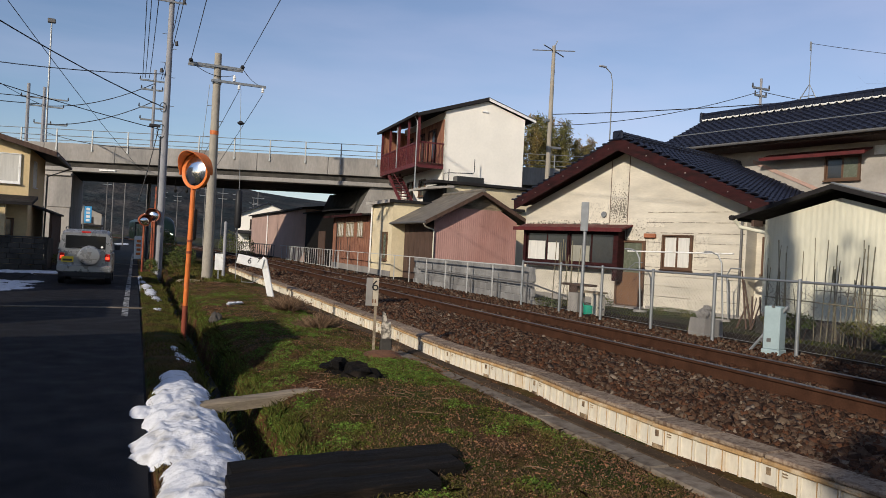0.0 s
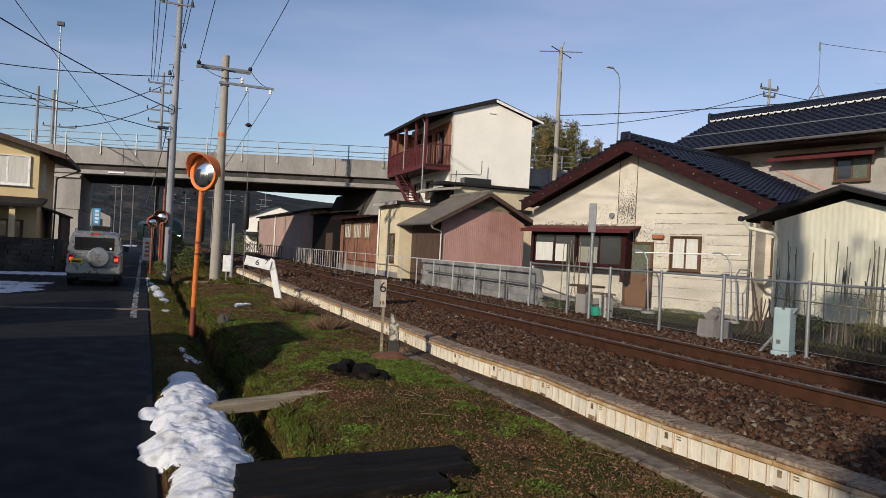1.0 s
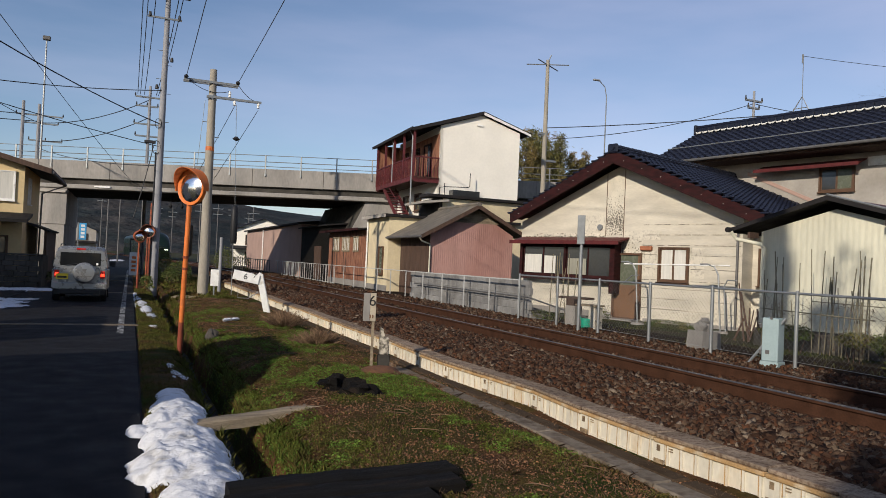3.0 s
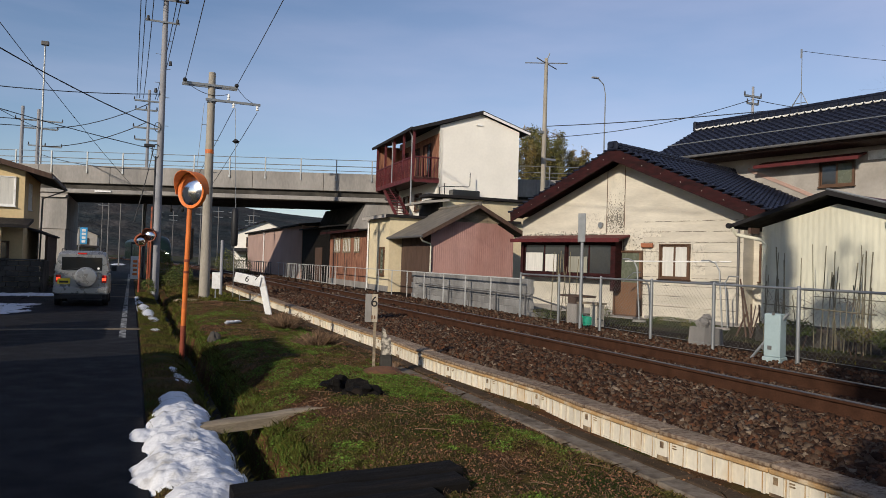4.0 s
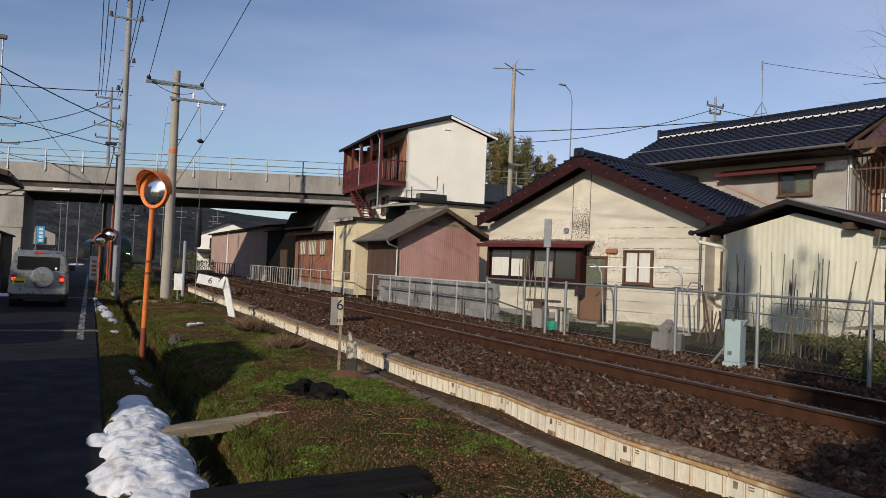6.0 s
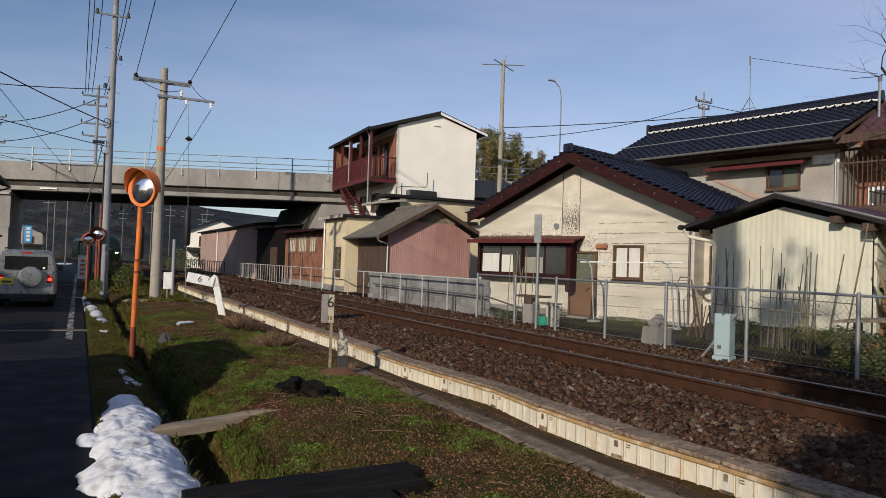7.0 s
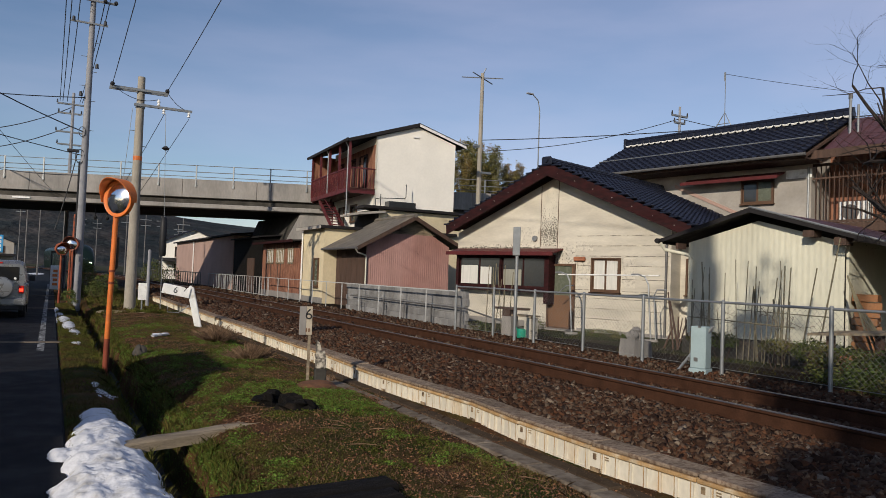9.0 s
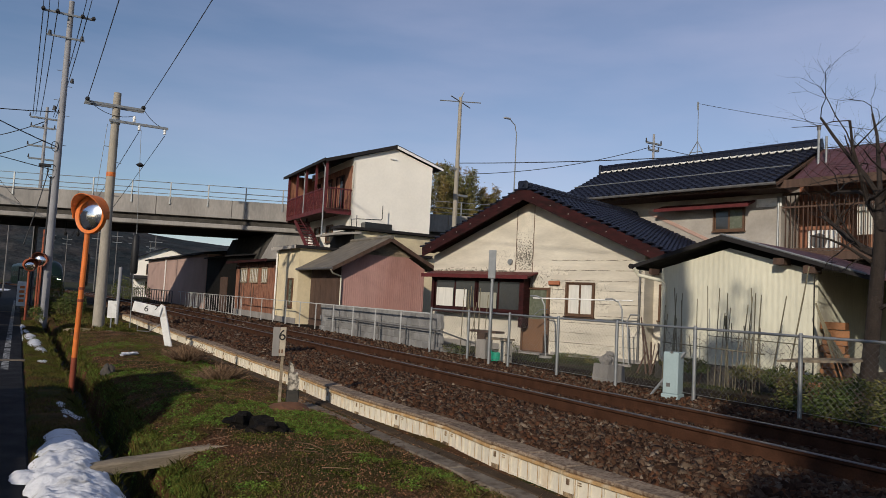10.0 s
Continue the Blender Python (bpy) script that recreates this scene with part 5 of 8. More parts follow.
slot_me = Shape().box(-0.012, -0.001, 0.86, 0.925, 0.13, 0.136).box(-0.012, -0.001, 0.86, 0.925, 0.150, 0.156).mesh("vent_slot", clip_steel)
# the run has settled unevenly: sideways offset at each joint of the near units
KINK = (0.10, 0.13, 0.14, 0.09, 0.0, 0.005, 0.09, 0.015, -0.04, -0.03, 0.0, 0.02, 0.0)
for i in range(32):
    y = 0.57 + i * UNIT
    a, b = (KINK[k] if k < len(KINK) else 0.02 * wobble(5, 0.57 + k * UNIT, 0.35) for k in (i, i + 1))
    dz = 0.045 + 0.016 * wobble(2, y, 0.6)
    at = pose(4.03 + a, y, dz, 0.6 * wobble(4, y, 1.3), 1.2 * wobble(9, y, 1.0), math.degrees(math.atan2(a - b, UNIT)))
    for nm, me in (("side", side_me), ("lid", lid_me), ("rim", rim_me), ("joint_clip", clip_me), ("joint_foot", foot_me), ("vent_slot", slot_me)):
        ob = new(nm, me)
        ob.parent, ob.matrix_basis = trough, at
    for k in range(7 if i < 16 else 0):
        ob = new("seam", seam_me)
        ob.parent, ob.matrix_basis = trough, at @ pose(0, k * 0.145, 0)
part("back_side", Shape().box(4.20, 4.24, 1.0, 34.4, 0.05, 0.22), trough_side, trough)

# ---- fences ----
fence = thing("chain_link_fence", "galvanised chain-link fence with round top rail", "fence")
FX = 9.2
posts = [4.3, 6.10, 7.88, 9.60, 11.22, 12.86, 14.5, 16.3]
for i, y in enumerate(posts):
    part("post", Shape().tube([(FX, y, 0.15), (FX, y, 1.40)], 0.030, 10).tube([(FX, y, 1.40), (FX, y, 1.43)], [0.034, 0.02], 10), steel, fence, smooth=True)
part("post", Shape().tube([(FX - 0.35, 8.55, 0.15), (FX - 0.02, 8.05, 1.0)], 0.022, 8), steel, fence)
part("top_rail", Shape().tube([(FX, posts[0] - 1.6, 1.385), (FX, posts[-1], 1.385)], 0.020, 8), steel, fence)
part("tension_wire", Shape().tube([(FX, posts[0] - 1.6, 0.36), (FX, posts[-1], 0.36)], 0.004, 4), steel, fence)
for a, b in zip([posts[0] - 1.6] + posts, posts):
    s = Shape()
    w, h, step = b - a, 1.0, 0.085
    n = int((w + h) / step)
    for k in range(n + 1):
        d = k * step
        for flip in (0, 1):
            y0, z0 = max(0, d - h), min(d, h)
            y1, z1 = min(d, w), max(0, d - w)
            p, q = (y0, z0), (y1, z1)
            if flip:
                p, q = (w - p[0], p[1]), (w - q[0], q[1])
            if abs(p[0] - q[0]) < 0.01:
                continue
            s.tube([(FX + (0.003 if flip else -0.003), a + p[0], 0.36 + p[1]), (FX + (0.003 if flip else -0.003), a + q[0], 0.36 + q[1])], 0.0019, 3, caps=False)
    part("wire_mesh", s, mesh_wire, fence)

pfence = thing("post_fence", "pale painted steel post and rail fence along the track", "fence")
for i in range(21):
    y = 16.9 + i * 1.72
    part("post", Shape().box(9.505, 9.535, y - 0.015, y + 0.015, 0.15, 1.26), fence_paint, pfence)
part("top_rail", Shape().box(9.50, 9.54, 16.9, 52, 1.235, 1.265), fence_paint, pfence)
for y0 in (26.0, 52.0):
    if y0 < 50:  # closer balusters by the bridge
        for i in range(24):
            y = 36.0 + i * 0.55
            part("baluster", Shape().box(9.51, 9.53, y - 0.01, y + 0.01, 0.3, 1.235), fence_paint, pfence)
        part("low_rail", Shape().box(9.51, 9.53, 36, 49, 0.34, 0.37), fence_paint, pfence)
far_f = thing("post_fence", "grey steel fence beyond the bridge", "fence")
for i in range(30):
    part("post", Shape().box(9.3 + shift(54 + i), 9.35 + shift(54 + i), 53 + i, 53.05 + i, 0.2, 1.25), steel_dark, far_f)
part("top_rail", Shape().tube([(9.32 + shift(y + 1), y, 1.25) for y in range(53, 83, 3)], 0.03, 5), steel_dark, far_f)
hand = thing("pipe_handrail", "dark pipe handrail in front of the block wall", "handrail")
part("rail", Shape().tube([(9.68, 25.0, 0.82), (9.68, 16.6, 0.80), (9.66, 15.9, 0.72), (9.8, 13.6, 0.42)], 0.022, 8), steel_dark, hand)
for y in (24.2, 22.0, 20.4, 18.6, 16.9, 15.2):
    part("post", Shape().tube([(9.68, y, 0.15), (9.68, y, 0.80 if y > 16 else 0.62)], 0.02, 6), steel_dark, hand)

wall2 = thing("block_wall", "pale grey concrete block wall behind the fence", "wall", pose(9.85, 17.1, 0.24))
blk = Shape().box(0, 0.12, 0.004, 0.394, 0.004, 0.194, chamfer=0.01).mesh("block", block_mat)
for r in range(5):
    for i in range(22):
        ob = new("block", blk)
        ob.parent, ob.matrix_basis = wall2, pose(0.002 * (i % 3), i * 0.4 - (0.2 if r % 2 else 0), r * 0.2)
part("mortar", Shape().box(0.012, 0.108, -0.15, 8.7, 0, 0.99), block_mat, wall2)
part("low_block", Shape().box(-0.12, 0.3, -0.5, -0.22, 0, 0.12, chamfer=0.01), concrete, wall2)


# ---- convex traffic mirrors ----
def mirror_post(name, x, y, z0, height, lean, r, label, head_yaw, paint=None):
    paint = paint or orange
    t = thing(name, label, "traffic mirror", pose(x, y, z0), group="orange traffic mirrors")
    top = (lean, 0, height)
    part("post", Shape().tube([(lean * 0.16, 0, 0.42), top], 0.042, 12), paint, t, smooth=True)
    part("post_foot", Shape().tube([(0, 0, -0.2), (lean * 0.16, 0, 0.42)], 0.044, 12), orange_low, t, "rusty dark red foot of the post", smooth=True)
    for k in (0.55, 0.63):
        part("clamp", Shape().tube([(lean * k, 0, height * k - 0.02), (lean * k, 0, height * k + 0.02)], 0.050, 12), orange_low, t)
    head = new("mirror_head")
    head.parent = t
    head.matrix_basis = pose(lean + 0.02, -0.10, height + r * 0.95, 90, 0, head_yaw)
    rows = [(r * math.sin(a), 0.10 * (1 - (math.sin(a)) ** 2)) for a in [0.5 * math.pi * (1 - i / 8) for i in range(9)]]
    part("mirror", Shape().disc_solid([(r * 0.93, 0.0)] + [(r * 0.93 * (1 - i / 8), 0.085 * (1 - (1 - i / 8) ** 2)) for i in range(1, 8)] + [(0.004, 0.085)], 32), mirror_mat, head, smooth=True)
    part("rim", Shape().disc_solid([(r * 0.90, -0.05), (r, -0.04), (r * 1.02, 0.0), (r, 0.03), (r * 0.92, 0.02)], 32), paint, head, smooth=True)
    hood = Shape()
    n = 20
    for i in range(n + 1):
        w = math.pi * (-0.06 + 1.12 * i / n)
        dep = 0.06 + 0.17 * max(math.sin(w), 0)
        c_, s_ = math.cos(w) * r * 1.06, math.sin(w) * r * 1.06
        hood.v += [(c_, s_, -0.06), (c_, s_, dep), (c_ * 1.03, s_ * 1.03, dep), (c_ * 1.03, s_ * 1.03, -0.06)]
    for i in range(n):
        a = 4 * i
        hood.f += [(a, a + 4, a + 5, a + 1), (a + 1, a + 5, a + 6, a + 2), (a + 2, a + 6, a + 7, a + 3), (a + 3, a + 7, a + 4, a)]
    part("hood", hood, paint, head, "orange sheet metal sun hood", smooth=True)
    part("bracket", Shape().box(-0.05, 0.05, -0.10, 0.10, -0.14, -0.04).tube([(0, -0.12, -0.10), (0, 0.3, -0.10)], 0.02, 6), orange, head)
    return t


mirror_post("traffic_mirror", 0.82, 12.9, 0.0, 2.40, 0.04, 0.295, "orange post with round convex mirror and hood", -50)
# The far posts get the darker orange that paints their shade in.
mirror_post("traffic_mirror", 0.62, 32.4, 0.0, 2.1, 0.0, 0.27, "orange mirror post by the utility pole, darkened for shade", -20, orange_shaded)
mirror_post("traffic_mirror", 0.30, 31.9, 0.0, 1.9, 0.0, 0.24, "orange mirror post with small mirror, darkened for shade", 25, orange_shaded)
orange_p = thing("marker_post", "orange banded warning post beside the lane", "post", pose(0.72, 33.0, 0))
part("post", Shape().tube([(0, 0, 0), (0.02, 0, 3.6)], 0.06, 10), orange_shaded, orange_p)
part("sleeve", Shape().tube([(0, 0, 0.5), (0, 0, 1.6)], 0.075, 10), orange_low, orange_p)


# ---- utility poles and wires ----
def insulator(parent, p, r=0.055, h=0.14):
    part("insulator", Shape().tube([p, (p[0], p[1], p[2] + h * 0.4), (p[0], p[1], p[2] + h * 0.5), (p[0], p[1], p[2] + h)], [r, r * 0.6, r, r * 0.5], 8), white_paint, parent, "white porcelain insulator")


pole = thing("utility_pole", "round concrete utility pole with two steel crossarms", "utility pole", pose(2.30, 25.8, 0.05))
part("shaft", Shape().tube([(0, 0, -0.3), (0.0, 0, 7.80)], [0.185, 0.115], 16), pole_concrete, pole, smooth=True)
part("band", Shape().tube([(0, 0, 5.02), (0, 0, 5.16)], [0.143, 0.142], 16), orange, pole, "faded orange band")
arm1 = new("crossarm")
arm1.parent = pole
part("arm", Shape().box(-0.95, 0.85, -0.16, -0.11, 7.30, 7.38).box(-0.95, 0.85, 0.11, 0.16, 7.30, 7.38), steel, arm1)
arm2 = new("crossarm")
arm2.parent = pole
part("arm", Shape().box(-0.20, 1.62, -0.18, -0.11, 6.80, 6.88), steel, arm2)
part("collar", Shape().tube([(0, 0, 6.76), (0, 0, 6.92)], 0.15, 12), steel, pole)
for x in (-0.88, 0.80):
    part("strain_insulator", Shape().tube([(x, -0.3, 7.42), (x, -0.15, 7.42), (x, 0, 7.42)], [0.04, 0.075, 0.05], 8), wire_mat, pole)
for x in (0.72, 1.52):
    insulator(pole, (x, -0.15, 6.64), 0.055, 0.18)
insulator(pole, (0.55, -0.15, 6.90), 0.055, 0.2)
for k, z in enumerate((4.4, 4.95, 5.5, 6.0)):
    part("step_bolt", Shape().tube([(-0.28 if k % 2 else -0.13, 0, z), (0.13 if k % 2 else 0.28, 0, z)], 0.012, 5), steel, pole)
part("jumper", Shape().tube(sag((-0.88, -0.1, 7.40), (0.55, -0.15, 7.1), 0.22, 8), 0.010, 4).tube(sag((0.80, -0.1, 7.4), (1.5, -0.15, 6.85), 0.12, 8), 0.010, 4), wire_mat, pole)
wt = thing("cable_weight", "black cylindrical weight hanging on a thin wire", "cable weight", pose(3.20, 25.6, 0))
part("wire", Shape().tube([(0, 0, 3.25), (-0.12, 0, 6.7)], 0.008, 4).tube([(0, 0, 1.95), (0.02, 0, 0.2)], 0.012, 4), steel, wt)
part("weight", Shape().tube([(0, 0, 1.95), (0, 0, 2.02), (0, 0, 3.18), (0, 0, 3.26)], [0.08, 0.115, 0.115, 0.06], 12), black_rubber, wt, smooth=True)
part("insulator", Shape().tube([(-0.07, 0, 5.48), (-0.07, 0, 5.54), (-0.07, 0, 5.62)], [0.05, 0.13, 0.04], 10), wire_mat, wt)
wt2 = thing("cable_weight", "black cylindrical sleeve hanging beside the pole", "cable weight", pose(1.78, 25.9, 0))
part("weight", Shape().tube([(0, 0, 1.45), (0, 0, 1.52), (0, 0, 2.5), (0, 0, 2.56)], [0.08, 0.12, 0.12, 0.06], 12), black_rubber, wt2, smooth=True)
part("wire", Shape().tube([(0, 0, 2.55), (0.3, 0, 6.8)], 0.008, 4), steel, wt2)

pole2 = thing("utility_pole", "tall grey utility pole with many crossarms", "utility pole", pose(0.92, 32.6, 0))
part("shaft", Shape().tube([(0, 0, -0.3), (0.03, 0, 12.9)], [0.17, 0.10], 14), pole_grey, pole2, smooth=True)
part("crossarm", Shape().box(-1.0, 0.9, -0.16, -0.10, 12.25, 12.33), steel, pole2)
part("crossarm", Shape().box(-0.75, 0.6, -0.16, -0.10, 11.30, 11.37), steel, pole2)
for x in (-0.95, -0.45, 0.45, 0.85):
    part("strain_insulator", Shape().tube([(x, -0.4, 12.3), (x, -0.25, 12.3), (x, -0.1, 12.3)], [0.05, 0.085, 0.05], 8), wire_mat, pole2)
for x, z in ((-0.65, 11.4), (0.5, 11.4), (0.28, 9.6), (-0.25, 8.4)):
    part("pin_insulator", Shape().tube([(x, -0.13, z - 0.06), (x, -0.13, z + 0.12)], [0.075, 0.05], 8), wire_mat, pole2)
part("cable_loop", Shape().tube([(-0.15 + 0.16 * math.cos(w), -0.12, 5.9 + 0.28 * math.sin(w)) for w in [k * math.pi / 8 for k in range(17)]], 0.018, 5, caps=False), wire_mat, pole2)
part("cable_loop", Shape().tube([(-0.12 + 0.12 * math.cos(w), -0.14, 6.9 + 0.2 * math.sin(w)) for w in [k * math.pi / 8 for k in range(17)]], 0.014, 5, caps=False), wire_mat, pole2)
part("junction_box", Shape().box(-0.62, -0.18, -0.15, 0.0, 6.05, 6.17, chamfer=0.02), wire_mat, pole2)
part("riser_cable", Shape().tube([(-0.16, -0.05, 0.1), (-0.16, -0.05, 5.7)], 0.03, 6).tube(sag((-0.25, 0, 6.0), (-0.9, 0.1, 2.9), 0.15, 8), 0.02, 5), wire_mat, pole2)
for k in range(7):
    part("step_bolt", Shape().tube([(-0.3 if k % 2 else -0.1, 0, 7 + k * 0.6), (0.1 if k % 2 else 0.3, 0, 7 + k * 0.6)], 0.012, 5), steel, pole2)


def far_pole(x, y, h, arms, r=0.13, label="grey utility pole with crossarms far along the lane", m=None):
    t = thing("utility_pole", label, "utility pole", pose(x, y, 0), group="distant utility poles")
    part("shaft", Shape().tube([(0, 0, -0.3), (0, 0, h)], [r, r * 0.65], 8), m or pole_grey, t)
    for z, a, b in arms:
        part("crossarm", Shape().box(a, b, -0.06, 0.06, z, z + 0.1), steel, t)
        for k in range(3):
            xx = lerp(a, b, k / 2)
            part("insulator", Shape().tube([(xx, 0, z + 0.08), (xx, 0, z + 0.30)], [0.055, 0.03], 6), wire_mat, t)
    return t


far_pole(0.70, 52, 12.5, ((11.7, -0.9, 0.8), (11.1, -0.8, 0.5), (9.9, -0.9, 0.8), (9.1, -0.8, 0.7)), 0.13)
far_pole(-6.8, 62, 12.2, ((11.3, -1.5, 1.6), (10.7, -1.1, 1.3), (9.4, -0.6, 1.6)), 0.17)
far_pole(-7.6, 60, 12.0, (), 0.16, "leaning grey stay pole behind the house")
for x, y, h in ((-1.4, 95, 9.5), (-2.6, 92, 10), (-4.6, 130, 11), (0.8, 70, 8), (4.2, 140, 10), (7.2, 150, 10), (8.6, 105, 9), (12.5, 120, 9.5), (16, 130, 10), (19.5, 135, 9), (15, 100, 8)):
    far_pole(x, y, h, ((h - 0.9, -0.8, 0.8), (h - 1.8, -0.7, 0.7)), 0.09, m=steel_dark)
lamp = thing("lamp_post", "slim grey lamp post behind the house", "street lamp", pose(-6.2, 58.5, 0))
part("post", Shape().tube([(0, 0, 0), (0, 0, 16.3)], [0.1, 0.05], 8), steel, lamp)
part("head", Shape().box(-0.25, 0.25, -0.15, 0.15, 16.2, 16.5, chamfer=0.04), steel_dark, lamp)
mast = thing("utility_pole", "rusty grey pole with a crossed antenna top", "utility pole", pose(19.8, 33.0, 0))
part("shaft", Shape().tube([(0, 0, 0), (0.0, 0, 12.6)], [0.17, 0.09], 10), pole_concrete, mast)
part("antenna_arm", Shape().tube([(-1.0, 0.5, 12.35), (1.0, -0.5, 12.35)], 0.03, 5).tube([(-0.9, -0.5, 12.4), (1.0, 0.6, 12.3)], 0.03, 5).tube([(0, 0, 12.5), (0.2, 0, 12.9)], 0.03, 5), steel, mast)
part("bracket", Shape().box(-0.1, 0.7, -0.1, 0.1, 7.2, 7.3), steel, mast)
part("bracket", Shape().box(-0.4, 0.1, -0.1, 0.1, 8.6, 8.7), steel, mast)
sl = thing("street_lamp", "tall curved street lamp behind the roofs", "street lamp", pose(27.2, 38.0, 0))
part("post", Shape().tube([(0, 0, 0), (0, 0, 12.6), (-0.15, 0, 13.2), (-0.6, 0, 13.55)], [0.06, 0.035, 0.03, 0.03], 8), steel, sl)
part("head", Shape().box(-1.05, -0.55, -0.09, 0.09, 13.50, 13.60, chamfer=0.03), pole_grey, sl)
ant = thing("antenna", "thin television aerial on a roof tripod", "antenna", BLUE @ pose(-3.84, 1.8, 7.25))
part("pole", Shape().tube([(0, 0, 0), (0, 0, 2.05)], 0.014, 6), steel, ant)
part("tripod", Shape().tube([(-0.4, 0, 0), (0, 0, 0.6), (0.3, 0, 0)], 0.02, 5).tube([(-0.3, 0, 0.2), (0.2, 0, 0.2)], 0.015, 5), steel, ant)
part("elements", Shape().tube([(-0.02, 0, 1.75), (-0.02, 0, 2.05)], 0.035, 6), steel, ant)
p3 = far_pole(31.3, 30, 11.9, ((11.3, -0.6, 0.6), (10.9, -0.4, 0.4)), 0.10, "utility pole behind the tiled roof")
p4 = far_pole(31.4, 20, 9.0, ((8.5, -0.6, 0.6), (8.1, -0.4, 0.4)), 0.10, "utility pole behind the veranda roof")

cables = thing("overhead_cables", "sagging black overhead power and telephone cables", "cables")


def cable(a, b, drop, r=0.012):
    part("cable", Shape().tube(sag(a, b, drop), r, 4, caps=False), wire_mat, cables)


for dx in (-0.95, -0.75, -0.45, 0.45, 0.62):
    cable((0.92 + dx, 32.4, 12.32), (0.70 + dx * 0.8, 52, 11.9), 0.35, 0.018)
    cable((0.92 + dx, 32.4, 12.32), (0.6 + dx * 1.2, -8, 12.4), 0.5, 0.013)
cable((1.42, 25.5, 7.47), (1.2, -8, 9.4), 0.3, 0.011)
cable((3.10, 25.5, 7.47), (3.1, -8, 9.6), 0.3, 0.011)
cable((3.02, 25.65, 6.65), (1.9, 38, 3.6), 0.1, 0.011)
cable((3.82, 25.65, 6.62), (2.5, 40, 3.2), 0.1, 0.011)
cable((0.85, 32.5, 6.9), (-9, 16, 9.3), 0.5, 0.022)
cable((0.85, 32.5, 5.95), (-12, 26, 8.2), 0.3, 0.016)
cable((0.85, 32.5, 8.3), (-14, 30, 8.3), 0.6, 0.018)
cable((0.7, 52, 11.6), (-6.8, 62, 10.8), 0.5, 0.03)
cable((0.7, 52, 10.4), (-6.8, 62, 9.4), 0.5, 0.03)
cable((-6.8, 62, 10.9), (-30, 58, 11.0), 0.4, 0.03)
cable((-6.8, 62, 11.4), (-30, 60, 11.8), 0.4, 0.03)
cable((-6.8, 62, 8.9), (0.8, 34, 5.3), 0.3, 0.02)
cable((-7, 22, 7.6), (-6.8, 62, 10.8), 0.3, 0.02)
cable((-3.5, 18, 7.4), (0.9, 52, 5.0), 0.25, 0.012)
cable((19.9, 33, 9.0), (33, 12, 9.3), 0.35, 0.022)
cable((31.3, 30, 11.2), (19.9, 33, 8.4), 0.4, 0.018)
cable((31.3, 30, 11.2), (31.4, 20, 8.6), 0.3, 0.018)
cable((20.8, 17.9, 9.25), (23.5, 11.5, 7.4), 0.1, 0.008)


# ---- snow on the verge ----
def snow_patch(blobs, label, seed, step=0.022, rough=1.0, base=None):
    """A lumpy drift: blobs are (x, y, rx, ry, height)."""
    x0, x1 = min(b[0] - b[2] for b in blobs), max(b[0] + b[2] for b in blobs)
    y0, y1 = min(b[1] - b[3] for b in blobs), max(b[1] + b[3] for b in blobs)
    nx, ny = max(4, int((x1 - x0) / step)), max(4, int((y1 - y0) / step))
    s, idx, hs = Shape(), {}, {}
    for j in range(ny + 1):
        for i in range(nx + 1):
            x, y = lerp(x0, x1, i / nx), lerp(y0, y1, j / ny)
            h = 0.0
            for bx, by, rx, ry, bh in blobs:
                d = ((x - bx) / rx) ** 2 + ((y - by) / ry) ** 2
                d += rough * 0.5 * noise.noise(Vector((x * 5 + seed, y * 5, 0))) + rough * 0.32 * noise.noise(Vector((x * 14, y * 14 + seed, 2)))
                h = max(h, 0.52 * bh * math.sqrt(max(0, 1 - d)))
            if h > 0:
                h *= 1 + 0.34 * noise.noise(Vector((x * 6, y * 4, seed))) + 0.13 * noise.noise(Vector((x * 17, y * 14, seed))) + 0.05 * noise.noise(Vector((x * 38, y * 38, seed)))
            hs[i, j] = (x, y, h)
    for j in range(ny):
        for i in range(nx):
            q = [(i, j), (i + 1, j), (i + 1, j + 1), (i, j + 1)]
            if any(hs[k][2] > 0 for k in q):
                f = []
                for k in q:
                    if k not in idx:
                        idx[k] = len(s.v)
                        x, y, h = hs[k]
                        g = max(ground_z(x, y), -0.02 if x < 0.82 else -0.1) if base is None else base
                        if x < 0.2:
                            g = 0.0
                        s.v.append((x, y, g - 0.02 + h))
                    f.append(idx[k])
                s.f.append(tuple(f))
    return solid("snow_drift", s, snow_mat, label, "snow", group="old snow along the lane", smooth=True)


snow_patch([(0.50, 8.45, 0.19, 0.62, 0.12), (0.50, 7.85, 0.27, 0.65, 0.18), (0.46, 7.2, 0.29, 0.70, 0.22), (0.18, 6.92, 0.17, 0.24, 0.13), (0.44, 6.55, 0.32, 0.62, 0.25), (0.60, 6.15, 0.22, 0.6, 0.2),
            (0.40, 5.72, 0.37, 0.50, 0.28), (0.58, 5.4, 0.25, 0.40, 0.2), (0.52, 4.98, 0.30, 0.28, 0.22), (0.76, 4.80, 0.22, 0.17, 0.26), (0.42, 4.55, 0.25, 0.42, 0.24)],
           "lumpy grainy white snow bank at the road edge", 1.0, 0.017, 0.5)
snow_patch([(0.57, 10.75, 0.07, 0.28, 0.06), (0.62, 10.2, 0.09, 0.30, 0.06), (0.70, 9.85, 0.10, 0.25, 0.05), (0.57, 9.75, 0.05, 0.16, 0.04)], "thin strip of melting snow on grass", 4.0, 0.02, 1.3)
snow_patch([(0.50, 16.3, 0.12, 0.35, 0.06)], "small patch of old snow", 6.0, 0.04)
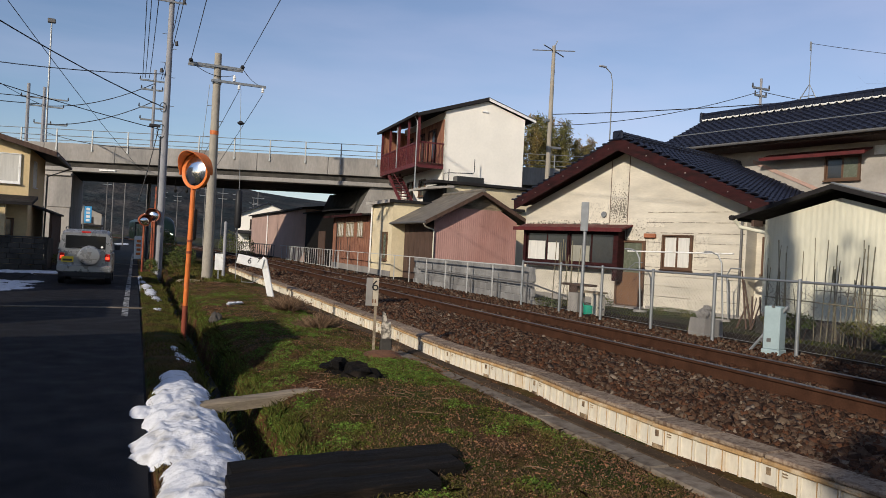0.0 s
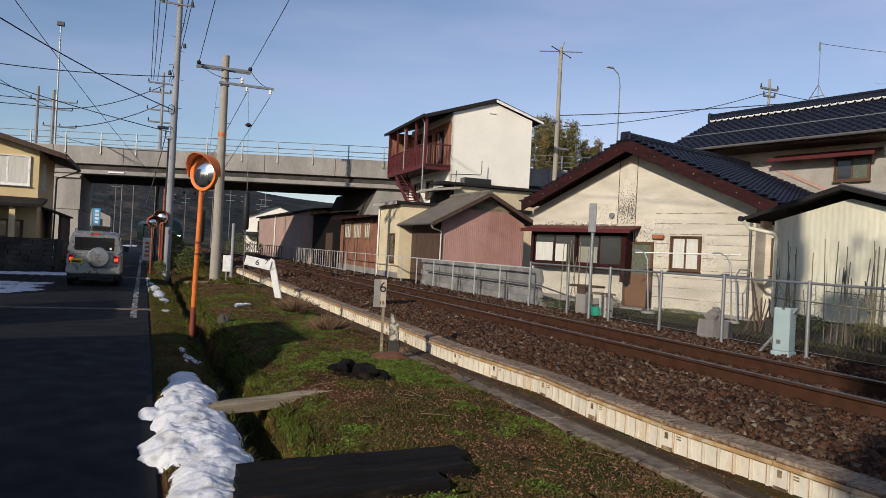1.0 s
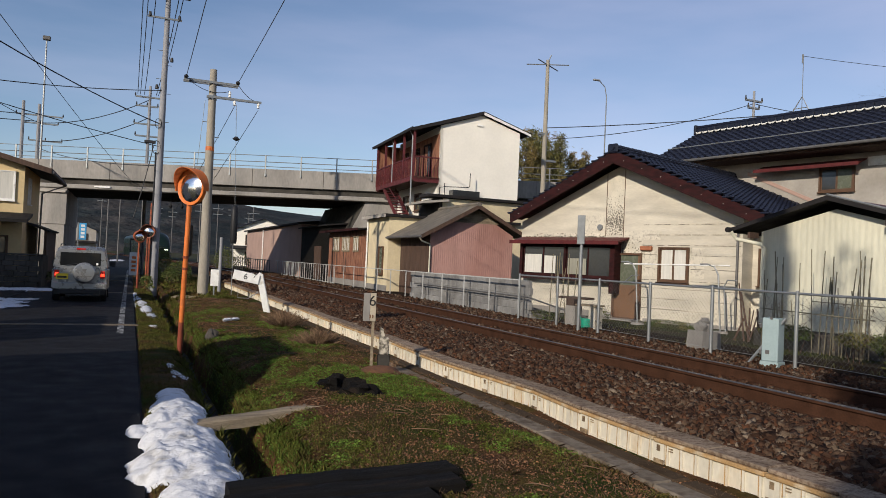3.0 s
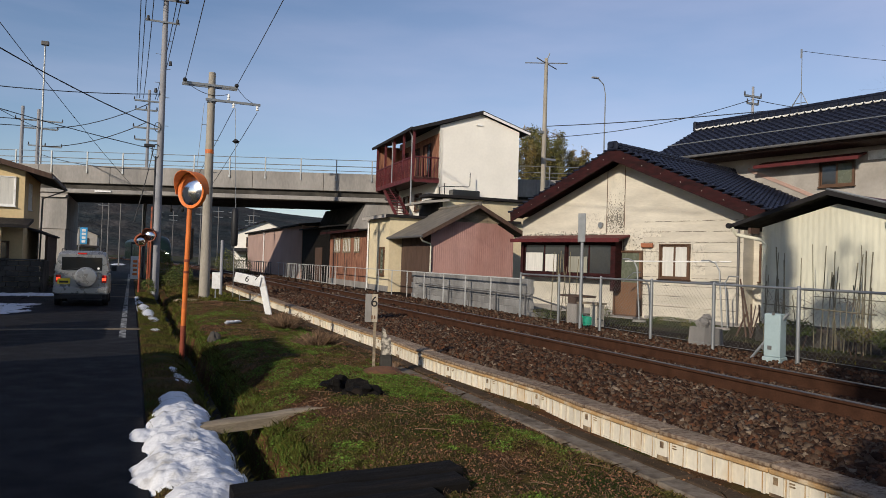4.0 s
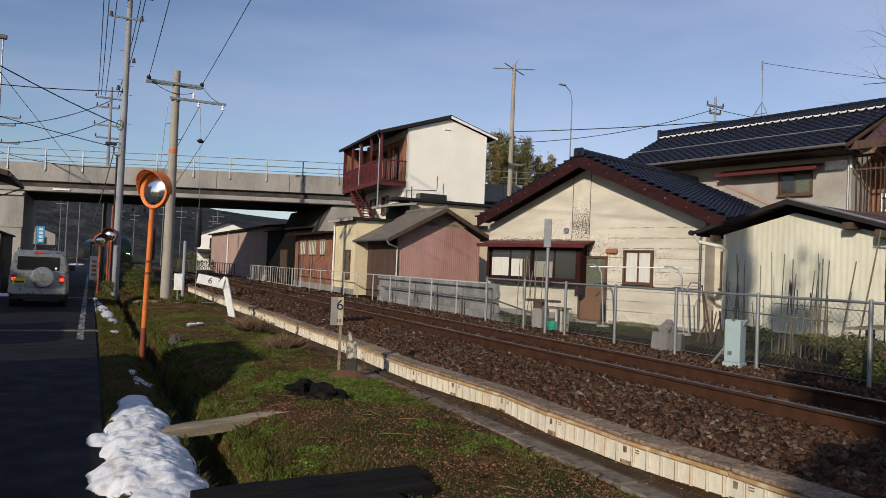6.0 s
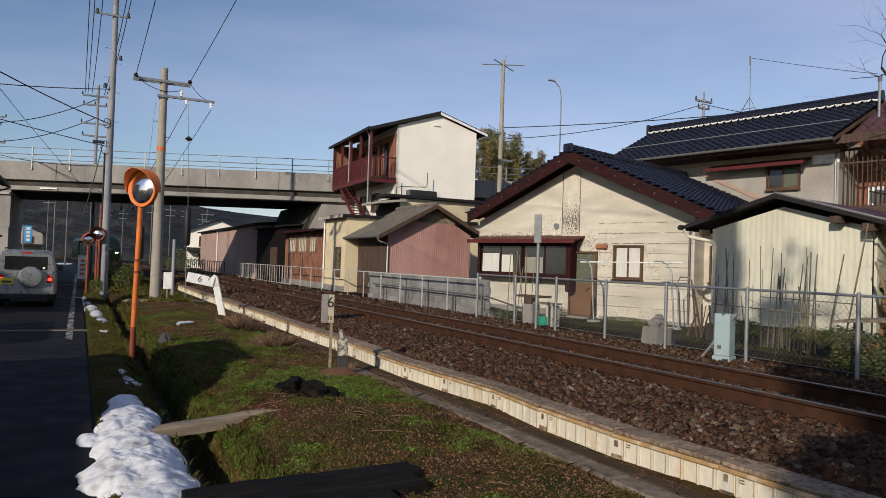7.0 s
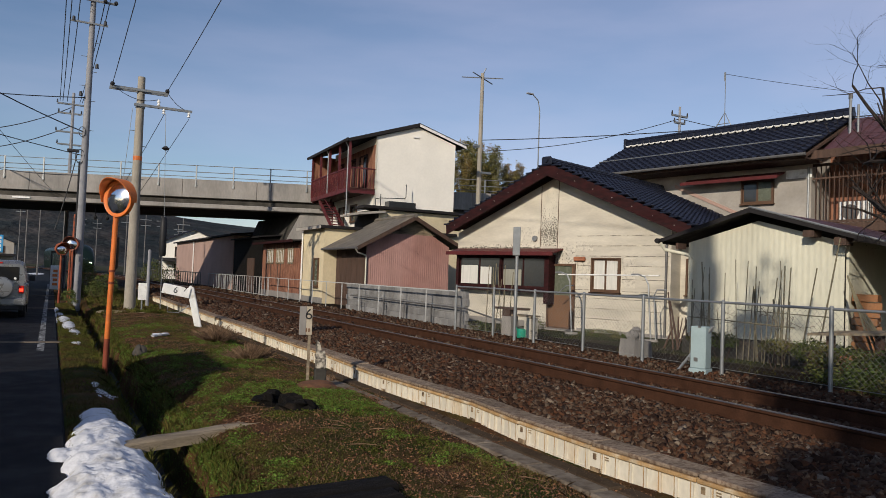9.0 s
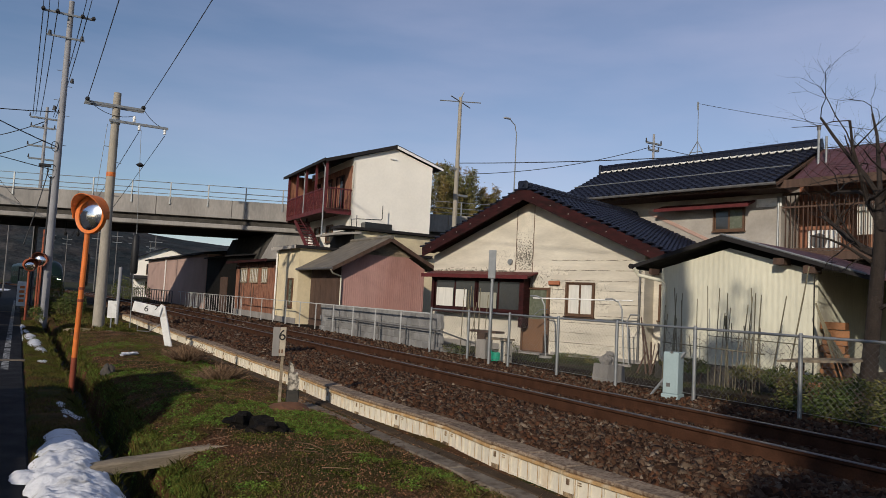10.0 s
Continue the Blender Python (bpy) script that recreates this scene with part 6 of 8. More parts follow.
snow_patch([(0.55, 19.2, 0.14, 1.0, 0.08), (0.45, 21, 0.18, 1.4, 0.10), (0.36, 23.2, 0.16, 1.5, 0.10), (0.28, 25.5, 0.12, 1.2, 0.08), (0.22, 28.2, 0.10, 1.3, 0.08)], "long thin bank of old snow along the verge", 9.0, 0.06)
snow_patch([(-3.5, 21.2, 0.7, 0.5, 0.08), (-3.0, 21.9, 0.7, 0.6, 0.06), (-3.9, 22.6, 1.1, 0.7, 0.10), (-3.1, 23.3, 0.6, 0.5, 0.06), (-3.9, 24.3, 1.0, 0.8, 0.08), (-2.7, 24.6, 0.5, 0.6, 0.04)], "shaded melting snow patch by the forecourt", 12.0, 0.06, 1.5, base=0.0)
snow_patch([(-4.2, 29.6, 1.6, 1.0, 0.10), (-3.2, 30.4, 0.9, 0.6, 0.08)], "snow patch below the block wall", 15.0, 0.08, 1.4, base=0.0)
snow_patch([(-3.0, 72, 0.5, 6, 0.15), (-2.9, 88, 0.5, 7, 0.15), (-1.6, 108, 0.9, 9, 0.12)], "far strip of snow along the lane", 18.0, 0.25, base=0.0)

# ---- timbers over the ditch ----
for (x0, y0, x1, y1, w, z0, z1, th, m_, lab) in ((0.60, 6.84, 1.93, 7.16, 0.22, 0.09, 0.16, 0.09, grey_wood, "weathered grey plank laid across the ditch"),
                                                 (0.62, 4.73, 2.12, 4.64, 0.25, 0.15, 0.21, 0.18, black_wood, "blackened old timber lying across the ditch"),
                                                 (0.58, 4.48, 2.05, 4.39, 0.25, 0.145, 0.205, 0.18, black_wood, "blackened wet timber beside the first"),
                                                 (0.55, 4.23, 1.78, 4.14, 0.25, 0.14, 0.20, 0.18, black_wood, "blackened timber at the ditch edge")):
    a = Vector((x0, y0, z0))
    d = Vector((x1, y1, z1)) - a
    s = Shape()
    n = 14
    for i in range(n + 1):
        k = i / n
        p = a + d * k
        ww = w / 2 * (1 + 0.07 * wobble(k * 5, y0, 1.7))
        up = 0.012 * wobble(k * 6, y0 + 4, 1.3)
        s.v += [(p.x, p.y - ww, p.z - th + up), (p.x, p.y + ww, p.z - th + up), (p.x, p.y + ww, p.z + up - 0.01), (p.x, p.y + ww - 0.015, p.z + up), (p.x, p.y - ww + 0.015, p.z + up), (p.x, p.y - ww, p.z + up - 0.01)]
    for i in range(n):
        s.f += [(6 * i + k, 6 * i + (k + 1) % 6, 6 * i + 6 + (k + 1) % 6, 6 * i + 6 + k) for k in range(6)]
    s.f += [tuple(range(6)), tuple(6 * n + k for k in range(6))]
    solid("plank" if m_ is grey_wood else "timber", s, m_, lab, "plank", smooth=True)


def rock(name, x, y, z, sx, sy, sz, material, label, category, rot=0.0, seed=0.0, rough=0.35):
    s = Shape()
    n, m_ = 14, 9
    for j in range(m_ + 1):
        for i in range(n):
            th, ph = math.pi * j / m_, 2 * math.pi * i / n
            d = Vector((math.sin(th) * math.cos(ph), math.sin(th) * math.sin(ph), math.cos(th)))
            k = 1 + rough * noise.noise(d * 1.7 + Vector((seed, 0, 0))) + rough * 0.5 * noise.noise(d * 4 + Vector((0, seed, 0)))
            s.v.append((d.x * sx * k, d.y * sy * k, d.z * sz * k))
    for j in range(m_):
        for i in range(n):
            s.f.append((j * n + i, j * n + (i + 1) % n, (j + 1) * n + (i + 1) % n, (j + 1) * n + i))
    return solid(name, s, material, label, category, pose(x, y, z, 0, 0, rot))


rock("log_stump", 2.10, 7.78, 0.21, 0.17, 0.13, 0.10, black_wood, "charred rotten log stump in the grass", "log", 15, 3, 0.9)
rock("log_stump", 2.32, 7.48, 0.20, 0.24, 0.13, 0.11, black_wood, "charred log split along its length in the grass", "log", -48, 9, 0.8)
rock("stone", 1.40, 13.5, 0.10, 0.11, 0.10, 0.16, concrete_dark_shade, "small upright stone at the ditch edge", "stone", 0, 5)
rock("earth_mound", 3.02, 8.95, 0.12, 0.30, 0.24, 0.12, mat("red_earth", (0.13, 0.06, 0.03), 0.95, 0.3, 8, 0.8, 50), "low mound of reddish earth", "mound", 0, 7, 0.2)
for i, (x, y) in enumerate(((2.0, 16.2), (2.15, 16.3), (1.92, 16.0))):
    rock("litter", x, y, 0.19, 0.10, 0.06, 0.03, snow_mat, "scrap of pale litter in the grass", "litter", 30 * i, i + 20)

# ---- railway markers ----


def writing(text, size, m, material, parent, name="number"):
    cu = bpy.data.curves.new(name, "FONT")
    cu.body, cu.size, cu.extrude, cu.align_x, cu.align_y = text, size, 0.0015, "CENTER", "CENTER"
    tmp = bpy.data.objects.new(name, cu)
    scene.collection.objects.link(tmp)
    me = bpy.data.meshes.new_from_object(tmp.evaluated_get(bpy.context.evaluated_depsgraph_get()))
    bpy.data.objects.remove(tmp)
    me.materials.clear()
    me.materials.append(material)
    ob = new(name, me)
    ob.parent, ob.matrix_basis = parent, m
    return ob


six = thing("track_marker", "small grey railway marker plate with a black numeral", "marker sign", pose(3.05, 9.4, 0.12, 0, 0, -14))
part("post", Shape().box(-0.018, 0.018, -0.018, 0.018, 0.0, 1.02), grey_wood, six)
part("plate", Shape().box(-0.14, -0.050, -0.032, -0.02, 0.66, 1.04, chamfer=0.004), concrete, six)
part("plate", Shape().box(-0.048, 0.03, -0.032, -0.02, 0.66, 1.04, chamfer=0.004), mat("beige_plate", (0.42, 0.36, 0.27), 0.7, 0.15, 8, 0.1, 60), six)
writing("6", 0.20, pose(-0.02, -0.034, 0.93, 90), ink, six)
for k in range(2):
    part("small_mark", Shape().box(-0.055 + k * 0.035, -0.035 + k * 0.035, -0.0335, -0.0325, 0.70, 0.75), door_brown, six)
stub = thing("marker_stub", "broken white concrete stub with dark base", "post", pose(3.26, 9.45, 0.12, 0, 0, -10))
part("base", Shape().box(-0.10, 0.06, -0.05, 0.05, 0, 0.20, chamfer=0.012), concrete_dark_shade, stub)
s = Shape().box(-0.09, 0.05, -0.03, 0.03, 0.20, 0.34, chamfer=0.012)
s.prism([(-0.09, 0.34), (0.05, 0.34), (0.03, 0.44), (-0.01, 0.42), (-0.04, 0.55), (-0.08, 0.58)], "y", -0.03, 0.03)
part("stub", s, stucco_dirty, stub)
km = thing("kilometre_post", "leaning white railway post with white number board", "marker post", pose(3.36, 19.3, 0.08, 0, -13, -12))
part("post", Shape().box(-0.085, 0.085, -0.07, 0.07, -0.1, 1.02, chamfer=0.015).prism([(-0.085, 1.02), (0.085, 1.02), (0.0, 1.10)], "y", -0.07, 0.07), white_paint, km)
bd = new("board")
bd.parent, bd.matrix_basis = km, pose(-0.08, -0.09, 0.93, 0, 24, 0)
part("panel", Shape().box(-0.62, 0.05, -0.015, 0.015, -0.13, 0.12, chamfer=0.006), white_paint, bd)
writing("6", 0.22, pose(-0.30, -0.018, 0.0, 90), ink, bd)
writing("7", 0.16, pose(-0.08, -0.018, 0.06, 90), ink, bd)
part("wire_loop", Shape().tube([(-0.62, 0, 0.70), (-0.66, 0, 0.55), (-0.40, 0, 0.48), (-0.12, 0, 0.60)], 0.012, 5), steel, km)
small = thing("white_sign", "small blank white sign on a short stake", "sign", pose(2.62, 25.4, 0.05, 0, 0, -10))
part("stake", Shape().box(-0.02, 0.02, 0, 0.04, 0, 0.95), steel, small)
part("plate", Shape().box(-0.12, 0.14, -0.015, 0.0, 0.45, 1.0, chamfer=0.004), white_paint, small)
gp = thing("guard_post", "round pale concrete post beside the track", "post", pose(3.02, 27.5, 0.05))
part("post", Shape().tube([(0, 0, -0.1), (0, 0, 2.1), (0, 0, 2.14)], [0.058, 0.055, 0.035], 12), pole_grey, gp, smooth=True)
boards = thing("board_pile", "weathered boards lying at the pole foot", "boards", pose(2.0, 24.6, 0.1, 0, 0, -35))
for k in range(4):
    part("board", Shape().box(-0.7, 0.75, -0.28 + k * 0.15, -0.15 + k * 0.15, 0.0 + 0.02 * (k % 2), 0.05 + 0.02 * (k % 2)), grey_wood, boards)
wp = thing("plate_post", "grey steel post with tall narrow plate", "post", pose(9.0, 13.3, 0.2, 0, 0, -60))
part("post", Shape().tube([(0, 0, 0), (0, 0, 2.5)], 0.038, 10), steel, wp, smooth=True)
part("plate", Shape().box(-0.09, 0.09, -0.055, -0.035, 1.95, 2.58, chamfer=0.008), steel, wp)
cab = thing("equipment_box", "pale blue metal railway equipment cabinet", "equipment box", pose(9.0, 8.18, 0.27, 0, 0, -72))
part("casing", Shape().box(-0.125, 0.125, 0, 0.22, 0.06, 0.72, chamfer=0.012), box_blue, cab)
part("plinth", Shape().box(-0.14, 0.14, -0.02, 0.24, -0.1, 0.06, chamfer=0.01), box_blue, cab)
part("hinge", Shape().box(-0.16, -0.125, 0.0, 0.05, 0.56, 0.62), steel_dark, cab)
part("hinge", Shape().box(-0.16, -0.125, 0.0, 0.05, 0.16, 0.22), steel_dark, cab)
part("latch", Shape().box(-0.06, 0.0, -0.012, 0.0, 0.17, 0.23).tube([(0.02, -0.01, 0.72), (0.02, 0.0, 0.72)], 0.025, 10), steel_dark, cab)
roadsign = thing("lane_sign", "small white and red notice board on a stand", "sign", pose(0.12, 41.0, 0))
part("board", Shape().box(-0.16, 0.28, -0.02, 0.02, 0.25, 1.45, chamfer=0.01), white_paint, roadsign)
for k in range(4):
    part("mark", Shape().box(-0.06 + 0.02 * (k % 2), 0.16, -0.024, -0.021, 0.45 + k * 0.22, 0.58 + k * 0.22), orange, roadsign)
part("leg", Shape().box(-0.14, -0.10, -0.02, 0.02, 0, 0.25).box(0.22, 0.26, -0.02, 0.02, 0, 0.25), steel_dark, roadsign)
fr = thing("black_frame", "empty black metal frame beside the lane", "frame", pose(0.2, 43.5, 0))
part("upright", Shape().box(-0.25, -0.19, -0.03, 0.03, 0, 2.1), car_dark, fr)
part("upright", Shape().box(0.35, 0.41, -0.03, 0.03, 0, 2.1), car_dark, fr)
part("crossbar", Shape().box(-0.25, 0.41, -0.03, 0.03, 2.1, 2.2), car_dark, fr)
bs = thing("blue_sign", "tall blue shop sign with pale bars", "shop sign", pose(-4.0, 72, 0))
part("pole", Shape().tube([(-0.35, 0, 0), (-0.35, 0, 3.8)], 0.05, 6), steel, bs)
part("panel", Shape().box(-0.28, 0.30, -0.06, 0.06, 2.25, 3.75, chamfer=0.02), sign_blue, bs)
for k in range(4):
    part("mark", Shape().box(-0.14, 0.16, -0.066, -0.061, 2.4 + k * 0.33, 2.62 + k * 0.33), white_paint, bs)

# ---- forecourt of the white house ----
lp = thing("laundry_pole", "pale laundry pole on hooked steel stands", "laundry pole", HOUSE @ pose(0, -1.2, 0))
part("pole", Shape().tube([(0.70, 0, 1.80), (3.6, 0, 1.84)], 0.018, 8), white_paint, lp)
for x in (3.2, 0.95):
    part("stand", Shape().tube([(x + 0.22, 0.0, 0.25), (x + 0.12, 0, 1.62), (x + 0.02, 0, 1.80), (x - 0.16, 0, 1.86), (x - 0.34, 0, 1.85)], 0.022, 8), steel, lp)
    part("stand_base", Shape().tube([(x + 0.22, 0, 0.18), (x + 0.22, 0, 0.30)], [0.2, 0.16], 12), concrete, lp)
part("arm", Shape().tube([(3.5, 0.1, 0.25), (3.42, 0.1, 1.35), (3.5, 0.1, 1.5), (3.75, 0.1, 1.5)], 0.018, 8), steel, lp)
part("arm", Shape().tube([(0.3, 0.5, 1.25), (0.62, 0.5, 1.5), (0.85, 0.5, 1.52)], 0.014, 6), steel, lp)
bench = thing("work_bench", "rough board bench on concrete blocks", "bench", pose(9.75, 14.35, 0.24, 0, 0, -75))
part("board", Shape().box(-0.55, 0.28, -0.16, 0.16, 0.66, 0.71), dark_wood, bench)
part("board", Shape().box(0.02, 0.62, -0.20, 0.14, 0.52, 0.56), grey_wood, bench)
part("leg", Shape().box(-0.35, -0.05, -0.14, 0.14, 0.0, 0.50, chamfer=0.015), concrete, bench)
part("leg", Shape().box(-0.33, -0.09, -0.13, 0.13, 0.50, 0.66), dark_wood, bench)
part("leg", Shape().box(0.36, 0.56, -0.14, 0.14, 0.0, 0.50, chamfer=0.015), stucco, bench)
bucket = thing("watering_can", "green plastic watering can under the bench", "watering can", pose(9.70, 14.02, 0.26))
part("body", Shape().disc_solid([(0.11, 0), (0.125, 0.05), (0.12, 0.20), (0.10, 0.22)], 16), green_plastic, bucket, smooth=True)
part("spout", Shape().tube([(0, 0.1, 0.06), (0, 0.24, 0.24)], [0.025, 0.015], 8), green_plastic, bucket)
blockstone = thing("stone_block", "chipped concrete block with a rough stone on top", "stone", pose(9.75, 10.35, 0.22))
part("block", Shape().prism([(-0.24, 0), (0.24, 0), (0.20, 0.34), (-0.20, 0.36)], "y", -0.2, 0.2), concrete, blockstone)
for k, (dx, dz, q) in enumerate(((-0.08, 0.42, 0.11), (0.09, 0.43, 0.10), (0.0, 0.52, 0.08))):
    r_ = rock("stone", 0, 0, 0, q, q, q, concrete, "", "", 0, 30 + k)
    r_.parent, r_.matrix_basis = blockstone, pose(dx, 0, dz)
    for key in ("label", "category"):
        if key in r_:
            del r_[key]


def stick_set(name, label, category, spots, material):
    t = thing(name, label, category)
    for a, b, r in spots:
        part("stake", Shape().tube([a, b], [r, r * 0.8], 6), material, t)
    return t


random.seed(11)
spots = []
for i in range(9):
    y = 15.0 + i * 0.12 + random.uniform(-0.04, 0.04)
    spots.append(((9.95 + random.uniform(-0.1, 0.1), y, 0.25), (9.95 + random.uniform(-0.15, 0.15), y + random.uniform(-0.12, 0.2), random.uniform(1.5, 2.1)), 0.013))
stick_set("garden_stakes", "pale garden stakes leaning in the yard", "garden stakes", spots, bamboo_pole)
spots = []
for i in range(30):
    x, y = 11.15 + random.uniform(-0.1, 0.2), 8.15 + 2.35 * random.random()
    lean = random.uniform(-0.14, 0.14)
    spots.append(((x, y, 0.30), (x + random.uniform(-0.05, 0.1), y + lean, random.uniform(1.2, 2.15)), random.uniform(0.008, 0.014)))
spots.append(((11.1, 8.0, 0.98), (11.1, 10.3, 1.02), 0.014))
spots.append(((11.1, 7.4, 1.2), (11.12, 9.2, 1.22), 0.010))
spots.append(((11.3, 7.75, 0.35), (11.3, 7.35, 2.5), 0.014))
spots.append(((11.3, 8.05, 0.35), (11.3, 7.75, 2.0), 0.012))
stick_set("bean_stakes", "row of thin bamboo bean stakes before the shed", "garden stakes", spots, bamboo_pole)
spots = []
for i in range(9):
    y = 11.35 + random.uniform(-0.3, 0.35)
    spots.append(((11.9 + random.uniform(-0.2, 0.1), y, 0.22), (11.95, y + random.uniform(-0.2, 0.35), random.uniform(0.7, 1.5)), random.uniform(0.01, 0.025)))
stick_set("tool_pile", "garden tools and sticks leaning by the passage", "tools", spots, dark_wood)

# right of the shed: crates, boards, rubble
crates = thing("crate_stack", "stack of orange wooden crates in the carport", "crates", pose(12.45, 7.98, 0.2, 0, 0, -62))
cr_me = Shape().box(0.10, 0.50, 0, 0.5, 0, 0.13, chamfer=0.008).mesh("crate", crate_wood)
for k in range(10):
    ob = new("crate", cr_me)
    ob.parent, ob.matrix_basis = crates, pose(0.035 * (k % 3), 0.02 * (k % 2), k * 0.140, 0, 0, 5 * (k % 3) - 4)
spots = [((11.6, 6.9 - 0.1 * k, 0.45), (11.9, 7.6 - 0.05 * k, 1.9 - 0.12 * k), 0.022) for k in range(5)]
stick_set("bamboo_poles", "old bamboo poles leaning against the crates", "bamboo poles", spots, bamboo_pole)
sheet = thing("scrap_sheet", "grey board lying over a pile of rubble", "scrap board")
part("board", Shape().slab((11.0, 7.7, 0.92), (11.0, 6.5, 1.02), (11.8, 6.5, 1.06), (11.8, 7.7, 0.96), 0.04), grey_wood, sheet)
part("prop", Shape().box(11.2, 11.3, 6.6, 6.7, 0.3, 0.98), dark_wood, sheet)
part("prop", Shape().box(11.2, 11.3, 7.4, 7.5, 0.3, 0.92), dark_wood, sheet)
for k in range(7):
    rock("rubble", 10.9 + 0.25 * random.random(), 6.4 + 0.2 * k, 0.42 + 0.1 * random.random(), 0.20, 0.16, 0.14, terracotta if k % 2 else dark_wood, "broken reddish rubble below the board", "rubble", 40 * k, 50 + k)


# ---- plants ----
def mesh_from_arrays(name, v, f, material):
    me = bpy.data.meshes.new(name)
    n = f.shape[1]
    me.vertices.add(len(v))
    me.vertices.foreach_set("co", v.astype(np.float32).ravel())
    me.loops.add(f.size)
    me.loops.foreach_set("vertex_index", f.astype(np.int32).ravel())
    me.polygons.add(len(f))
    me.polygons.foreach_set("loop_start", np.arange(0, f.size, n, dtype=np.int32))
    me.update(calc_edges=True)
    me.materials.append(material)
    return me


def leaves(rng_, centres, size, spread_up=0.5, aspect=0.35, fold=True):
    """Small pointed leaves: four-cornered, at the given centres."""
    n = len(centres)
    a = rng_.normal(size=(n, 3))
    a[:, 2] = a[:, 2] * spread_up
    a /= np.linalg.norm(a, axis=1)[:, None]
    b = np.cross(a, rng_.normal(size=(n, 3)))
    b /= np.linalg.norm(b, axis=1)[:, None]
    L = (size * rng_.uniform(0.6, 1.3, n))[:, None]
    v = np.stack([centres - a * L / 2, centres + b * L * aspect / 2, centres + a * L / 2, centres - b * L * aspect / 2], 1).reshape(-1, 3)
    f = np.arange(4 * n).reshape(-1, 4)
    return v, f


def clump_points(rng_, blobs, n):
    out = []
    tot = sum(b[3] * b[4] * b[5] for b in blobs)
    for x, y, z, rx, ry, rz in blobs:
        k = int(n * rx * ry * rz / tot)
        d = rng_.normal(size=(k, 3))
        d /= np.linalg.norm(d, axis=1)[:, None]
        r = rng_.uniform(0.55, 1.0, (k, 1)) ** 0.6
        out.append(np.array([x, y, z]) + d * r * np.array([rx, ry, rz]) * rng_.uniform(0.8, 1.12, (k, 1)))
    return np.concatenate(out)


gen = np.random.default_rng(5)


def shrub(label, blobs, n, size, material, stems=8):
    t = thing("bush", label, "bush", group="evergreen bushes")
    pts = clump_points(gen, blobs, n)
    pts = pts[pts[:, 2] > 0.2]
    v, f = leaves(gen, pts, size)
    ob = new("foliage", mesh_from_arrays("foliage", v, f, material))
    ob.parent = t
    s = Shape()
    for x, y, z, rx, ry, rz in blobs:
        for k in range(stems):
            w = gen.uniform(0, 6.28)
            s.tube([(x + 0.15 * rx * math.cos(w), y + 0.15 * ry * math.sin(w), 0.1), (x + 0.7 * rx * math.cos(w), y + 0.7 * ry * math.sin(w), z + rz * gen.uniform(-0.2, 0.6))], [0.012, 0.004], 4)
    tagged(part("stem", s, dark_wood, t), kind="stuff")
    return t


shrub("low spreading evergreen bush along the fence", [(9.9, 5.6, 0.45, 0.55, 0.8, 0.42), (10.4, 4.6, 0.5, 0.6, 0.9, 0.45), (10.3, 6.6, 0.45, 0.4, 0.6, 0.4), (10.2, 3.6, 0.5, 0.6, 0.8, 0.45)], 22000, 0.065, leaf_mat)
shrub("leafy green weeds at the shed foundation", [(11.2, 9.6, 0.62, 0.25, 0.35, 0.16), (11.2, 8.4, 0.62, 0.25, 0.35, 0.14), (11.15, 7.7, 0.6, 0.25, 0.4, 0.22), (11.3, 10.3, 0.6, 0.2, 0.2, 0.12)], 3500, 0.06, leaf_mat, 3)
shrub("low grass tuft before the house wall", [(12.3, 14.2, 0.32, 0.4, 0.9, 0.14), (11.0, 15.3, 0.42, 0.25, 0.3, 0.25), (9.9, 16.2, 0.35, 0.25, 0.5, 0.16)], 2600, 0.05, leaf_mat, 3)
shrub("dark evergreen shrub beside the far pole", [(1.75, 35.0, 0.45, 0.45, 0.8, 0.42), (2.2, 37.0, 0.6, 0.6, 1.0, 0.6), (1.5, 40, 0.9, 0.5, 1.2, 0.9)], 5000, 0.10, leaf_mat)
shrub("ivy-like weeds beside the far pole foot", [(0.62, 30.6, 0.35, 0.25, 0.8, 0.3), (0.7, 28.6, 0.2, 0.2, 0.6, 0.18)], 1500, 0.07, leaf_mat, 4)
shrub("small dark bush beside the bridge pier", [(-2.9, 33.2, 0.25, 0.4, 0.5, 0.35), (-2.6, 36, 0.25, 0.35, 0.8, 0.3)], 1800, 0.09, leaf_mat, 4)
shrub("garden shrub beyond the track", [(7.6, 66, 1.0, 1.0, 1.5, 1.2), (8.6, 62, 0.8, 0.8, 1.0, 0.9)], 2500, 0.14, leaf_mat, 4)


def dry_clump(x, y, r, h, n, label):
    t = thing("dead_shrub", label, "dead shrub", pose(x, y, ground_z(x, y) - 0.02), group="dead shrubs by the trough")
    s = Shape()
    for k in range(n):
        w, q = gen.uniform(0, 6.28), gen.uniform(0, 1) ** 0.7
        a = (0.25 * r * q * math.cos(w), 0.25 * r * q * math.sin(w), 0)
        b = (r * q * math.cos(w), r * q * math.sin(w), h * gen.uniform(0.5, 1.0) * (1.1 - 0.5 * q))
        m_ = tuple((p + o) / 2 + gen.normal() * 0.02 for p, o in zip(a, b))
        s.tube([a, m_, b], [0.010, 0.008, 0.004], 4)
        for _ in range(2):
            k0 = gen.uniform(0.4, 0.9)
            c0 = tuple(lerp(p, o, k0) for p, o in zip(a, b))
            s.tube([c0, (c0[0] + gen.normal() * 0.06, c0[1] + gen.normal() * 0.06, c0[2] + gen.uniform(0.02, 0.1))], [0.004, 0.002], 3)
    tagged(part("tangle", s, dry_mat, t), kind="stuff")


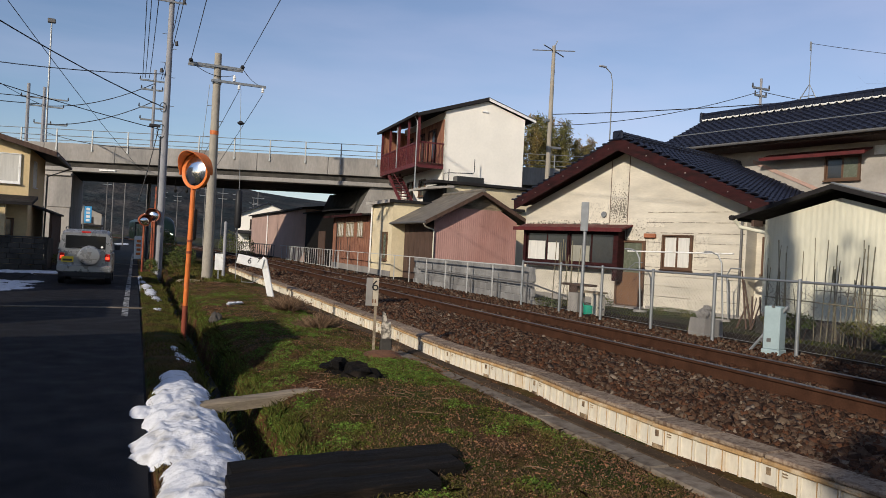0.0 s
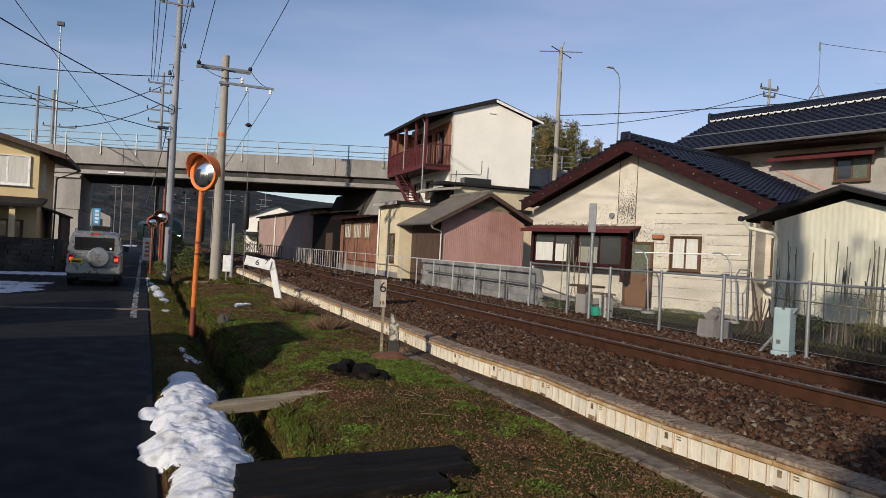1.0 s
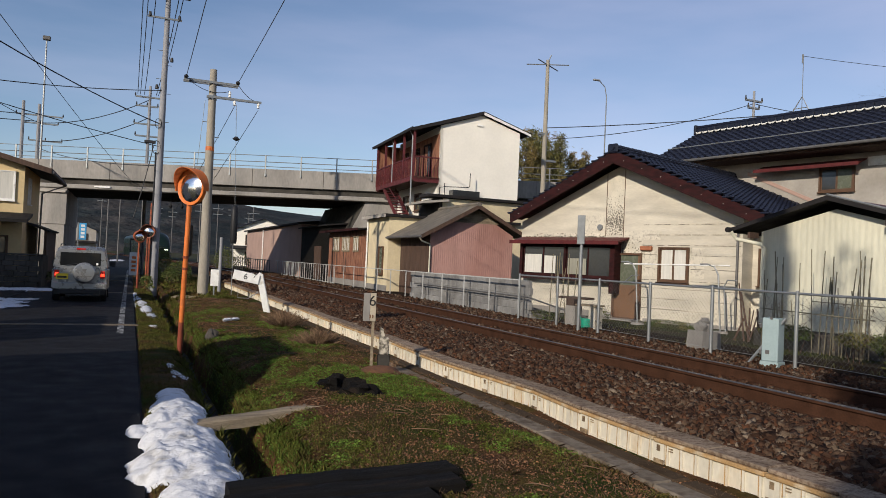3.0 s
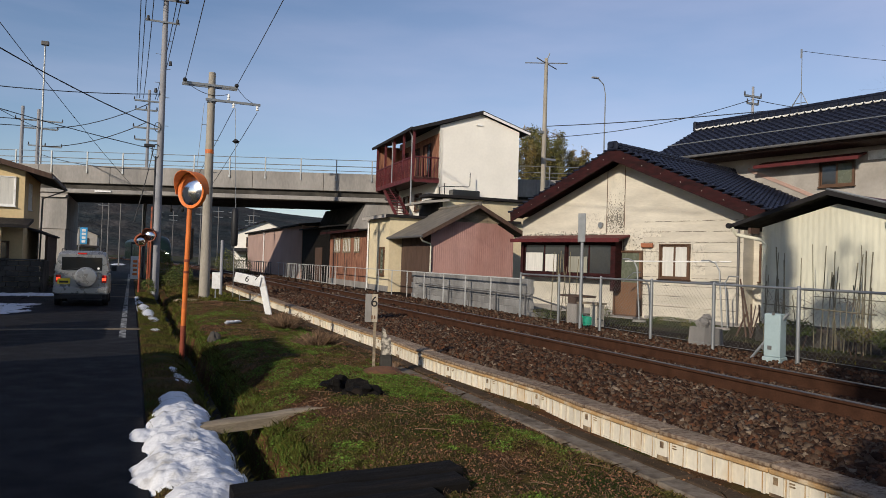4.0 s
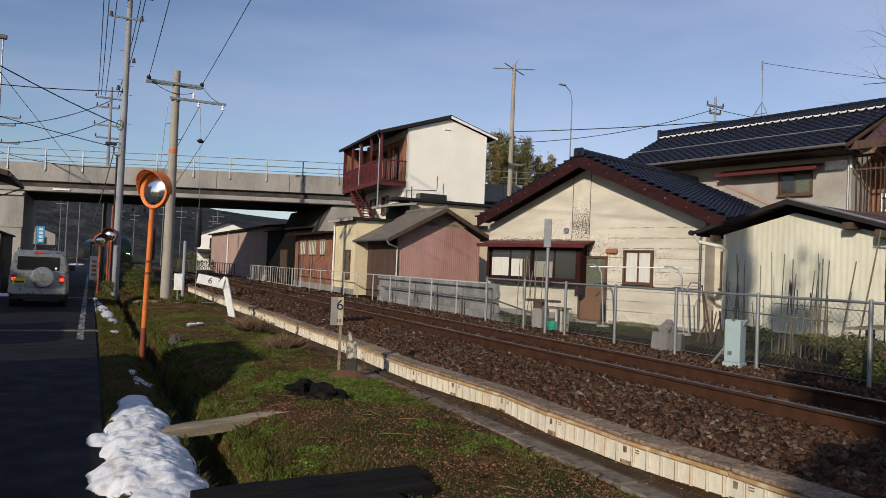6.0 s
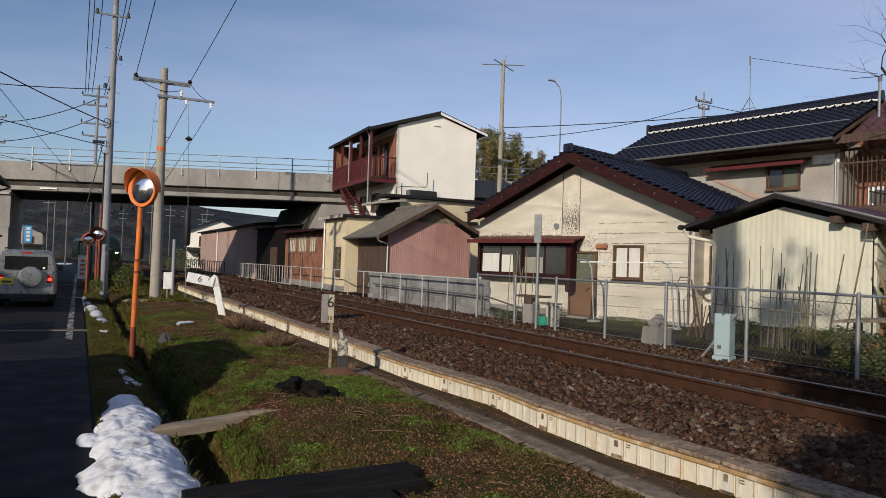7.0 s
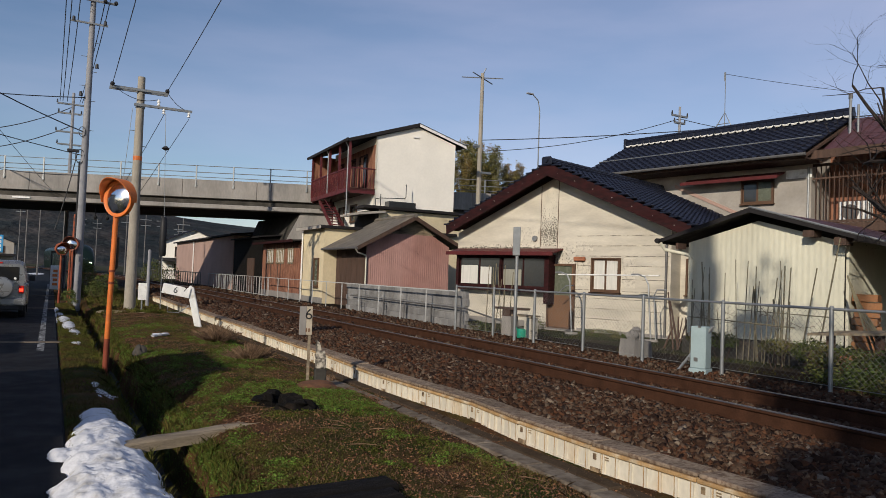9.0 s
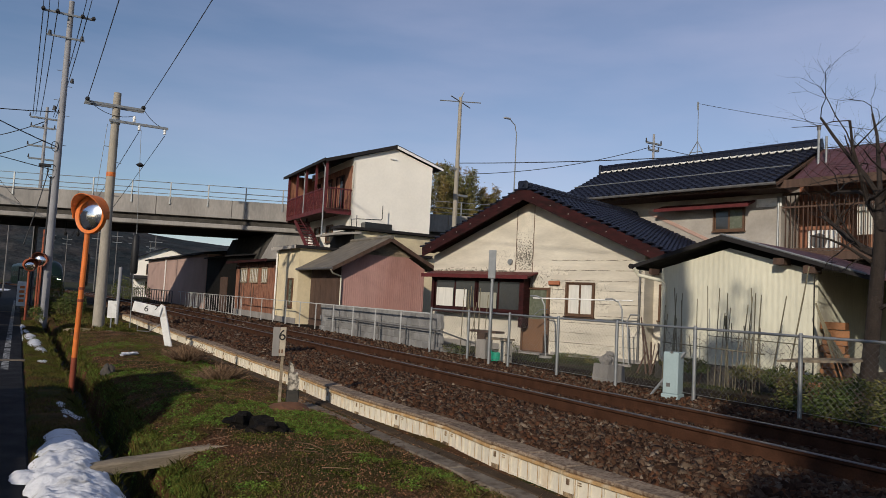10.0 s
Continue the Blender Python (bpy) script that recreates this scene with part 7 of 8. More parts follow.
dry_clump(2.95, 15.0, 0.56, 0.36, 210, "dead brown shrub beside the leaning post")
dry_clump(3.20, 16.1, 0.40, 0.35, 60, "dead brown shrub behind the leaning post")
dry_clump(2.95, 12.1, 0.50, 0.31, 230, "dead brown shrub of bare stems")
dry_clump(3.60, 10.0, 0.12, 0.12, 10, "tiny dry weed beside the trough")


def grow(s, p, d, length, r, depth, rnd):
    """One limb with its twigs."""
    pts, rad = [Vector(p)], [r]
    dd = Vector(d).normalized()
    n = 4
    for k in range(n):
        dd = (dd + Vector((rnd.gauss(0, 0.22), rnd.gauss(0, 0.22), rnd.gauss(0.03, 0.16)))).normalized()
        pts.append(pts[-1] + dd * length / n)
        rad.append(r * (1 - 0.55 * (k + 1) / n))
    s.tube(pts, rad, 6 if r > 0.02 else 3, caps=False)
    if depth <= 0:
        return
    for k in range(rnd.choice((3, 4, 4)) if depth > 1 else 4):
        i = rnd.randint(1, n)
        side_ = Vector((rnd.gauss(0, 1), rnd.gauss(0, 1), rnd.gauss(0.25, 0.6))).normalized()
        grow(s, pts[i], (dd * 0.6 + side_ * 0.8), length * rnd.uniform(0.42, 0.65), rad[i] * rnd.uniform(0.45, 0.62), depth - 1, rnd)


tree = thing("tree", "bare old fruit tree with knotted spreading limbs", "tree", pose(11.5, 6.45, 0.2))
rnd = random.Random(21)
s = Shape()
s.tube([(0, 0, -0.1), (0.0, 0.02, 0.5), (0.03, -0.02, 1.2), (0.02, -0.08, 2.0), (0.05, -0.12, 2.7), (0.05, -0.10, 3.4)], [0.19, 0.13, 0.115, 0.105, 0.095, 0.07], 14)
part("trunk", s, bark, tree, smooth=True)
s = Shape()
for base, d, ln, r in (((0.04, -0.1, 2.45), (0.1, 0.75, 0.55), 1.3, 0.085), ((0.05, -0.12, 2.9), (0, 0.5, 0.9), 1.8, 0.075), ((0.05, -0.1, 3.4), (0.1, 0.25, 1.0), 1.7, 0.07), ((0.05, -0.1, 3.3), (-0.1, -0.7, 0.8), 1.7, 0.07),
                       ((0.05, -0.1, 3.35), (0.1, 1.0, 0.25), 1.9, 0.065), ((0.05, -0.1, 3.4), (0.1, 0.7, 0.9), 1.9, 0.07), ((0.05, -0.1, 2.5), (-0.1, 0.9, 0.35), 1.6, 0.07), ((0.05, -0.1, 2.6), (0.2, -0.9, 0.5), 1.5, 0.07), ((0.03, -0.05, 1.6), (-0.1, -0.8, 0.6), 0.9, 0.06), ((0.05, -0.1, 2.3), (-0.3, 0.5, 0.25), 1.1, 0.05)):
    grow(s, base, d, ln, r * 0.62, 3, rnd)
part("crown", s, bark, tree, "bare twigs and limbs")

bare = thing("tree", "slender bare tree behind the tiled roof", "tree", pose(27, 18.5, 0))
s = Shape().tube([(0, 0, 0), (0, 0, 5.5)], [0.15, 0.08], 8)
part("trunk", s, bark, bare)
s = Shape()
for k in range(9):
    grow(s, (0, 0, 4 + 0.3 * k), (rnd.gauss(0, 1), rnd.gauss(0, 1), 1.2), 2.2, 0.05, 2, rnd)
part("crown", s, bark, bare)

# bamboo grove behind the three-storey building
for gi in range(17):
    gx0, gy0 = 25.2 + gi * 0.62 + gen.uniform(-0.3, 0.3), 46 + gen.uniform(-1.5, 3)
    hgt = 11.7 - 0.10 * gi + gen.uniform(-0.9, 0.9)
    t = thing("bamboo_clump", "tall feathery bamboo with yellowing leaves", "bamboo", pose(gx0, gy0, 0), group="bamboo grove")
    s, pts = Shape(), []
    for k in range(5):
        bx, by = gen.uniform(-0.9, 0.9), gen.uniform(-0.9, 0.9)
        lx, ly, hh = gen.uniform(-0.9, 0.9), gen.uniform(-0.6, 0.6), hgt * gen.uniform(0.82, 1.0)
        cl = [(bx, by, 0), (bx + 0.1 * lx, by + 0.1 * ly, hh * 0.5), (bx + 0.5 * lx, by + 0.5 * ly, hh * 0.85), (bx + 1.2 * lx, by + 1.2 * ly, hh)]
        s.tube(cl, [0.05, 0.045, 0.03, 0.01], 5)
        for q in np.linspace(0.38, 1.0, 22):
            i = 0 if q < 0.5 else (1 if q < 0.85 else 2)
            lo, hi = (0, 0.5, 0.85)[i], (0.5, 0.85, 1.0)[i]
            c = np.array(cl[i]) + (np.array(cl[i + 1]) - np.array(cl[i])) * (q - lo) / (hi - lo)
            w = gen.uniform(0, 6.28)
            rr = gen.uniform(0.3, 0.95) * (1.25 - q * 0.85)
            m_ = 40
            kk = gen.uniform(0.1, 1, (m_, 1))
            pts.append(c + kk * np.array([rr * math.cos(w), rr * math.sin(w), 0.25]) + gen.normal(size=(m_, 3)) * 0.13 + np.array([0, 0, -0.25]) * kk ** 2)
    part("culm", s, bamboo_pole, t)
    v, f = leaves(gen, np.concatenate(pts), 0.40, 0.9, 0.13)
    ob = new("foliage", mesh_from_arrays("foliage", v, f, bamboo_leaf))
    ob.parent = t

# tall evergreen beside the lane, added out of view, whose crown shades the track
ev = thing("tree", "unseen tall evergreen added to shade the track and shed", "tree", pose(-4.1, -4.8, 0))
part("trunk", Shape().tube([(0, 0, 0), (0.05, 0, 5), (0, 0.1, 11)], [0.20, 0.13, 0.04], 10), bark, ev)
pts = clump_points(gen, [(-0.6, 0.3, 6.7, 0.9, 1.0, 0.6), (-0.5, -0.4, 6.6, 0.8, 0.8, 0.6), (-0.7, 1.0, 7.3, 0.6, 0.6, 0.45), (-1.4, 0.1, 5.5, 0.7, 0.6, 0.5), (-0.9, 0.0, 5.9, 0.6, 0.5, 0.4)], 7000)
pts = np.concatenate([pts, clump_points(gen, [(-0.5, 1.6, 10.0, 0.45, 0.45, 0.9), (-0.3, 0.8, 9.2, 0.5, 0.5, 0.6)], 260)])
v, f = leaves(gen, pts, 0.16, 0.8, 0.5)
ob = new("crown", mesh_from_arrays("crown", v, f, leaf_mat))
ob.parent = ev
# Limb and its leaf clumps are placed to cast the shed's shade band.
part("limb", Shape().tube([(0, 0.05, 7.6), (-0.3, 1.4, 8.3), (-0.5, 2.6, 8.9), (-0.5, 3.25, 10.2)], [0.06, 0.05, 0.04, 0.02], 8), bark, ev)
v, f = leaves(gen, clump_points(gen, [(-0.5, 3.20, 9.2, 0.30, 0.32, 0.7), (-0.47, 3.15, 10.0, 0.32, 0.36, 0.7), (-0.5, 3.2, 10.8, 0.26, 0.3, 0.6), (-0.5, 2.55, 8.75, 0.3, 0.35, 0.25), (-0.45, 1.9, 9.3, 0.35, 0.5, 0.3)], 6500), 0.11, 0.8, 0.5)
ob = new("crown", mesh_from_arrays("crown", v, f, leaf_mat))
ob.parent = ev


# ---- car ----
def loft(s, sections):
    """Closed rings of equal length joined in order, with capped ends."""
    o, n = len(s.v), len(sections[0])
    for ring in sections:
        s.v += ring
    for i in range(len(sections) - 1):
        s.f += [(o + i * n + k, o + i * n + (k + 1) % n, o + (i + 1) * n + (k + 1) % n, o + (i + 1) * n + k) for k in range(n)]
    s.f += [tuple(o + k for k in range(n)), tuple(o + (len(sections) - 1) * n + k for k in range(n))[::-1]]
    return s


def ring(y, w0, w1, z0, z1, c=0.06):
    """A rounded section across the car: half width w0 below, w1 above."""
    return [(-w0 + c, y, z0), (w0 - c, y, z0), (w0, y, z0 + c), (w1, y, z1 - c), (w1 - c * 1.3, y, z1), (-w1 + c * 1.3, y, z1), (-w1, y, z1 - c), (-w0, y, z0 + c)]


car = thing("car", "silver compact off-road car with rear spare wheel", "car", pose(-1.33, 23.6, 0.0))
part("body", loft(Shape(), [ring(0.02, 0.70, 0.68, 0.42, 0.98), ring(0.08, 0.74, 0.72, 0.36, 1.0), ring(1.0, 0.74, 0.73, 0.30, 0.99), ring(2.3, 0.74, 0.73, 0.30, 0.97), ring(3.15, 0.72, 0.68, 0.32, 0.90), ring(3.32, 0.66, 0.60, 0.38, 0.80)]), silver, car, "silver metallic bodywork", smooth=True)
part("cabin", loft(Shape(), [ring(0.04, 0.71, 0.62, 0.97, 1.52), ring(0.14, 0.72, 0.62, 0.97, 1.60), ring(1.2, 0.72, 0.62, 0.97, 1.63), ring(1.9, 0.72, 0.62, 0.97, 1.60), ring(2.15, 0.72, 0.60, 0.97, 1.45), ring(2.5, 0.70, 0.60, 0.96, 1.02, 0.02)]), silver, car, smooth=True)
part("rear_window", Shape().box(-0.53, 0.53, 0.024, 0.045, 1.06, 1.44, chamfer=0.008), car_glass, car)
for sg in (-1, 1):
    part("side_window", Shape().slab(*[(sg * (0.725 - 0.105 * (z - 0.97) / 0.6), y, z) for y, z in ((0.18, 1.08), (1.02, 1.08), (1.02, 1.46), (0.22, 1.46))], 0.008), glass_dark, car)
    part("side_window", Shape().slab(*[(sg * (0.725 - 0.105 * (z - 0.97) / 0.6), y, z) for y, z in ((1.10, 1.08), (2.05, 1.08), (1.85, 1.46), (1.10, 1.46))], 0.008), glass_dark, car)
    part("tail_lamp", Shape().box(sg * 0.60 - 0.065, sg * 0.60 + 0.065, -0.005, 0.04, 0.70, 0.92, chamfer=0.012), red_lens, car)
    part("brake_lamp", Shape().box(sg * 0.60 - 0.05, sg * 0.60 + 0.05, -0.010, -0.004, 0.76, 0.84), tail_mat, car)
    part("door_mirror", Shape().box(sg * 0.82 - 0.08, sg * 0.82 + 0.08, 1.95, 2.03, 1.02, 1.18, chamfer=0.02), car_dark, car)
    part("roof_rail", Shape().tube([(sg * 0.55, 0.25, 1.62), (sg * 0.55, 0.3, 1.67), (sg * 0.55, 1.7, 1.68), (sg * 0.55, 1.8, 1.63)], 0.014, 6), car_dark, car)
    for y in (0.62, 2.72):
        wh = new("wheel")
        wh.parent, wh.matrix_basis = car, pose(sg * 0.63, y, 0.30, 0, 90, 0)
        part("tyre", Shape().disc_solid([(0.17, -0.085), (0.29, -0.085), (0.305, -0.05), (0.305, 0.05), (0.29, 0.085), (0.17, 0.085)], 22), black_rubber, wh, smooth=True)
        part("rim", Shape().disc_solid([(0.165, -0.08), (0.165, 0.08)], 16), steel, wh)
part("bumper", Shape().box(-0.73, 0.73, -0.05, 0.12, 0.36, 0.58, chamfer=0.03), silver, car)
part("underbody", Shape().box(-0.66, 0.66, 0.1, 3.2, 0.22, 0.42), car_dark, car)
part("lower_valance", Shape().box(-0.55, 0.55, -0.03, 0.1, 0.26, 0.36), car_dark, car)
sp = new("spare_wheel")
sp.parent, sp.matrix_basis = car, pose(0.12, -0.02, 0.86, 90, 0, 0)
part("cover", Shape().disc_solid([(0.29, 0.0), (0.30, 0.03), (0.30, 0.14), (0.27, 0.175), (0.20, 0.185), (0.01, 0.19)], 28), silver, sp, "silver hard spare wheel cover", smooth=True)
part("emblem", Shape().box(-0.05, 0.05, 0.04, 0.11, 0.186, 0.194), steel_dark, sp)
part("stripe", Shape().box(-0.2, 0.2, -0.11, -0.095, 0.182, 0.192), steel_dark, sp)
part("high_brake_lamp", Shape().box(-0.12, 0.12, 0.03, 0.06, 1.53, 1.57), red_lens, car)
part("number_plate", Shape().box(-0.62, -0.30, -0.012, 0.0, 0.66, 0.82), plate_yellow, car)
part("plate_mark", Shape().box(-0.58, -0.34, -0.015, -0.0125, 0.69, 0.75), ink, car)
part("wiper", Shape().tube([(-0.4, 0.012, 1.06), (0.1, 0.012, 1.15)], 0.01, 5), car_dark, car)
part("rear_window_sticker", Shape().tube([(0.44, 0.025, 1.12), (0.44, 0.019, 1.12)], 0.035, 12), white_paint, car)

# ---- train, waiting far down the line ----
TY = 112.0
train = thing("train", "dark green streamlined train with lit headlamps", "train", pose(6.785 + shift(TY), TY, 0.43, 0, 0, math.degrees(math.atan2(-(shift(TY + 5) - shift(TY - 5)), 10))))


def tring(y, w, z0, z1, dome):
    pts = [(-w * 0.92, y, z0), (w * 0.92, y, z0), (w, y, z0 + 0.25), (w, y, z1 - dome)]
    for k in range(1, 8):
        a = math.pi * k / 8
        pts.append((w * math.cos(a), y, z1 - dome + dome * math.sin(a)))
    return pts + [(-w, y, z1 - dome), (-w, y, z0 + 0.25)]


part("nose", loft(Shape(), [tring(0.0, 1.22, 0.35, 1.65, 0.25), tring(0.12, 1.36, 0.28, 2.2, 0.35), tring(0.55, 1.42, 0.25, 2.9, 0.6), tring(1.3, 1.45, 0.25, 3.5, 0.8), tring(2.6, 1.45, 0.25, 3.85, 0.8)]), train_green, train, "deep green rounded cab", smooth=True)
for k, y in enumerate((2.65, 22.5)):
    part("carriage", loft(Shape(), [tring(y, 1.45, 0.25, 3.85, 0.8), tring(y + 19.4, 1.45, 0.25, 3.85, 0.8)]), train_green, train, smooth=True)
    part("underframe", Shape().box(-1.2, 1.2, y + 0.5, y + 19, -0.0, 0.25), car_dark, train)
    for j in range(6):
        part("side_window", Shape().box(-1.458, -1.449, y + 1.5 + j * 3, y + 3.2 + j * 3, 1.5, 2.3), glass_dark, train)
part("windscreen", Shape().slab((-0.95, 0.30, 2.25), (0.95, 0.30, 2.25), (0.85, 1.0, 3.05), (-0.85, 1.0, 3.05), 0.02), glass_dark, train)
for k in range(4):
    z = 1.62 + k * 0.2
    part("chrome_bar", Shape().tube([(-1.38, 0.45, z + 0.12), (-0.9, 0.05 + 0.1 * k, z), (0, -0.06 + 0.1 * k, z), (0.9, 0.05 + 0.1 * k, z), (1.38, 0.45, z + 0.12)], 0.025, 6), steel, train)
for x in (-1.05, -0.8, 0.8, 1.05):
    part("headlamp", Shape().tube([(x, -0.10, 1.25), (x, 0.2, 1.25)], 0.09, 12), lamp_mat, train)
part("skirt", Shape().box(-1.25, 1.25, -0.02, 0.5, -0.1, 0.36, chamfer=0.08), train_green, train)
part("coupler_recess", Shape().box(-0.55, 0.55, -0.05, 0.0, 0.35, 0.85), car_dark, train)


# ---- ballast, grass and litter ----
def scatter(n, x0, x1, y0, y1, near=4.0):
    """Spots that thin out with distance from the near end."""
    u = gen.uniform(0, 1, n)
    y = y0 + (y1 - y0) * u ** 1.7
    return gen.uniform(x0, x1, n), y


CUBE_V = np.array([(x, y, z) for z in (-0.7, 0.7) for y in (-0.7, 0.7) for x in (-0.7, 0.7)])
CUBE_F = np.array([(0, 2, 3), (0, 3, 1), (4, 5, 7), (4, 7, 6), (0, 1, 5), (0, 5, 4), (2, 6, 7), (2, 7, 3), (0, 4, 6), (0, 6, 2), (1, 3, 7), (1, 7, 5)])


def stones(n, x0, x1, y0, y1, size, lift, keep=None):
    x, y = scatter(n, x0, x1, y0, y1)
    if keep is not None:
        k = keep(x, y)
        x, y = x[k], y[k]
    n = len(x)
    z = np.array([ground_z(a, b) for a, b in zip(x, y)])
    sz = size * gen.uniform(0.55, 1.25, n) * (1 + 0.025 * np.maximum(y - 8, 0))
    v = (CUBE_V[None] + gen.uniform(-0.42, 0.42, (n, 8, 3))) * gen.uniform(0.55, 1.15, (n, 1, 3)) * sz[:, None, None] * 1.05
    q = gen.normal(size=(n, 4))
    q /= np.linalg.norm(q, axis=1)[:, None]
    w_q, xq, yq, zq = q.T
    R = np.stack([1 - 2 * (yq ** 2 + zq ** 2), 2 * (xq * yq - zq * w_q), 2 * (xq * zq + yq * w_q), 2 * (xq * yq + zq * w_q), 1 - 2 * (xq ** 2 + zq ** 2), 2 * (yq * zq - xq * w_q),
                  2 * (xq * zq - yq * w_q), 2 * (yq * zq + xq * w_q), 1 - 2 * (xq ** 2 + yq ** 2)], 1).reshape(-1, 3, 3)
    v = np.einsum("nij,nkj->nki", R, v)
    v += np.stack([x + np.array([shift(b) for b in y]), y, z + lift + sz * gen.uniform(-0.2, 0.5, n)], 1)[:, None, :]
    f = (CUBE_F[None] + 8 * np.arange(n)[:, None, None]).reshape(-1, 3)
    return v.reshape(-1, 3), f


def off_rails(x, y):
    return (np.abs(x - 6.22) > 0.10) & (np.abs(x - 7.35) > 0.10)


parts_v, parts_f, o = [], [], 0
for args in ((46000, 4.40, 6.12, 2.0, 26, 0.036, 0.0, None), (14000, 6.3, 7.3, 2.0, 34, 0.033, -0.01, off_rails), (15000, 7.45, 9.6, 2.5, 30, 0.032, 0.0, off_rails), (9000, 4.45, 9.4, 18, 52, 0.045, 0.0, off_rails)):
    v, f = stones(*args)
    parts_v.append(v)
    parts_f.append(f + o)
    o += len(v)
tagged(new("ballast", mesh_from_arrays("ballast", np.concatenate(parts_v), np.concatenate(parts_f), stone)), "loose rust-brown crushed stone ballast round the track", "ballast", kind="stuff")


def blades(n, x0, x1, y0, y1, h, w, thr, material, name, label, lie=0.5):
    x, y = scatter(n, x0, x1, y0, y1)
    m_ = np.array([noise.noise(Vector((a * 0.95, b * 0.95, 1.0))) + 0.55 * noise.noise(Vector((a * 3.3, b * 3.3, 9.0))) for a, b in zip(x, y)])
    k = m_ + gen.normal(size=n) * 0.16 > thr
    x, y, m_ = x[k], y[k], m_[k]
    n = len(x)
    z = np.array([ground_z(a, b) for a, b in zip(x, y)]) - 0.008
    far_ = 1 + 0.06 * np.maximum(y - 6, 0)
    hh = h * gen.uniform(0.35, 1.25, n) * (1 + 0.5 * np.clip(m_, 0, 1))
    ww = w * gen.uniform(0.6, 1.3, n) * far_
    a = gen.uniform(0, 2 * np.pi, n)
    b = gen.uniform(0, 2 * np.pi, n)
    root = np.stack([x, y, z], 1)
    side_ = np.stack([np.cos(a), np.sin(a), 0 * a], 1) * ww[:, None] / 2
    out = np.stack([np.cos(b), np.sin(b), 0 * b], 1) * (hh * gen.uniform(0.1, 1.0, n) * lie)[:, None]
    up = np.array([0, 0, 1]) * hh[:, None]
    v = np.stack([root - side_, root + side_, root + side_ * 0.7 + out * 0.4 + up * 0.6, root + out + up * 0.95, root - side_ * 0.7 + out * 0.4 + up * 0.6], 1).reshape(-1, 3)
    f = np.arange(5 * n).reshape(-1, 5)
    return tagged(new(name, mesh_from_arrays(name, v, f, material)), label, "grass", kind="stuff")


blades(130000, 1.20, 3.45, 3.0, 27, 0.026, 0.0055, 0.06, grass_mat, "grass", "short patchy winter grass on the verge", 1.1)
blades(42000, 0.20, 0.84, 3.0, 32, 0.034, 0.007, -0.55, grass_mat, "grass", "short grass along the road edge", 1.1)
blades(16000, 1.3, 3.95, 3.0, 24, 0.050, 0.003, -0.6, dry_mat, "dry_grass", "scattered dry brown stalks and straw", 2.2)
blades(9000, 1.08, 1.35, 3.5, 26, 0.09, 0.008, -0.4, grass_mat, "grass", "grass hanging from the ditch bank", 1.3)
blades(9000, 0.78, 0.92, 3.5, 26, 0.10, 0.008, -0.5, grass_mat, "grass", "longer grass hanging over the ditch", 1.2)
blades(3500, 9.8, 12.5, 6.0, 17, 0.06, 0.010, 0.15, grass_mat, "grass", "sparse weeds behind the fence", 0.9)
blades(12000, 1.28, 3.6, 24, 44, 0.08, 0.018, -0.1, grass_mat, "grass", "verge grass farther along the track", 0.9)


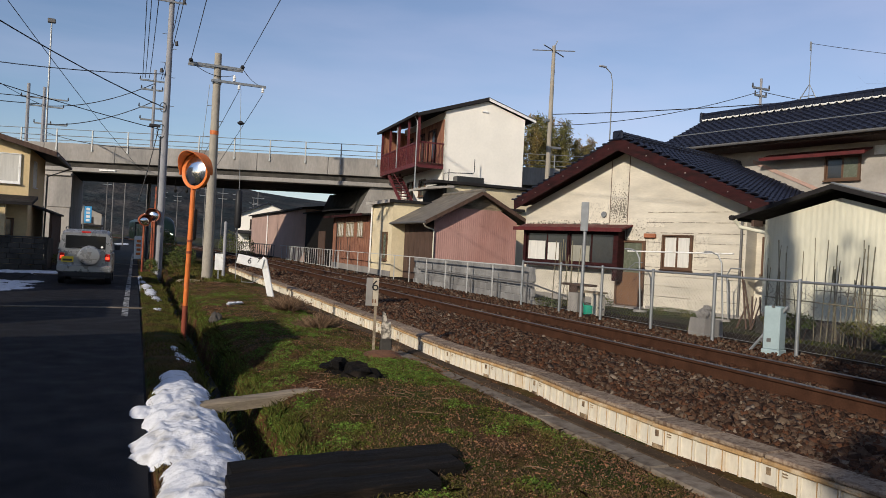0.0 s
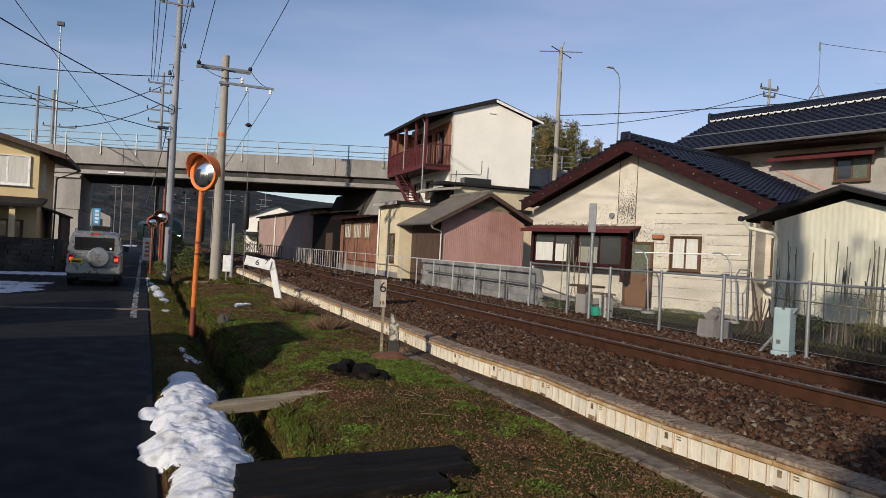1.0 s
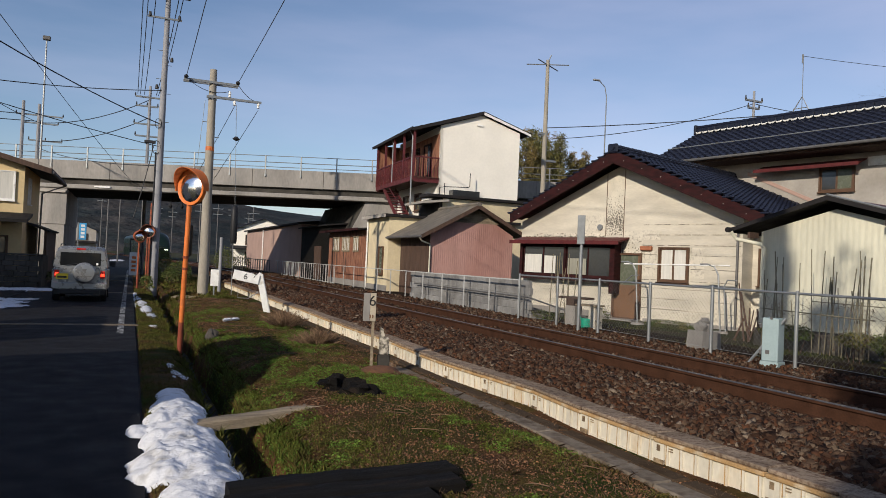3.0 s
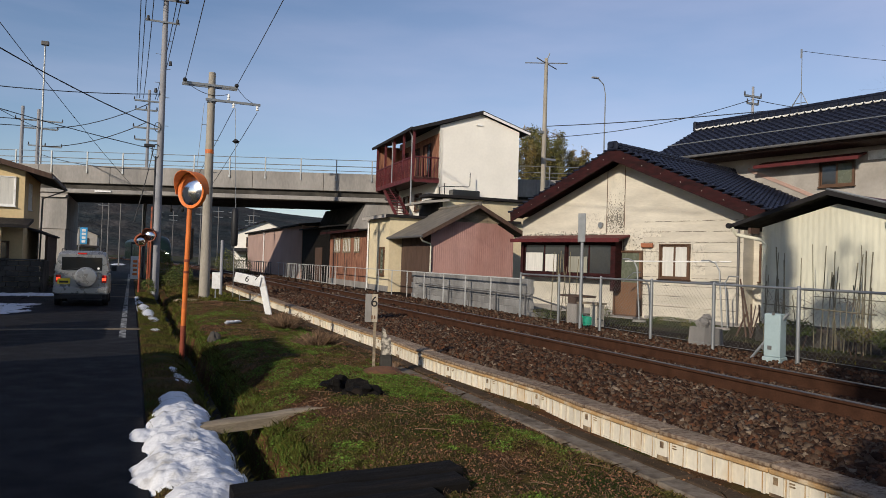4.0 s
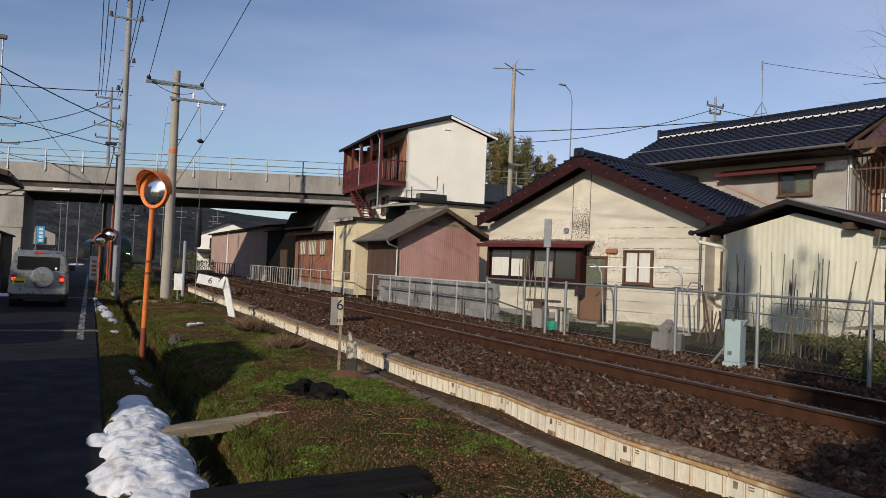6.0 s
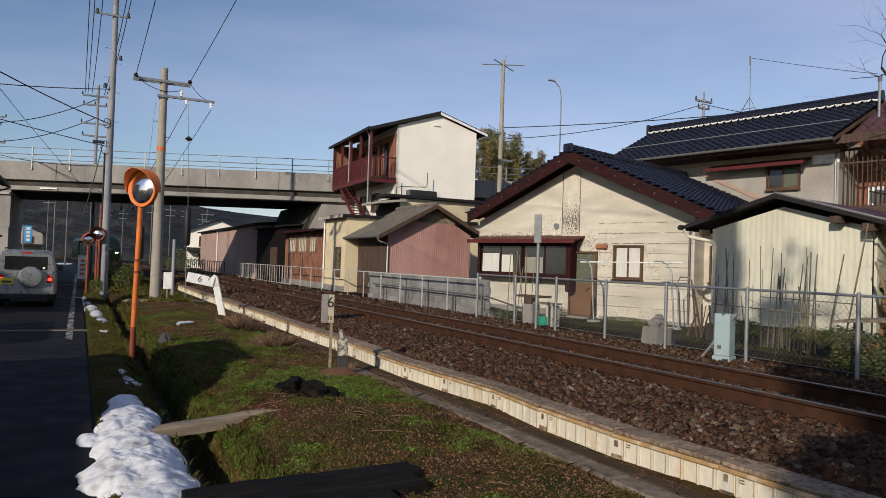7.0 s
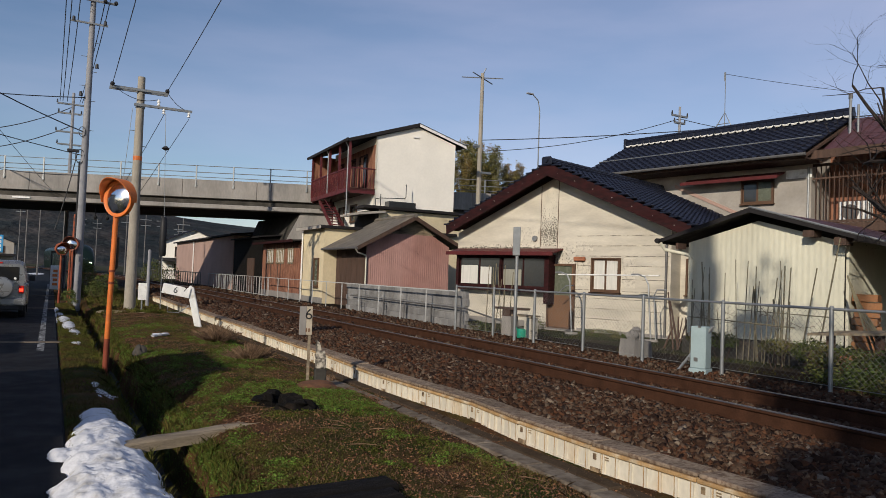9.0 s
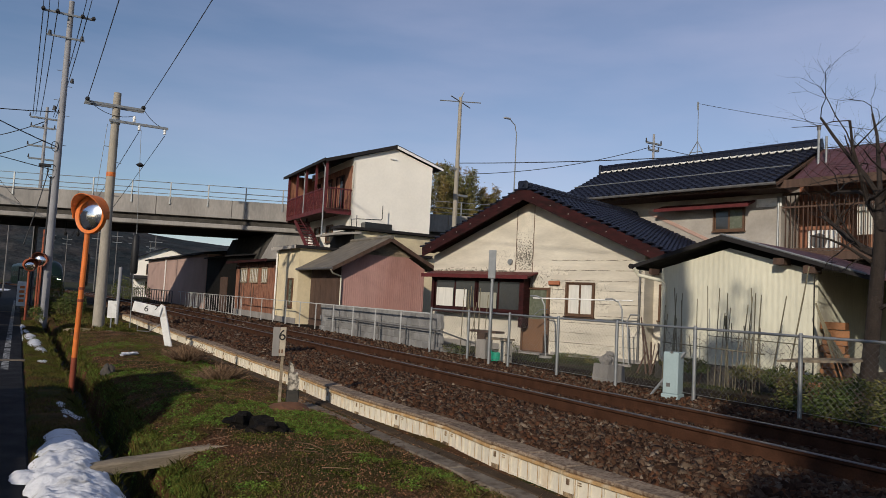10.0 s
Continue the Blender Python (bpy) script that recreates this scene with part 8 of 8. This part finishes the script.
def weed_mats(n, x0, x1, y0, y1, thr, material, label, leaf=0.021, tall=0.045):
    """Low rosettes of small broad leaves, in drifts."""
    x, y = scatter(n, x0, x1, y0, y1)
    k = np.array([noise.noise(Vector((a * 0.8, b * 0.55, 21.0))) + 0.6 * noise.noise(Vector((a * 2.9, b * 2.4, 4.0))) + 0.45 * math.exp(-((a - 1.7) / 0.6) ** 2 - ((b - 6.3) / 1.3) ** 2) - 0.25 * (a > 2.5 and b < 7) for a, b in zip(x, y)]) > thr
    x, y = x[k], y[k]
    per = 34
    r = gen.uniform(0.03, 0.11, len(x))[:, None]
    w, q = gen.uniform(0, 2 * np.pi, (len(x), per)), np.sqrt(gen.uniform(0, 1, (len(x), per)))
    px, py = (x[:, None] + r * q * np.cos(w)).ravel(), (y[:, None] + r * q * np.sin(w)).ravel()
    pz = np.array([ground_z(a, b) for a, b in zip(px, py)]) + (gen.uniform(0.1, 1.0, (len(x), per)) * (1.1 - q * 0.8) * tall).ravel()
    v, f = leaves(gen, np.stack([px, py, pz], 1), leaf, 0.5, 0.5)
    tagged(new("weeds", mesh_from_arrays("weeds", v, f, material)), label, "weeds", kind="stuff")


weed_mats(7000, 1.18, 3.35, 3.4, 20, 0.14, green_tuft, "bright green low weeds in the verge")
weed_mats(5200, 1.18, 3.40, 3.4, 22, -0.02, grass_mat, "dull olive moss and creeping weeds")
weed_mats(900, 1.10, 1.32, 3.6, 20, -0.25, green_tuft, "green weeds along the ditch bank")
x, y = scatter(52000, 1.3, 4.0, 3.0, 24)
c = np.stack([x, y, np.array([ground_z(a, b) for a, b in zip(x, y)]) + 0.006], 1)
v, f = leaves(gen, c, 0.021, 0.25, 0.6)
tagged(new("leaf_litter", mesh_from_arrays("leaf_litter", v, f, mat("dead_leaf", (0.155, 0.076, 0.038), 0.9, 0.3, 6, 0, island=0.7))), "brown dead leaves and crumbs over the soil", "leaf litter", kind="stuff")
# fallen twigs
twigs = Shape()
for k in range(28):
    a0, b0, w0 = gen.uniform(1.4, 3.3), 3.6 + 10 * gen.uniform(0, 1) ** 1.5, gen.uniform(0, 6.28)
    ln = gen.uniform(0.10, 0.45)
    twigs.tube([(a0 + ln * q * math.cos(w0 + 0.3 * q), b0 + ln * q * math.sin(w0 + 0.3 * q), ground_z(a0, b0) + 0.012 + 0.05 * q * gen.uniform(0, 1)) for q in (0, 0.5, 1)], [0.004, 0.003, 0.0015], 4, caps=False)
tagged(new("fallen_twigs", twigs.mesh("fallen_twigs", dry_mat)), "thin dry twigs fallen on the verge", "twigs", kind="stuff")
# vines on the stakes before the shed
vine = thing("dead_vine", "tangled dead vines on the bean stakes", "vine")
s = Shape()
for k in range(26):
    p = Vector((11.1 + gen.uniform(-0.05, 0.1), gen.uniform(7.4, 10.5), gen.uniform(0.5, 1.2)))
    pts = [p]
    for _ in range(6):
        p = p + Vector((gen.normal() * 0.03, gen.normal() * 0.12, gen.normal() * 0.09))
        pts.append(p)
    s.tube(pts, 0.004, 3, caps=False)
tagged(part("tangle", s, dark_wood, vine), kind="stuff")
